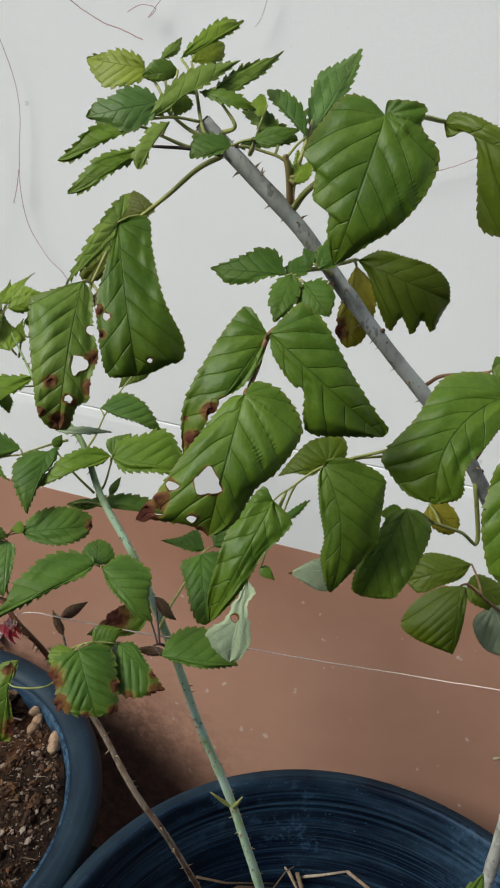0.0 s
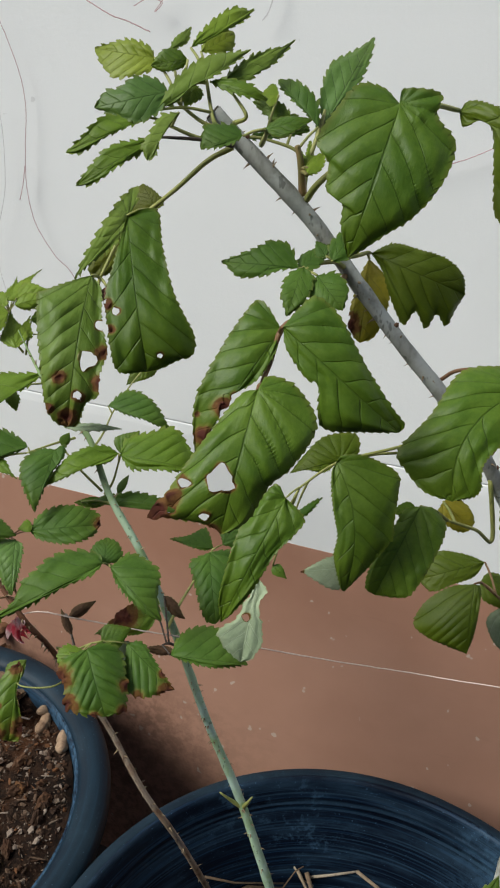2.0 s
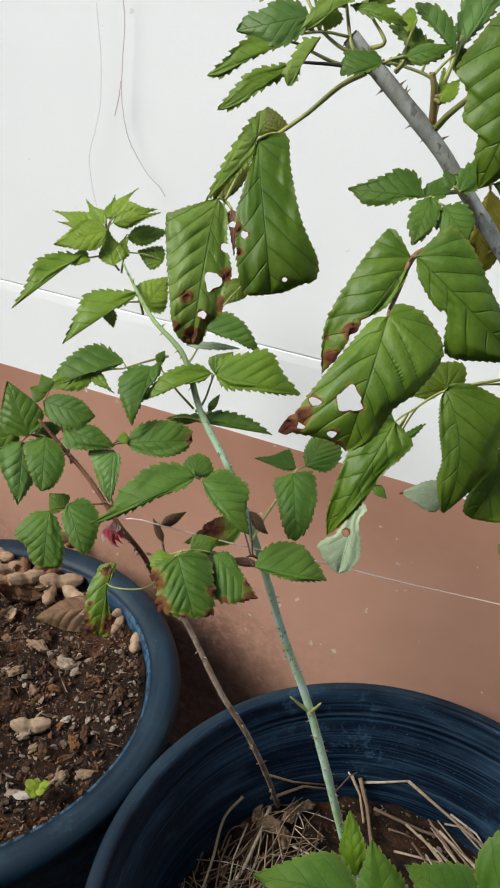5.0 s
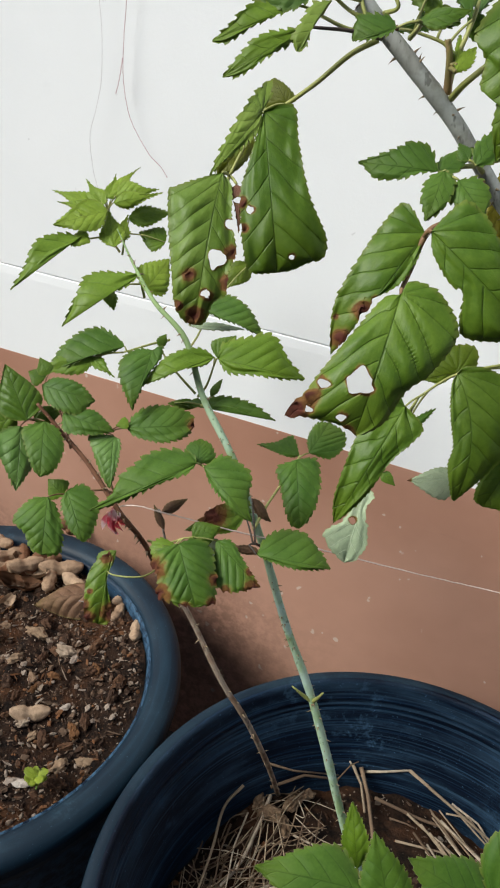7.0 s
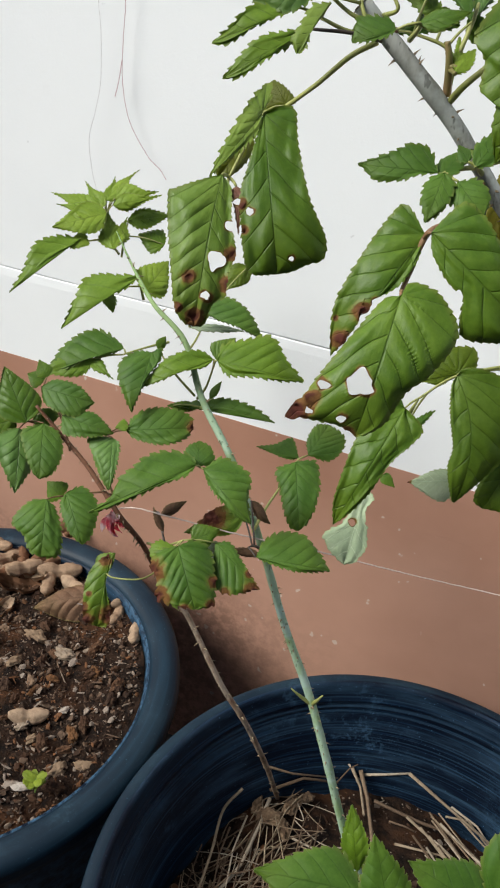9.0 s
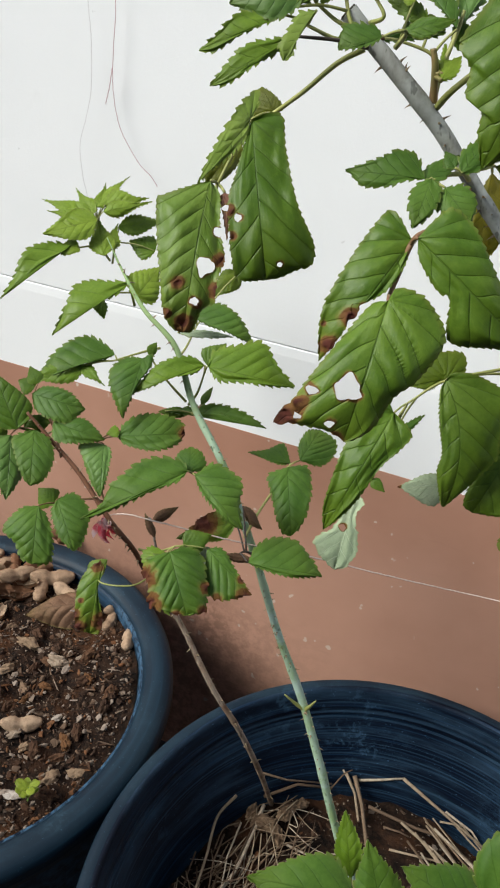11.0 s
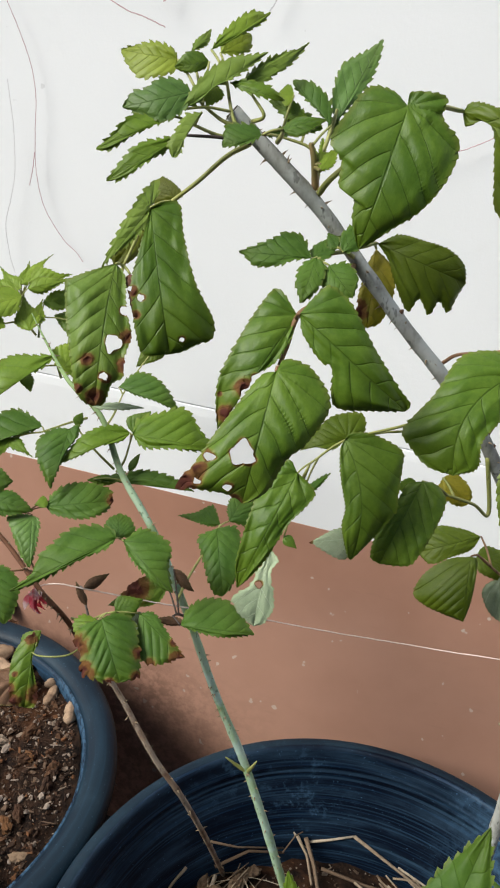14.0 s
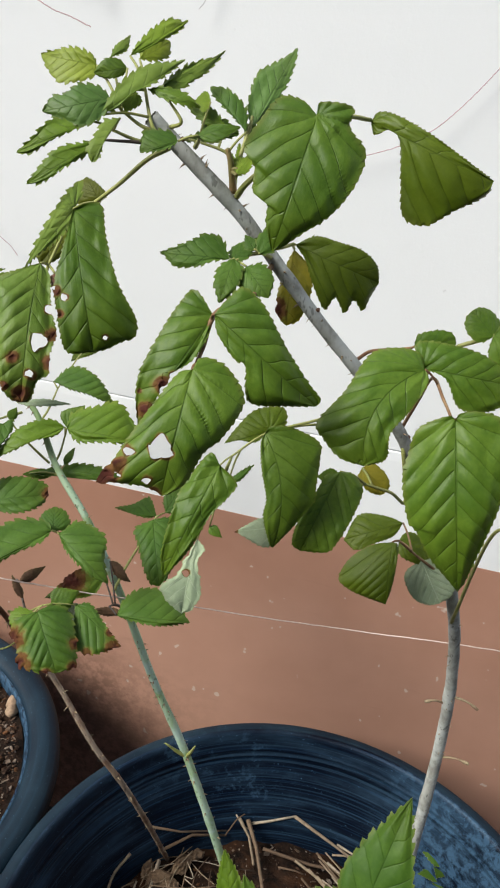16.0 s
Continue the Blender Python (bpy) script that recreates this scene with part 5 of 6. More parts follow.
blade(lf, (0.0282, 0.2880, 1.0833), (0.0458, 0.2725, 1.0052), (-0.07, -0.86, 0.50), [(-2.4, -2.5), (-10.7, -3.1), (-19.0, 0.6), (-20.8, 15.5), (-19.0, 36.2), (-14.5, 49.6), (-8.1, 64.7), (-3.3, 76.3)], [(3.6, -1.3), (15.8, 3.6), (20.5, 15.2), (23.3, 28.5), (21.2, 47.5), (18.0, 51.8), (11.9, 65.3), (4.5, 75.2)], GREEN, crinkle=1.1, pairs=8.0)
lf = leaf(arch_cane, [(-0.0249, 0.3659, 1.0728), (-0.0181, 0.3621, 1.0800), (-0.0051, 0.3544, 1.0861), (0.0027, 0.3492, 1.0903)], [(0.0037, 0.3478, 1.0916)], 0.0007, REDDISH)
leaflet(lf, (0.0037, 0.3478, 1.0916), (0.0233, 0.3549, 1.0964), (0.27, -0.93, 0.26), 'blunt', 0.0062, 0.0062, GREEN)
lf = leaf(arch_cane, [(-0.0020, 0.3795, 1.0351), (0.0187, 0.3882, 1.0742), (0.0373, 0.3882, 1.0877), (0.0410, 0.3858, 1.0924)], [(0.0427, 0.3806, 1.0928), (0.0425, 0.3810, 1.0936)], 0.001, PETIOLE)
leaflet(lf, (0.0427, 0.3806, 1.0928), (0.0295, 0.3839, 1.1043), (0.21, -0.85, 0.48), 'blunt', 0.0092, 0.0092, GREEN, cup=20)
leaflet(lf, (0.0425, 0.3810, 1.0936), (0.0707, 0.3817, 1.0832), (0.16, -0.92, 0.36), 'blunt', 0.0135, 0.0135, GREEN, cup=20)
lf = leaf(arch_cane, [(0.0690, 0.4578, 0.8408), (0.0658, 0.3674, 0.9742), (0.0736, 0.3485, 1.0002)], [(0.0737, 0.3483, 0.9997)], 0.0009, PETIOLE)
leaflet(lf, (0.0737, 0.3483, 0.9997), (0.1065, 0.3456, 0.9811), (0.10, -0.95, 0.31), 'ovate', 0.0125, 0.0125, GREEN, cup=20)
lf = leaf(arch_cane, [(-0.1305, 0.3484, 1.1704), (-0.1401, 0.3428, 1.1643), (-0.1522, 0.3372, 1.1522), (-0.1673, 0.3409, 1.1405), (-0.1815, 0.3430, 1.1296), (-0.1886, 0.3298, 1.1076)], [(-0.1780, 0.3392, 1.1359), (-0.1755, 0.3655, 1.1360), (-0.1939, 0.3672, 1.1215), (-0.1714, 0.3257, 1.1395), (-0.1885, 0.3219, 1.1107), (-0.1866, 0.2896, 1.0456), (-0.1818, 0.3237, 1.1060)], 0.0009, PETIOLE)
blade(lf, (-0.1780, 0.3392, 1.1359), (-0.1898, 0.3104, 1.1115), (0.45, -0.86, 0.23), [(-3.7, 6.7), (-2.7, 20.2), (-0.1, 31.8)], [(2.2, -10.3), (7.1, -14.8), (7.7, 0.3), (5.3, 17.7), (2.0, 32.7)], SAGE, cup=0.1, fold=0.0, curl=0.0)
blade(lf, (-0.1755, 0.3655, 1.1360), (-0.1856, 0.3695, 1.1471), (0.41, -0.90, 0.17), [(-11.9, 5.7), (-8.2, 13.4)], [(4.7, 1.4), (3.4, 9.2)], OLIVE)
blade(lf, (-0.1939, 0.3672, 1.1215), (-0.2020, 0.3450, 1.1020), (0.44, -0.86, 0.24), [(-5.5, 6.9), (-5.6, 21.5)], [(2.0, 12.5), (5.0, 25.6)], OLIVE)
blade(lf, (-0.1714, 0.3257, 1.1395), (-0.1464, 0.2950, 1.0795), (0.41, -0.87, 0.28), [(-8.0, -2.5), (-14.1, -0.2), (-13.8, 16.0), (-16.2, 38.8), (-22.4, 57.7), (-20.6, 66.7), (-14.4, 68.2), (-6.9, 71.1)], [(2.8, 7.0), (10.1, 25.4), (13.4, 33.9), (14.5, 46.3), (14.5, 58.8), (12.2, 70.1)], GREEN, bow=0.6, holes=((9.7, 43.0, 1.4), (-6.7, 64.7, 1.1),), burn=((13.1, 39.5, 4.5), (13.4, 50.6, 3.4),))
blade(lf, (-0.1885, 0.3219, 1.1107), (-0.1806, 0.2825, 1.0504), (0.46, -0.82, 0.34), [(-5.3, 5.7), (-7.6, 20.0), (-9.8, 27.0), (-12.3, 35.3), (-10.3, 47.3), (-11.3, 55.8), (-6.5, 60.0), (-4.2, 70.7)], [(5.8, 2.9), (20.9, 11.7), (23.0, 14.5), (19.6, 32.3), (14.6, 51.5), (10.7, 65.1), (5.1, 71.6)], CRINKLED, bow=1.2, holes=((-4.0, 40.3, 3.8), (-7.8, 23.0, 2.3), (-1.9, 56.8, 2.0),), burn=((-10.1, 35.7, 5.8), (-10.7, 50.1, 6.4), (7.3, 50.3, 5.8), (0.7, 67.8, 7.5), (9.3, 64.9, 4.1), (-3.4, 57.7, 4.6),), crinkle=1.0, pairs=8.0)
leaflet(lf, (-0.1866, 0.2896, 1.0456), (-0.1622, 0.2996, 1.0458), (0.18, -0.46, 0.87), 'lance', 0.0027, 0.0027, PALE)
leaflet(lf, (-0.1818, 0.3237, 1.1060), (-0.1744, 0.3128, 1.0863), (0.38, -0.74, 0.55), 'taper', 0.0029, 0.0029, WITHERED, crinkle=3, holes=((0.35, -0.3, 0.06, 0.3),))
lf = leaf(green_cane, [(-0.4164, 0.5791, 0.9607), (-0.4209, 0.5810, 0.9751), (-0.4252, 0.5807, 0.9863)], [(-0.4331, 0.5747, 0.9914), (-0.4264, 0.5814, 0.9972), (-0.4197, 0.5860, 0.9999), (-0.4169, 0.5778, 0.9957), (-0.4299, 0.5774, 0.9934), (-0.4167, 0.5681, 0.9910), (-0.4022, 0.5553, 0.9644), (-0.4055, 0.5679, 0.9660), (-0.4236, 0.5649, 0.9904), (-0.4259, 0.5786, 0.9929), (-0.4224, 0.5826, 0.9966)], 0.0008, PETIOLE)
leaflet(lf, (-0.4331, 0.5747, 0.9914), (-0.4755, 0.5647, 1.0013), (0.31, -0.82, 0.48), 'acum', 0.0087, 0.0087, FRESH)
leaflet(lf, (-0.4264, 0.5814, 0.9972), (-0.4122, 0.6092, 1.0285), (0.21, -0.78, 0.59), 'acum', 0.0082, 0.0082, FRESH)
leaflet(lf, (-0.4197, 0.5860, 0.9999), (-0.3851, 0.6052, 1.0074), (0.42, -0.87, 0.25), 'acum', 0.0114, 0.0114, FRESH)
leaflet(lf, (-0.4169, 0.5778, 0.9957), (-0.3786, 0.6001, 1.0056), (0.49, -0.87, 0.05), 'acum', 0.0070, 0.0070, FRESH)
leaflet(lf, (-0.4299, 0.5774, 0.9934), (-0.4513, 0.5837, 1.0145), (0.35, -0.74, 0.57), 'acum', 0.0056, 0.0056, FRESH)
leaflet(lf, (-0.4167, 0.5681, 0.9910), (-0.4561, 0.5423, 0.9767), (0.42, -0.84, 0.35), 'ovate', 0.0141, 0.0141, FRESH)
leaflet(lf, (-0.4022, 0.5553, 0.9644), (-0.4226, 0.5721, 1.0000), (0.33, -0.76, 0.55), 'acum', 0.0112, 0.0112, FRESH)
leaflet(lf, (-0.4055, 0.5679, 0.9660), (-0.4047, 0.5845, 0.9892), (0.52, -0.70, 0.49), 'acum', 0.0077, 0.0077, FRESH)
leaflet(lf, (-0.4236, 0.5649, 0.9904), (-0.4608, 0.5541, 0.9962), (0.30, -0.64, 0.71), 'acum', 0.0106, 0.0106, FRESH)
leaflet(lf, (-0.4259, 0.5786, 0.9929), (-0.4472, 0.5806, 1.0079), (0.14, -0.93, 0.33), 'acum', 0.0082, 0.0082, FRESH)
leaflet(lf, (-0.4224, 0.5826, 0.9966), (-0.4243, 0.5978, 1.0192), (0.58, -0.65, 0.49), 'acum', 0.0067, 0.0067, FRESH)
lf = leaf(green_cane, [(-0.4124, 0.5800, 0.9505), (-0.4210, 0.5731, 0.9640), (-0.4338, 0.5559, 0.9651)], [(-0.4305, 0.5464, 0.9708), (-0.4381, 0.5453, 0.9707)], 0.0008, PETIOLE)
blade(lf, (-0.4305, 0.5464, 0.9708), (-0.4751, 0.4990, 0.9262), (0.58, -0.74, 0.35), [(0.5, 9.0), (7.1, 33.9), (4.6, 56.1)], [(9.4, 8.1), (18.8, 25.4), (17.9, 40.6), (8.3, 56.2)], FRESHER)
leaflet(lf, (-0.4381, 0.5453, 0.9707), (-0.4223, 0.5479, 0.9655), (0.32, -0.74, 0.59), 'ovate', 0.0101, 0.0101, FRESH)
lf = leaf(green_cane, [(-0.4097, 0.5796, 0.9484), (-0.4101, 0.5867, 0.9678), (-0.4078, 0.5892, 0.9792)], [(-0.4117, 0.5935, 0.9785), (-0.3766, 0.6016, 0.9609)], 0.0008, PETIOLE)
leaflet(lf, (-0.4117, 0.5935, 0.9785), (-0.3780, 0.6119, 0.9855), (0.42, -0.87, 0.26), 'lance', 0.0090, 0.0090, FRESHER)
leaflet(lf, (-0.3766, 0.6016, 0.9609), (-0.4025, 0.5961, 0.9679), (0.30, -0.85, 0.44), 'ovate', 0.0121, 0.0121, FRESHER)
lf = leaf(green_cane, [(-0.3678, 0.5490, 0.9269), (-0.3687, 0.5458, 0.9411), (-0.3681, 0.5469, 0.9514)], [(-0.3657, 0.5416, 0.9525), (-0.3574, 0.5318, 0.9421), (-0.3919, 0.5271, 0.9368)], 0.0009, PETIOLE)
blade(lf, (-0.3657, 0.5416, 0.9525), (-0.4155, 0.4916, 0.9091), (0.52, -0.76, 0.39), [(-1.5, 18.8), (2.8, 39.5), (3.3, 58.0)], [(10.2, 14.8), (21.4, 30.4), (23.3, 43.8), (15.9, 56.1)], FRESHER)
leaflet(lf, (-0.3574, 0.5318, 0.9421), (-0.3426, 0.5544, 0.9659), (0.63, -0.72, 0.29), 'ovate', 0.0152, 0.0152, FRESH)
leaflet(lf, (-0.3919, 0.5271, 0.9368), (-0.3816, 0.5192, 0.9197), (0.51, -0.62, 0.59), 'lance', 0.0060, 0.0060, FRESHER)
lf = leaf(green_cane, [(-0.3126, 0.5159, 0.8940), (-0.3095, 0.5376, 0.9049), (-0.3060, 0.5512, 0.9221)], [(-0.2966, 0.6153, 0.9531), (-0.3109, 0.5529, 0.9279)], 0.0008, PETIOLE)
leaflet(lf, (-0.2966, 0.6153, 0.9531), (-0.3134, 0.5933, 0.9314), (0.31, -0.78, 0.55), 'ovate', 0.0109, 0.0109, SHADED)
blade(lf, (-0.3109, 0.5529, 0.9279), (-0.2564, 0.5641, 0.9120), (0.37, -0.83, 0.41), [(-17.1, 8.9), (-20.7, 23.5), (-14.7, 40.1)], [(1.3, 16.8), (-0.2, 32.4), (1.0, 46.9)], BRIGHT)
lf = leaf(green_cane, [(-0.2836, 0.4956, 0.8761), (-0.2759, 0.4952, 0.8894), (-0.2711, 0.4975, 0.9083)], [(-0.2568, 0.4728, 0.9293), (-0.2646, 0.4893, 0.9203), (-0.2706, 0.4968, 0.9162)], 0.0009, PETIOLE)
blade(lf, (-0.2568, 0.4728, 0.9293), (-0.1907, 0.4930, 0.9201), (0.32, -0.83, 0.46), [(-13.5, 2.2), (-20.7, 17.4), (-28.4, 36.2), (-11.8, 54.2)], [(8.6, 10.6), (5.6, 30.2), (3.4, 52.1)], FRESHER)
leaflet(lf, (-0.2646, 0.4893, 0.9203), (-0.2557, 0.5043, 0.9365), (0.40, -0.77, 0.49), 'ovate', 0.0118, 0.0118, GREEN)
blade(lf, (-0.2706, 0.4968, 0.9162), (-0.3186, 0.4608, 0.8925), (0.42, -0.78, 0.47), [(-3.2, 10.6), (0.8, 28.7), (-0.2, 44.9)], [(9.8, 6.5), (14.7, 19.3), (14.2, 36.7), (6.3, 54.1)], FRESHER)
lf = leaf(green_cane, [(-0.2864, 0.4958, 0.8779), (-0.3028, 0.4901, 0.8974), (-0.3158, 0.4891, 0.9127)], [(-0.3174, 0.4785, 0.9179), (-0.3190, 0.4900, 0.9156)], 0.0008, PETIOLE)
blade(lf, (-0.3174, 0.4785, 0.9179), (-0.3192, 0.4492, 0.8759), (0.45, -0.75, 0.48), [(-5.8, -5.5), (-8.1, 3.9), (-3.3, 18.2), (-0.5, 38.6)], [(13.1, 3.7), (21.7, 16.4), (18.2, 29.6), (8.9, 41.8)], BRIGHT)
leaflet(lf, (-0.3190, 0.4900, 0.9156), (-0.3155, 0.4977, 0.9247), (0.65, -0.68, 0.34), 'lance', 0.0044, 0.0044, GREEN)
lf = leaf(green_cane, [(-0.3298, 0.5284, 0.9033), (-0.3398, 0.5115, 0.9032), (-0.3539, 0.4911, 0.9005)], [(-0.3540, 0.4938, 0.9049), (-0.3731, 0.4745, 0.8970), (-0.3747, 0.4744, 0.8977)], 0.0008, PETIOLE)
blade(lf, (-0.3540, 0.4938, 0.9049), (-0.4085, 0.4577, 0.8847), (0.52, -0.72, 0.45), [(-1.2, 11.4), (0.3, 30.9), (-2.3, 51.7)], [(5.9, 1.7), (17.7, 10.4), (22.8, 21.3), (20.8, 36.9), (14.0, 51.5)], BRIGHT)
leaflet(lf, (-0.3731, 0.4745, 0.8970), (-0.4095, 0.4522, 0.8861), (0.37, -0.82, 0.44), 'ovate', 0.0106, 0.0106, FRESHER)
leaflet(lf, (-0.3747, 0.4744, 0.8977), (-0.3505, 0.4744, 0.8840), (0.31, -0.79, 0.54), 'acum', 0.0053, 0.0053, FRESHER)
lf = leaf(green_cane, [(-0.2783, 0.4909, 0.8718), (-0.2741, 0.4900, 0.8718)], [(-0.3014, 0.4870, 0.8687), (-0.2835, 0.4961, 0.8675), (-0.2722, 0.4960, 0.8793)], 0.0009, PETIOLE)
blade(lf, (-0.3014, 0.4870, 0.8687), (-0.2193, 0.5170, 0.8608), (0.35, -0.78, 0.51), [(-5.3, 13.7), (-13.2, 41.5), (-10.3, 66.3)], [(-0.1, 19.4), (-6.1, 42.7), (-2.3, 67.8)], BRIGHT)
leaflet(lf, (-0.2835, 0.4961, 0.8675), (-0.3076, 0.4860, 0.8669), (0.30, -0.76, 0.58), 'lance', 0.0048, 0.0048, GREEN)
leaflet(lf, (-0.2722, 0.4960, 0.8793), (-0.2678, 0.5072, 0.8926), (0.07, -0.78, 0.63), 'lance', 0.0035, 0.0035, GREEN)
lf = leaf(green_cane, [(-0.2403, 0.4717, 0.8357), (-0.2418, 0.4471, 0.8472), (-0.2484, 0.4359, 0.8534)], [(-0.2484, 0.4278, 0.8604), (-0.2512, 0.4354, 0.8543), (-0.2428, 0.4285, 0.8581)], 0.0009, PETIOLE)
blade(lf, (-0.2484, 0.4278, 0.8604), (-0.3124, 0.3745, 0.8260), (0.42, -0.69, 0.60), [(-3.7, 10.2), (-2.7, 29.7), (-3.0, 50.7), (-3.0, 72.5)], [(8.6, 0.1), (18.8, 14.6), (22.0, 30.8), (18.4, 44.2), (14.4, 57.8), (3.8, 70.5)], BRIGHT)
blade(lf, (-0.2512, 0.4354, 0.8543), (-0.2550, 0.4454, 0.8712), (0.37, -0.75, 0.56), [(-11.1, 5.3), (-9.3, 14.3)], [(13.1, 2.9), (9.3, 15.6)], BRIGHT)
blade(lf, (-0.2428, 0.4285, 0.8581), (-0.1977, 0.4236, 0.8258), (0.32, -0.73, 0.60), [(-17.2, 2.2), (-23.8, 17.9), (-23.0, 29.5), (-11.0, 39.9)], [(4.7, 13.3), (5.3, 31.3), (4.0, 46.4)], BRIGHT)
lf = leaf(green_cane, [(-0.2054, 0.4507, 0.7950), (-0.2067, 0.4788, 0.7991), (-0.2035, 0.5066, 0.8095), (-0.1980, 0.5261, 0.8249)], [(-0.1983, 0.5207, 0.8262), (-0.2001, 0.5351, 0.8207), (-0.1935, 0.5395, 0.8234), (-0.2096, 0.5269, 0.8144)], 0.0009, PETIOLE)
blade(lf, (-0.1983, 0.5207, 0.8262), (-0.1791, 0.4941, 0.7770), (0.24, -0.77, 0.59), [(-16.7, 0.3), (-19.7, 17.7), (-14.7, 39.6), (-7.2, 52.6)], [(17.0, 6.1), (15.3, 21.0), (12.4, 40.8), (7.7, 55.9)], BRIGHT)
blade(lf, (-0.2001, 0.5351, 0.8207), (-0.2382, 0.5242, 0.8268), (0.28, -0.79, 0.55), [(-3.4, 10.5)], [(15.4, 10.5), (6.6, 23.7)], BRIGHT)
blade(lf, (-0.1935, 0.5395, 0.8234), (-0.1846, 0.5614, 0.8471), (0.23, -0.82, 0.53), [(-8.4, 10.8), (-9.0, 26.2)], [(18.2, 6.2), (23.0, 21.5), (16.8, 32.6)], BRIGHT)
leaflet(lf, (-0.2096, 0.5269, 0.8144), (-0.2060, 0.5158, 0.7965), (0.26, -0.79, 0.55), 'lance', 0.0055, 0.0055, PALE)
lf = leaf(green_cane, [(-0.1955, 0.4467, 0.7838), (-0.1986, 0.4384, 0.7919), (-0.2011, 0.4324, 0.7941)], [(-0.1920, 0.4269, 0.7915), (-0.2147, 0.4506, 0.8093), (-0.2139, 0.4623, 0.8164), (-0.1942, 0.4445, 0.7799)], 0.0009, DARK_PETIOLE)
blade(lf, (-0.1920, 0.4269, 0.7915), (-0.1349, 0.4467, 0.7858), (0.21, -0.72, 0.66), [(-14.5, 4.2), (-23.7, 16.4), (-24.4, 34.8), (-13.2, 48.7)], [(2.8, 12.0), (5.2, 35.4)], BRIGHT)
leaflet(lf, (-0.2147, 0.4506, 0.8093), (-0.2553, 0.4235, 0.7939), (0.35, -0.80, 0.49), 'ovate', 0.0120, 0.0120, GREEN, burn=((0.5, 0.6, 0.4),))
leaflet(lf, (-0.2139, 0.4623, 0.8164), (-0.1948, 0.4583, 0.7999), (0.16, -0.90, 0.40), 'lance', 0.0046, 0.0046, DRY, cup=48, curl=60, crinkle=2.2)
leaflet(lf, (-0.1942, 0.4445, 0.7799), (-0.2219, 0.4348, 0.7818), (0.28, -0.67, 0.69), 'lance', 0.0038, 0.0038, DRY, cup=48, curl=60, crinkle=2.2)
lf = leaf(brown_cane, [(-0.2818, 0.4104, 0.7812), (-0.2617, 0.4012, 0.7934), (-0.2415, 0.3962, 0.8113)], [(-0.2419, 0.3889, 0.8111), (-0.2458, 0.3909, 0.8074), (-0.2215, 0.4128, 0.8046), (-0.2390, 0.4058, 0.8052), (-0.2301, 0.4184, 0.7997)], 0.0008, PETIOLE)
blade(lf, (-0.2419, 0.3889, 0.8111), (-0.2173, 0.3718, 0.7712), (0.33, -0.65, 0.68), [(-12.4, -1.1), (-22.9, 8.6), (-20.8, 30.5), (-14.7, 50.5), (-7.4, 50.7)], [(16.9, -0.2), (24.2, 11.2), (21.4, 20.9), (25.5, 33.2), (16.6, 41.6)], BRIGHT, cup=0.4, burn=((24.5, 13.7, 16.0), (25.5, 33.7, 15.0), (-19.0, 34.0, 8.0), (6.9, 47.0, 6.2), (-12.4, 50.7, 7.1),), crinkle=1.4)
blade(lf, (-0.2458, 0.3909, 0.8074), (-0.2581, 0.3784, 0.7950), (0.37, -0.66, 0.66), [(-4.8, 7.4), (-6.2, 16.7)], [(10.9, 6.7), (10.1, 16.7)], FRESHER)
blade(lf, (-0.2215, 0.4128, 0.8046), (-0.1803, 0.4099, 0.7767), (0.28, -0.69, 0.67), [(-8.3, 8.0), (-4.7, 26.1), (-1.7, 40.9)], [(17.1, 14.1), (23.6, 26.1), (18.4, 37.4)], BRIGHT, burn=((4.7, 47.6, 12.0), (22.0, 34.0, 8.0), (-3.0, 36.0, 6.0),))
leaflet(lf, (-0.2390, 0.4058, 0.8052), (-0.2212, 0.4193, 0.8142), (0.31, -0.78, 0.55), 'ovate', 0.0104, 0.0104, GREEN)
leaflet(lf, (-0.2301, 0.4184, 0.7997), (-0.2196, 0.4095, 0.7811), (0.33, -0.77, 0.55), 'ovate', 0.0091, 0.0091, PALE)
lf = leaf(brown_cane, [(-0.2680, 0.4081, 0.7609), (-0.2864, 0.4068, 0.7422), (-0.3172, 0.4101, 0.7277), (-0.3318, 0.4162, 0.7264)], [(-0.3308, 0.4273, 0.7378), (-0.3364, 0.4141, 0.7261)], 0.0006, PETIOLE)
blade(lf, (-0.3308, 0.4273, 0.7378), (-0.3216, 0.3903, 0.6831), (0.42, -0.59, 0.69), [(-3.6, 9.7), (-1.0, 27.4), (-9.1, 51.7), (-8.3, 65.1)], [(12.2, 14.0), (16.6, 29.8), (15.3, 49.9), (12.0, 63.7)], GREEN, burn=((10.8, 62.0, 12.0), (-9.4, 55.0, 15.0), (15.0, 52.0, 9.0), (2.7, 5.0, 12.5), (12.0, 39.3, 4.2),))
leaflet(lf, (-0.3364, 0.4141, 0.7261), (-0.3252, 0.4276, 0.7390), (0.26, -0.77, 0.58), 'lance', 0.0081, 0.0081, CRINKLED)
lf = leaf(brown_cane, [(-0.3169, 0.4139, 0.8154), (-0.3211, 0.4002, 0.8256), (-0.3398, 0.3810, 0.8273)], [(-0.3344, 0.3771, 0.8357), (-0.3456, 0.3673, 0.8313), (-0.3407, 0.3800, 0.8264)], 0.0007, REDDISH)
blade(lf, (-0.3344, 0.3771, 0.8357), (-0.3117, 0.3625, 0.8035), (0.48, -0.62, 0.62), [(-13.5, -0.4), (-20.1, 15.4), (-14.8, 28.5), (-6.8, 38.8)], [(7.2, 7.8), (7.7, 25.9), (3.9, 35.8)], BRIGHT)
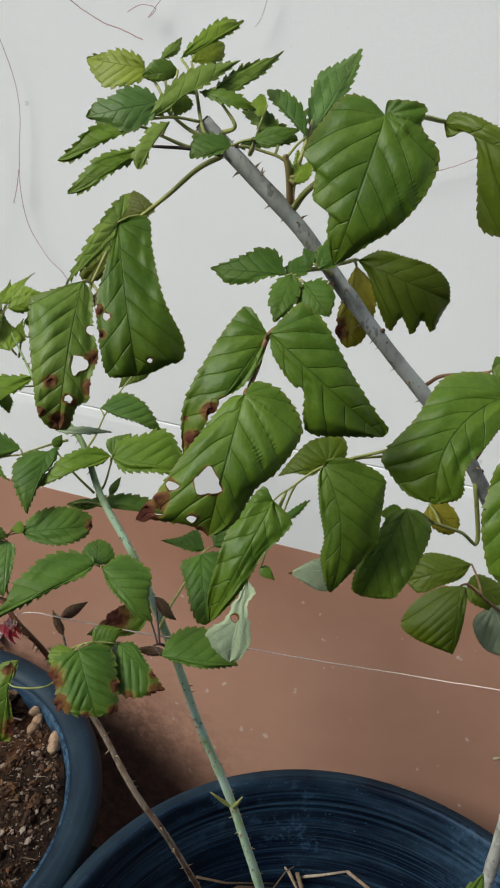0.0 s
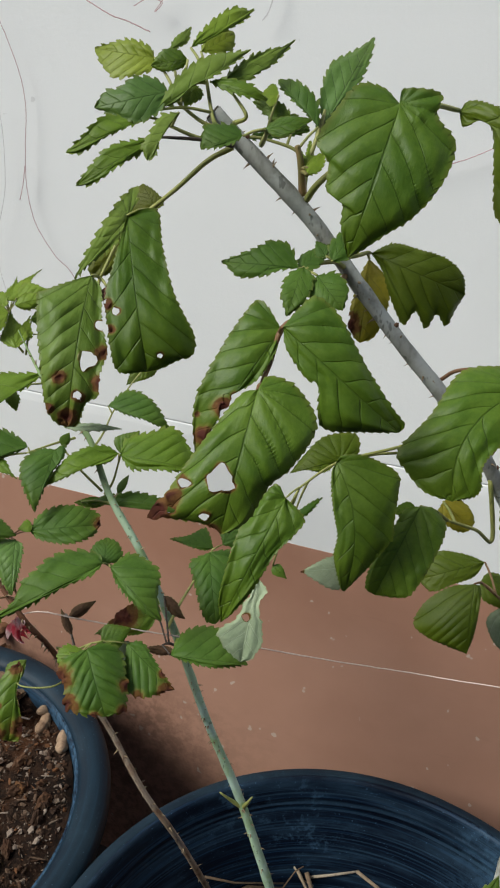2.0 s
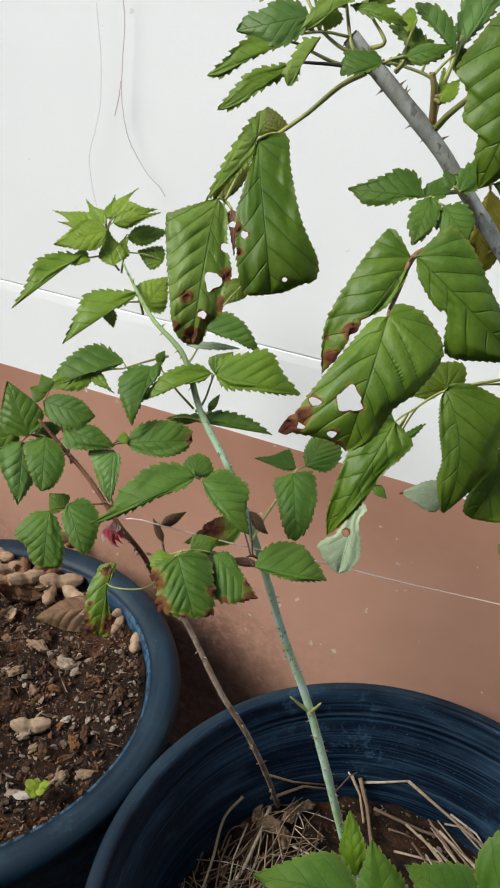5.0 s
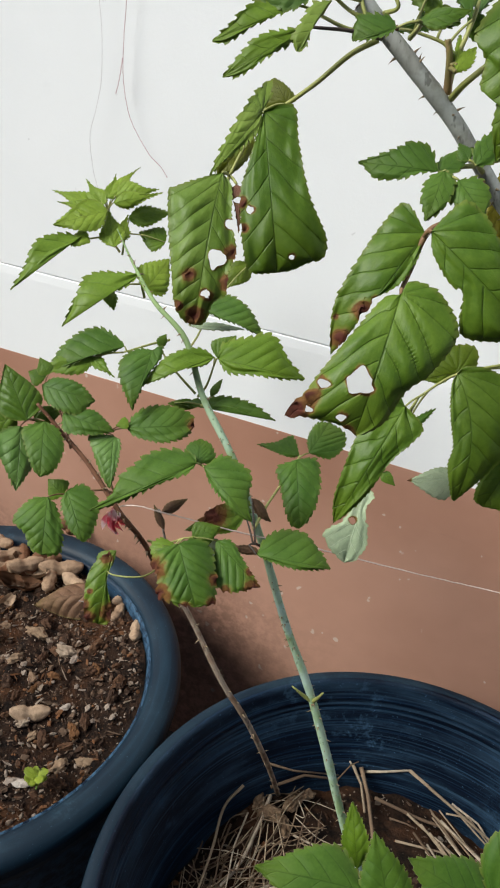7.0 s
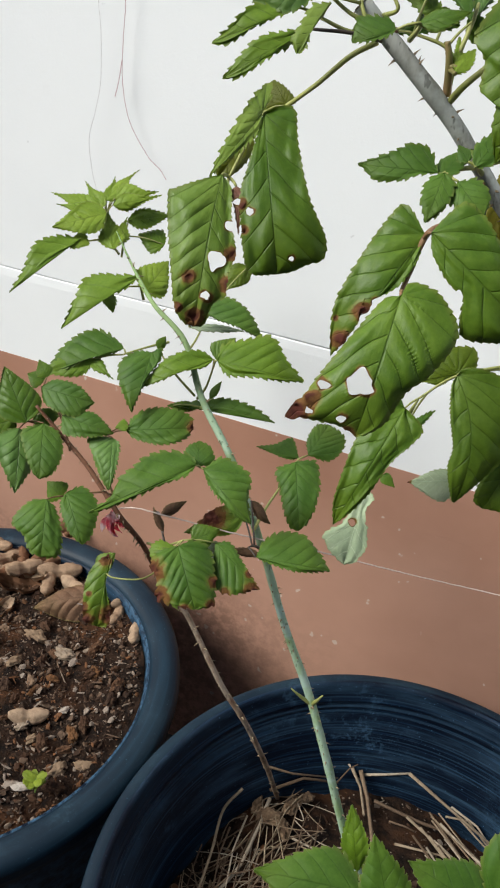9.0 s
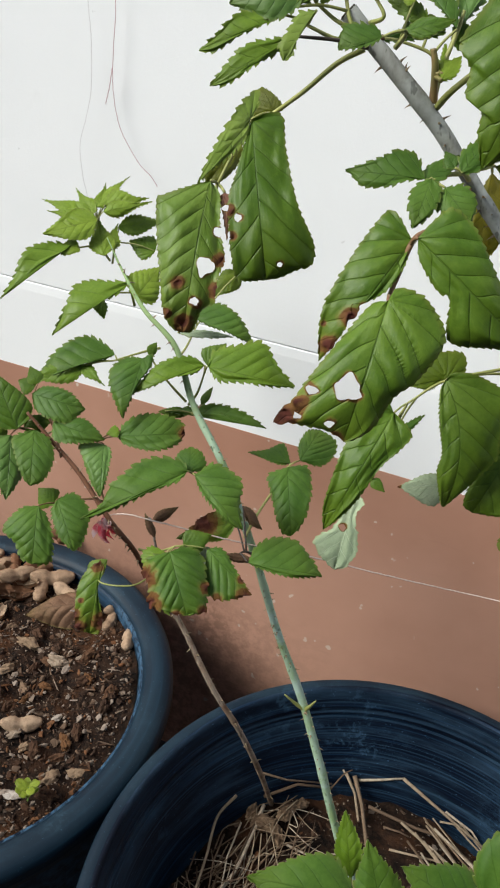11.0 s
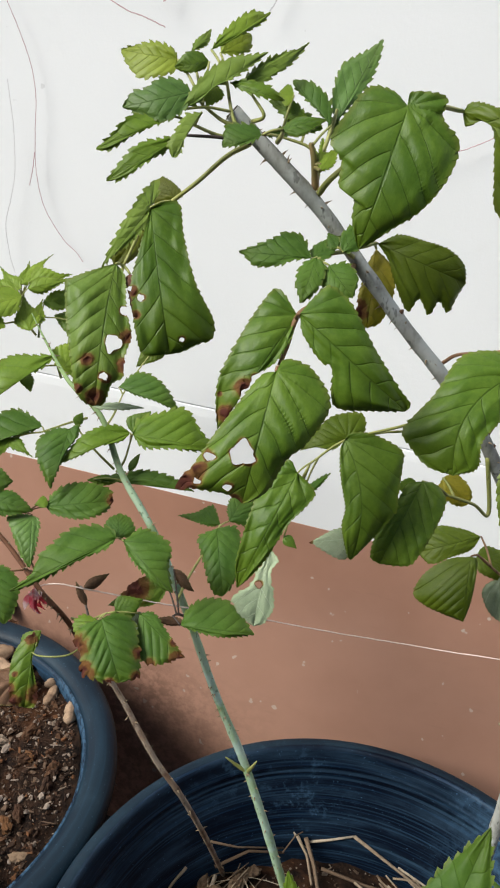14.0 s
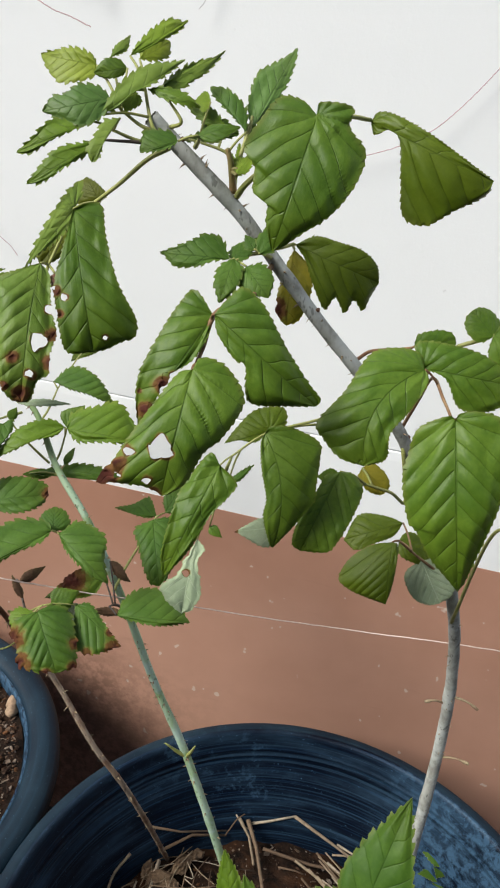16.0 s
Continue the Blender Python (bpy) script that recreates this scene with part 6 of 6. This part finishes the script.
blade(lf, (-0.3456, 0.3673, 0.8313), (-0.3385, 0.3453, 0.7926), (0.50, -0.59, 0.63), [(-7.2, 7.3), (-13.3, 24.6), (-13.0, 42.5)], [(12.8, 2.9), (24.1, 19.2), (14.3, 29.4), (9.0, 40.5)], BRIGHT, crinkle=1.3, cup=0.4)
leaflet(lf, (-0.3407, 0.3800, 0.8264), (-0.3555, 0.3808, 0.8360), (0.31, -0.78, 0.54), 'ovate', 0.0098, 0.0098, GREEN)
lf = leaf(brown_cane, [(-0.3135, 0.4126, 0.8117), (-0.3217, 0.4139, 0.8364), (-0.3284, 0.4241, 0.8639)], [(-0.3184, 0.4192, 0.8676), (-0.3154, 0.4334, 0.8683), (-0.3145, 0.4359, 0.8727)], 0.0007, REDDISH)
blade(lf, (-0.3184, 0.4192, 0.8676), (-0.3090, 0.3972, 0.8337), (0.46, -0.68, 0.57), [(-5.6, 4.5), (-4.9, 18.4), (-2.1, 34.6)], [(18.4, -0.4), (15.2, 12.7), (7.4, 30.8)], BLUISH)
blade(lf, (-0.3154, 0.4334, 0.8683), (-0.2654, 0.4563, 0.8736), (0.42, -0.74, 0.53), [(-11.1, 7.1), (-17.1, 20.9), (-16.2, 39.0), (-9.6, 52.4)], [(7.4, 7.5), (12.5, 29.1), (8.4, 47.3)], BRIGHT, burn=((-0.9, 54.4, 9.1),))
leaflet(lf, (-0.3145, 0.4359, 0.8727), (-0.3230, 0.4301, 0.8693), (0.28, -0.76, 0.59), 'ovate', 0.0050, 0.0050, FRESHER)
lf = leaf(brown_cane, [(-0.3613, 0.4201, 0.8403), (-0.3682, 0.4222, 0.8656), (-0.3844, 0.4218, 0.8925)], [(-0.3833, 0.4177, 0.8951), (-0.3587, 0.4097, 0.8807), (-0.3909, 0.4318, 0.8922), (-0.3895, 0.4341, 0.8947)], 0.0007, REDDISH)
blade(lf, (-0.3833, 0.4177, 0.8951), (-0.3409, 0.4290, 0.8878), (0.53, -0.69, 0.49), [(-8.8, 9.1), (-9.5, 27.6)], [(12.2, 7.8), (15.4, 30.3), (8.3, 38.5)], BRIGHT)
blade(lf, (-0.3587, 0.4097, 0.8807), (-0.3180, 0.4203, 0.8709), (0.50, -0.69, 0.53), [(-5.6, 6.4), (-10.2, 21.6), (-6.5, 32.4)], [(13.0, 5.7), (10.2, 21.6), (5.9, 32.2)], BRIGHT)
leaflet(lf, (-0.3909, 0.4318, 0.8922), (-0.4051, 0.4290, 0.8962), (0.33, -0.46, 0.83), 'ovate', 0.0096, 0.0096, GREEN)
leaflet(lf, (-0.3895, 0.4341, 0.8947), (-0.3999, 0.4382, 0.9065), (0.41, -0.69, 0.60), 'ovate', 0.0069, 0.0069, GREEN)
lf = leaf(brown_cane, [(-0.3893, 0.4252, 0.8545), (-0.3897, 0.4119, 0.8631), (-0.3883, 0.4037, 0.8690)], [(-0.3831, 0.3961, 0.8735), (-0.3722, 0.4037, 0.8724), (-0.3926, 0.3985, 0.8640), (-0.3897, 0.4119, 0.8631), (-0.3972, 0.4010, 0.8702)], 0.0007, REDDISH)
leaflet(lf, (-0.3831, 0.3961, 0.8735), (-0.4120, 0.4103, 0.9102), (0.48, -0.62, 0.62), 'ovate', 0.0174, 0.0174, GREEN, cup=16)
blade(lf, (-0.3722, 0.4037, 0.8724), (-0.3610, 0.3788, 0.8380), (0.53, -0.64, 0.55), [(-11.8, 6.7), (-16.1, 22.1), (-9.5, 38.8)], [(15.8, 6.8), (13.5, 20.0), (6.1, 37.6)], BRIGHT)
leaflet(lf, (-0.3926, 0.3985, 0.8640), (-0.3890, 0.3712, 0.8231), (0.79, -0.47, 0.39), 'ovate', 0.0169, 0.0169, BLUISH, cup=18)
leaflet(lf, (-0.3897, 0.4119, 0.8631), (-0.3685, 0.4281, 0.8742), (0.38, -0.80, 0.46), 'ovate', 0.0079, 0.0079, GREEN)
leaflet(lf, (-0.3972, 0.4010, 0.8702), (-0.4310, 0.3788, 0.8579), (0.45, -0.85, 0.29), 'ovate', 0.0167, 0.0167, GREEN)
lf = leaf(brown_cane, [(-0.2660, 0.4076, 0.7591), (-0.2646, 0.4083, 0.7868), (-0.2734, 0.4123, 0.8157)], [(-0.2688, 0.4087, 0.8171), (-0.2630, 0.4032, 0.8060)], 0.001, DRY_STALK)
leaflet(lf, (-0.2688, 0.4087, 0.8171), (-0.2533, 0.4219, 0.8272), (0.31, -0.78, 0.55), 'lance', 0.0045, 0.0045, DRY, cup=48, curl=60, crinkle=2.2)
leaflet(lf, (-0.2630, 0.4032, 0.8060), (-0.2765, 0.4087, 0.8215), (0.34, -0.76, 0.56), 'lance', 0.0031, 0.0031, DRY, cup=48, curl=60, crinkle=2.2)
young_shoot = stem('stem', [(-0.0050, 0.4300, 0.2500), (0.0000, 0.4000, 0.4500), (0.0160, 0.3500, 0.5800), (0.0400, 0.3080, 0.6600)],
    [0.004, 0.0035, 0.003, 0.002], GREEN_STEM, 0, 'young_shoot')
lf = leaf(young_shoot, [(0.0465, 0.3040, 0.6861), (0.0394, 0.2983, 0.6997), (0.0333, 0.2889, 0.7169)], [(0.0399, 0.2810, 0.7210)], 0.0009, PETIOLE)
leaflet(lf, (0.0399, 0.2810, 0.7210), (0.0581, 0.3268, 0.7972), (-0.17, -0.83, 0.54), 'ovate', 0.0222, 0.0246, BRIGHT, cup=16, fold=8, crinkle=0.5, lean=0.05)
lf = leaf(young_shoot, [(0.0517, 0.3041, 0.6595), (0.0111, 0.2910, 0.6458), (-0.0166, 0.2910, 0.6432), (-0.0368, 0.2922, 0.6382)], [(-0.0389, 0.2956, 0.6442), (-0.0152, 0.2948, 0.6295), (-0.0475, 0.3301, 0.6067)], 0.0009, PETIOLE)
leaflet(lf, (-0.0389, 0.2956, 0.6442), (-0.1137, 0.2718, 0.6529), (0.22, -0.37, 0.90), 'ovate', 0.0249, 0.0249, BRIGHT, cup=16, crinkle=0.5, lean=0.05)
leaflet(lf, (-0.0152, 0.2948, 0.6295), (-0.0419, 0.3189, 0.6791), (0.29, -0.79, 0.54), 'ovate', 0.0193, 0.0193, BRIGHT, cup=16, crinkle=0.5, lean=0.05)
leaflet(lf, (-0.0475, 0.3301, 0.6067), (-0.0658, 0.3526, 0.6492), (0.15, -0.85, 0.51), 'lance', 0.0106, 0.0106, FRESHER, lean=0.05)
lf = leaf(young_shoot, [(0.0570, 0.3010, 0.6705), (0.0484, 0.2966, 0.6783), (0.0433, 0.2938, 0.6863)], [(0.0421, 0.3070, 0.6692)], 0.0009, PETIOLE)
leaflet(lf, (0.0421, 0.3070, 0.6692), (-0.0160, 0.3017, 0.6946), (0.39, -0.47, 0.79), 'ovate', 0.0228, 0.0228, BRIGHT, cup=16, crinkle=0.5, lean=0.05)
thread('string', [(-0.3080, 0.4040, 0.8109), (-0.2900, 0.4050, 0.8183), (-0.2618, 0.4100, 0.8172), (-0.2209, 0.4300, 0.8043), (-0.1818, 0.4600, 0.7845), (-0.1584, 0.4800, 0.7723), (-0.0950, 0.5300, 0.7369), (-0.0021, 0.6000, 0.6902), (0.1374, 0.6000, 0.7091), (0.3087, 0.6800, 0.6514)], 0.00058, STRING, 'thin white string stretched taut from the tied cane', 'string')
thread('thread', [(-0.5470, 0.7570, 1.2464), (-0.5292, 0.7570, 1.2094), (-0.5165, 0.7570, 1.1763), (-0.5123, 0.7570, 1.1443), (-0.5166, 0.7570, 1.0989), (-0.5172, 0.7570, 1.0636), (-0.5090, 0.7570, 1.0280), (-0.4870, 0.7570, 0.9963), (-0.4710, 0.7570, 0.9838), (-0.4628, 0.7570, 0.9740)], 0.0004, THREAD_PINK, 'thin pinkish thread hanging down against the white wall', 'thread')
thread('thread', [(-0.5182, 0.7570, 1.0872), (-0.5218, 0.7570, 1.0691), (-0.5275, 0.7570, 1.0516)], 0.00045, THREAD_PINK, 'short frayed end of a thin pinkish thread', 'thread')
thread('thread', [(-0.5462, 0.7570, 1.1581), (-0.5445, 0.7570, 1.1357), (-0.5429, 0.7570, 1.1074), (-0.5454, 0.7570, 1.0636), (-0.5532, 0.7570, 1.0340), (-0.5630, 0.7570, 1.0028), (-0.5608, 0.7570, 0.9690), (-0.5556, 0.7570, 0.9474)], 0.0003, THREAD_GREY, 'very fine grey thread hanging against the white wall', 'thread')
thread('thread', [(-0.6130, 0.7650, 1.4360), (-0.4035, 0.6000, 1.2849), (-0.3071, 0.5000, 1.2457), (-0.2932, 0.5000, 1.2353), (-0.2732, 0.5000, 1.2257), (-0.2592, 0.5000, 1.2220), (-0.2446, 0.5000, 1.2170)], 0.0004, THREAD_PINK, 'loose pink thread dangling above the plant', 'thread')
thread('thread', [(-0.3864, 0.7570, 1.2436), (-0.3716, 0.7570, 1.2499), (-0.3570, 0.7570, 1.2472), (-0.3645, 0.7570, 1.2399), (-0.3484, 0.7570, 1.2591)], 0.0004, THREAD_PINK, 'tangled pink thread loop on the wall', 'thread')
thread('thread', [(-0.2442, 0.7570, 1.2675), (-0.2486, 0.7570, 1.2564), (-0.2521, 0.7570, 1.2451), (-0.2579, 0.7570, 1.2367)], 0.0005, THREAD_GREY, 'short dark thread hanging on the wall', 'thread')
thread('thread', [(0.0284, 0.7570, 1.2228), (0.0177, 0.7570, 1.2061), (-0.0016, 0.7570, 1.1810), (-0.0249, 0.7570, 1.1568), (-0.0534, 0.7570, 1.1396), (-0.0864, 0.7570, 1.1266), (-0.1293, 0.7570, 1.1141)], 0.00045, THREAD_PINK, 'mauve thread sagging across the white wall', 'thread')
RIBBON_AT = Vector((-0.3058, 0.4030, 0.8095))
NICK_AT = Vector((-0.4451, 0.7655, 1.1691))
straw([(-0.1983, 0.5507, 0.3540), (-0.1686, 0.5747, 0.3260), (-0.1165, 0.6063, 0.3100)], 0.0016)
straw([(-0.0912, 0.6201, 0.3160), (-0.0645, 0.6278, 0.3240), (-0.0346, 0.6359, 0.3360)], 0.0020)
straw([(-0.0346, 0.6359, 0.3360), (0.0180, 0.6312, 0.3120), (0.0776, 0.6056, 0.3120)], 0.0022)
straw([(-0.0653, 0.6013, 0.3040), (-0.0090, 0.5994, 0.3040), (0.0336, 0.5997, 0.3040), (0.0873, 0.5757, 0.3040)], 0.0023)
straw([(-0.2147, 0.5226, 0.3340), (-0.2271, 0.4958, 0.3180), (-0.2173, 0.4458, 0.3180), (-0.2101, 0.3951, 0.3180)], 0.0020)
straw([(-0.1844, 0.5427, 0.3060), (-0.1823, 0.4943, 0.3060), (-0.1833, 0.4480, 0.3060), (-0.1937, 0.4100, 0.3060)], 0.0026)
straw([(-0.1886, 0.5522, 0.3080), (-0.1549, 0.5821, 0.3160), (-0.1149, 0.6043, 0.3040)], 0.0024)
straw([(-0.0924, 0.6192, 0.3260), (-0.0739, 0.5990, 0.3060), (-0.0482, 0.5384, 0.3060)], 0.0030)
straw([(-0.1032, 0.6152, 0.3300), (-0.0865, 0.6102, 0.3060), (-0.0709, 0.5750, 0.3060)], 0.0022)
straw([(-0.0409, 0.5846, 0.3020), (-0.0198, 0.5870, 0.3020), (-0.0088, 0.5861, 0.3020)], 0.0014)
straw([(0.0250, 0.6322, 0.3120), (0.0602, 0.6235, 0.3080), (0.0886, 0.5943, 0.3080)], 0.0016)
straw([(0.0302, 0.6305, 0.3060), (0.0586, 0.6119, 0.3060), (0.0833, 0.5967, 0.3060)], 0.0014)
straw([(0.0214, 0.6174, 0.3100), (0.0483, 0.6244, 0.3100), (0.0791, 0.5998, 0.3100)], 0.0014)
straw([(-0.1403, 0.5101, 0.3020), (-0.1108, 0.5094, 0.3020), (-0.0631, 0.5380, 0.3020)], 0.0014)
straw([(-0.0267, 0.5595, 0.3020), (0.0265, 0.5707, 0.3020), (0.0835, 0.5546, 0.3020)], 0.0016)
straw([(-0.2120, 0.4846, 0.3100), (-0.2089, 0.4475, 0.3100), (-0.1975, 0.4100, 0.3100)], 0.0012)
straw([(-0.1993, 0.5058, 0.3120), (-0.1967, 0.4600, 0.3120), (-0.1841, 0.4114, 0.3120)], 0.0012)
straw([(-0.1845, 0.5160, 0.3080), (-0.1856, 0.4605, 0.3080), (-0.1779, 0.4209, 0.3080)], 0.0012)
straw([(-0.1575, 0.5148, 0.3060), (-0.1681, 0.4705, 0.3060), (-0.1638, 0.4291, 0.3060)], 0.0012)
straw([(-0.2328, 0.4506, 0.3100), (-0.2293, 0.4226, 0.3100), (-0.2242, 0.3926, 0.3100)], 0.0010)
straw([(-0.1075, 0.6160, 0.3320), (-0.0957, 0.6172, 0.3120), (-0.0815, 0.6155, 0.3120)], 0.0012)
straw([(-0.1153, 0.5967, 0.3140), (-0.1049, 0.6134, 0.3300), (-0.0969, 0.6199, 0.3340)], 0.0010)
seedling((-0.4020, 0.3700, 0.4050), 0.032, 13, 0.015, 'tiny bright green seedling sprouting in the soil', 2, LIME)
seedling((0.1518, 0.6060, 0.3000), 0.080, 8, 0.030, 'small green weed seedling growing beside the old cane', 5, BRIGHT)
chip(-0.177, 0.524, 0.300, 0.017, 20, 14, 0.7, 'brown woody root stub half buried in soil', ROOT)
chip(-0.157, 0.552, 0.300, 0.014, 70, 13, 0.7, 'brown woody root stub half buried in soil', ROOT)
chip(-0.154, 0.517, 0.300, 0.012, 120, 5, 0.7, 'brown woody root stub half buried in soil', ROOT)
chip(-0.144, 0.568, 0.300, 0.01, 40, 5, 0.7, 'brown woody root stub half buried in soil', ROOT)
chip(-0.195, 0.532, 0.300, 0.011, 80, 6, 0.7, 'brown woody root stub half buried in soil', ROOT)
peanut(-0.677, 0.684, 150, 0, 1.32)
peanut(-0.664, 0.647, 60, 1, 1.32)
peanut(-0.644, 0.661, 130, 0, 1.20)
peanut(-0.618, 0.675, 125, 1, 1.38)
peanut(-0.592, 0.716, 95, 2, 1.44)
peanut(-0.578, 0.661, 35, 0, 1.62)
peanut(-0.614, 0.614, 20, 2, 1.62)
peanut(-0.648, 0.620, 80, 0, 1.32)
peanut(-0.646, 0.695, 160, 0, 1.20)
peanut(-0.624, 0.707, 60, 1, 1.20)
peanut(-0.465, 0.635, 100, 1, 1.08)
peanut(-0.474, 0.662, 70, 0, 1.08)
peanut(-0.424, 0.616, 115, 0, 1.20)
peanut(-0.606, 0.566, 90, 2, 1.44)
peanut(-0.613, 0.642, 60, 1, 1.20)
peanut(-0.705, 0.684, 10, 0, 1.32)
peanut(-0.699, 0.636, 30, 1, 1.32)
peanut(-0.666, 0.586, 110, 0, 1.32)
peanut(-0.534, 0.658, 40, 2, 1.20)
peanut(-0.603, 0.634, 176, 2, 1.23, 4, 0.014)
peanut(-0.625, 0.703, 13, 0, 1.04, 1, 0.007)
peanut(-0.627, 0.645, 3, 2, 1.08, -7, 0.015)
peanut(-0.634, 0.712, 18, 0, 1.22, 0, 0.006)
peanut(-0.621, 0.753, 55, 0, 1.31, -7, 0.016)
peanut(-0.619, 0.634, 52, 0, 1.33, 11, 0.016)
peanut(-0.607, 0.710, 92, 1, 1.06, -13, 0.005)
peanut(-0.658, 0.623, 0, 2, 1.24, -5, 0.008)
peanut(-0.601, 0.681, 80, 0, 1.17, 12, 0.005)
peanut(-0.620, 0.752, 91, 1, 1.01, 15, 0.008)
peanut(-0.670, 0.709, 11, 2, 1.06, 23, 0.006)
peanut(-0.574, 0.628, 118, 1, 1.18, 20, 0.007)
peanut(-0.637, 0.637, 94, 1, 1.01, 23, 0.005)
peanut(-0.652, 0.625, 37, 1, 1.10, 12, 0.005)
peanut(-0.631, 0.686, 20, 2, 1.05, 11, 0.016)
peanut(-0.726, 0.671, 153, 2, 1.32, -19, 0.013)
peanut(-0.682, 0.663, 166, 1, 1.05, 24, 0.012)
peanut(-0.615, 0.696, 53, 0, 1.34, 5, 0.006)
peanut(-0.597, 0.697, 43, 1, 1.13, -17, 0.009)
peanut(-0.653, 0.580, 158, 0, 1.34, 0, 0.010)
peanut(-0.612, 0.672, 74, 1, 1.14, -13, 0.009)
peanut(-0.545, 0.649, 160, 1, 1.30, -12, 0.010)
peanut(-0.465, 0.443, 35, 0, 1.40)
CURLED_AT = Vector((-0.5250, 0.6120, 0.4240))

nick(NICK_AT)
for x, y, size, turn, seed in ((-0.485, 0.545, 0.014, 10, 2), (-0.411, 0.453, 0.012, 100, 3), (-0.397, 0.406, 0.013, 75, 4), (-0.538, 0.550, 0.015, 10, 5), (-0.528, 0.497, 0.010, 60, 6), (-0.496, 0.489, 0.009, 140, 7), (-0.376, 0.425, 0.011, 30, 8)):
    chip(x, y, small_soil(x - SMALL.x, y - SMALL.y) + size * 0.15, size, turn, seed)
for k in range(26):
    # small pale clods
    a, r = random.random() * 6.28, 0.20 * math.sqrt(random.random())
    x, y, size = SMALL.x + r * math.cos(a), SMALL.y + r * math.sin(a), random.uniform(0.004, 0.008)
    chip(x, y, small_soil(x - SMALL.x, y - SMALL.y) + size * 0.15, size, random.randrange(180), k + 20, 0.6, "small pale clod of dry compost on the soil")
for k in range(90):
    # dark crumbly lumps of compost
    a, r = random.random() * 6.28, 0.215 * math.sqrt(random.random())
    x, y, size = SMALL.x + r * math.cos(a), SMALL.y + r * math.sin(a), random.uniform(0.005, 0.012)
    chip(x, y, small_soil(x - SMALL.x, y - SMALL.y) + size * 0.1, size, random.randrange(180), k + 60, 0.7, "dark crumbly lump of compost on the soil", CLOD)
for k in range(16):
    # papery pale shreds
    a, r = random.random() * 6.28, 0.19 * math.sqrt(random.random())
    x, y, size = SMALL.x + r * math.cos(a), SMALL.y + r * math.sin(a), random.uniform(0.006, 0.011)
    chip(x, y, small_soil(x - SMALL.x, y - SMALL.y) + 0.004, size, random.randrange(180), k + 160, 0.28, "pale papery husk shred lying on the soil", PULP)
for k in range(26):
    # a loose sheaf along the far side of the large pot
    x, y, d = random.uniform(0.02, 0.11), random.uniform(0.53, 0.60), random.gauss(-0.62, 0.22)
    n = random.uniform(0.025, 0.06)
    straw([(x + n * math.cos(d) * e, y + n * math.sin(d) * e, 0.306 + 0.010 * random.random()) for e in (-1, 0.1, 1)], random.uniform(0.0007, 0.0018))
ribbon(RIBBON_AT)
# fine chaff and grass lying every way over the soil of the large pot, thickest on its near side
bm = bmesh.new()
for k in range(620):
    near = k > 200
    a, r = random.uniform(2.3, 4.9) if near else random.uniform(2.2, 6.4), 0.232 * math.sqrt(random.uniform(0.12 if near else 0.0, 1.0))
    x, y = r * math.cos(a), r * math.sin(a)
    d, n = random.gauss(1.2, 0.75) if near else random.uniform(0, 3.14), random.uniform(0.012, 0.05)
    bend = random.gauss(0, 0.006)
    ends = [(x - n * math.cos(d), y - n * math.sin(d)), (x + bend, y - bend), (x + n * math.cos(d), y + n * math.sin(d))]
    if max(math.hypot(*e) for e in ends) < 0.243:
        lift = 0.003 + (0.030 if near else 0.010) * random.random()
        tube(bm, glide([(BIG.x + e[0], BIG.y + e[1], big_soil(*e) + lift + 0.006 * random.random()) for e in ends], 7), lambda t: random.uniform(0.0004, 0.0009), 4)
tagged(new("dry_grass", mesh_of(bm, "dry_grass", CHAFF)), "tangled dry grass and chaff heaped on the soil", "dry grass", kind="stuff")
for k in range(130):
    # thicker straw, heaped against the pot's near side
    a, r = random.uniform(2.7, 5.0), 0.20 * math.sqrt(random.uniform(0.1, 1.0))
    x, y = r * math.cos(a), r * math.sin(a)
    d, n = random.gauss(1.2, 0.6), random.uniform(0.03, 0.075)
    ends = [(x - n * math.cos(d), y - n * math.sin(d)), (x + 0.004, y), (x + n * math.cos(d), y + n * math.sin(d))]
    if max(math.hypot(*e) for e in ends) < 0.240:
        straw([(BIG.x + e[0], BIG.y + e[1], big_soil(*e) + 0.008 + 0.02 * random.random()) for e in ends], random.uniform(0.0012, 0.0022))
# a dead leaf curled up among the shells
dead = thing("dead_leaf", CURLED_AT, "curled brown dead leaf lying on the soil", "dead leaf")
twig = leaf(dead, [CURLED_AT + Vector((0.05, 0.01, 0.0)), CURLED_AT + Vector((0.03, 0.0, 0.008)), CURLED_AT], [CURLED_AT], 0.0009, DRY_STALK)
leaflet(twig, CURLED_AT + Vector((0.03, 0.018, 0.010)), CURLED_AT + Vector((-0.048, -0.026, -0.006)), (0.1, -0.6, 1), "ovate", 0.030, 0.024, WITHERED_BROWN, cup=42, curl=30, crinkle=2.2)
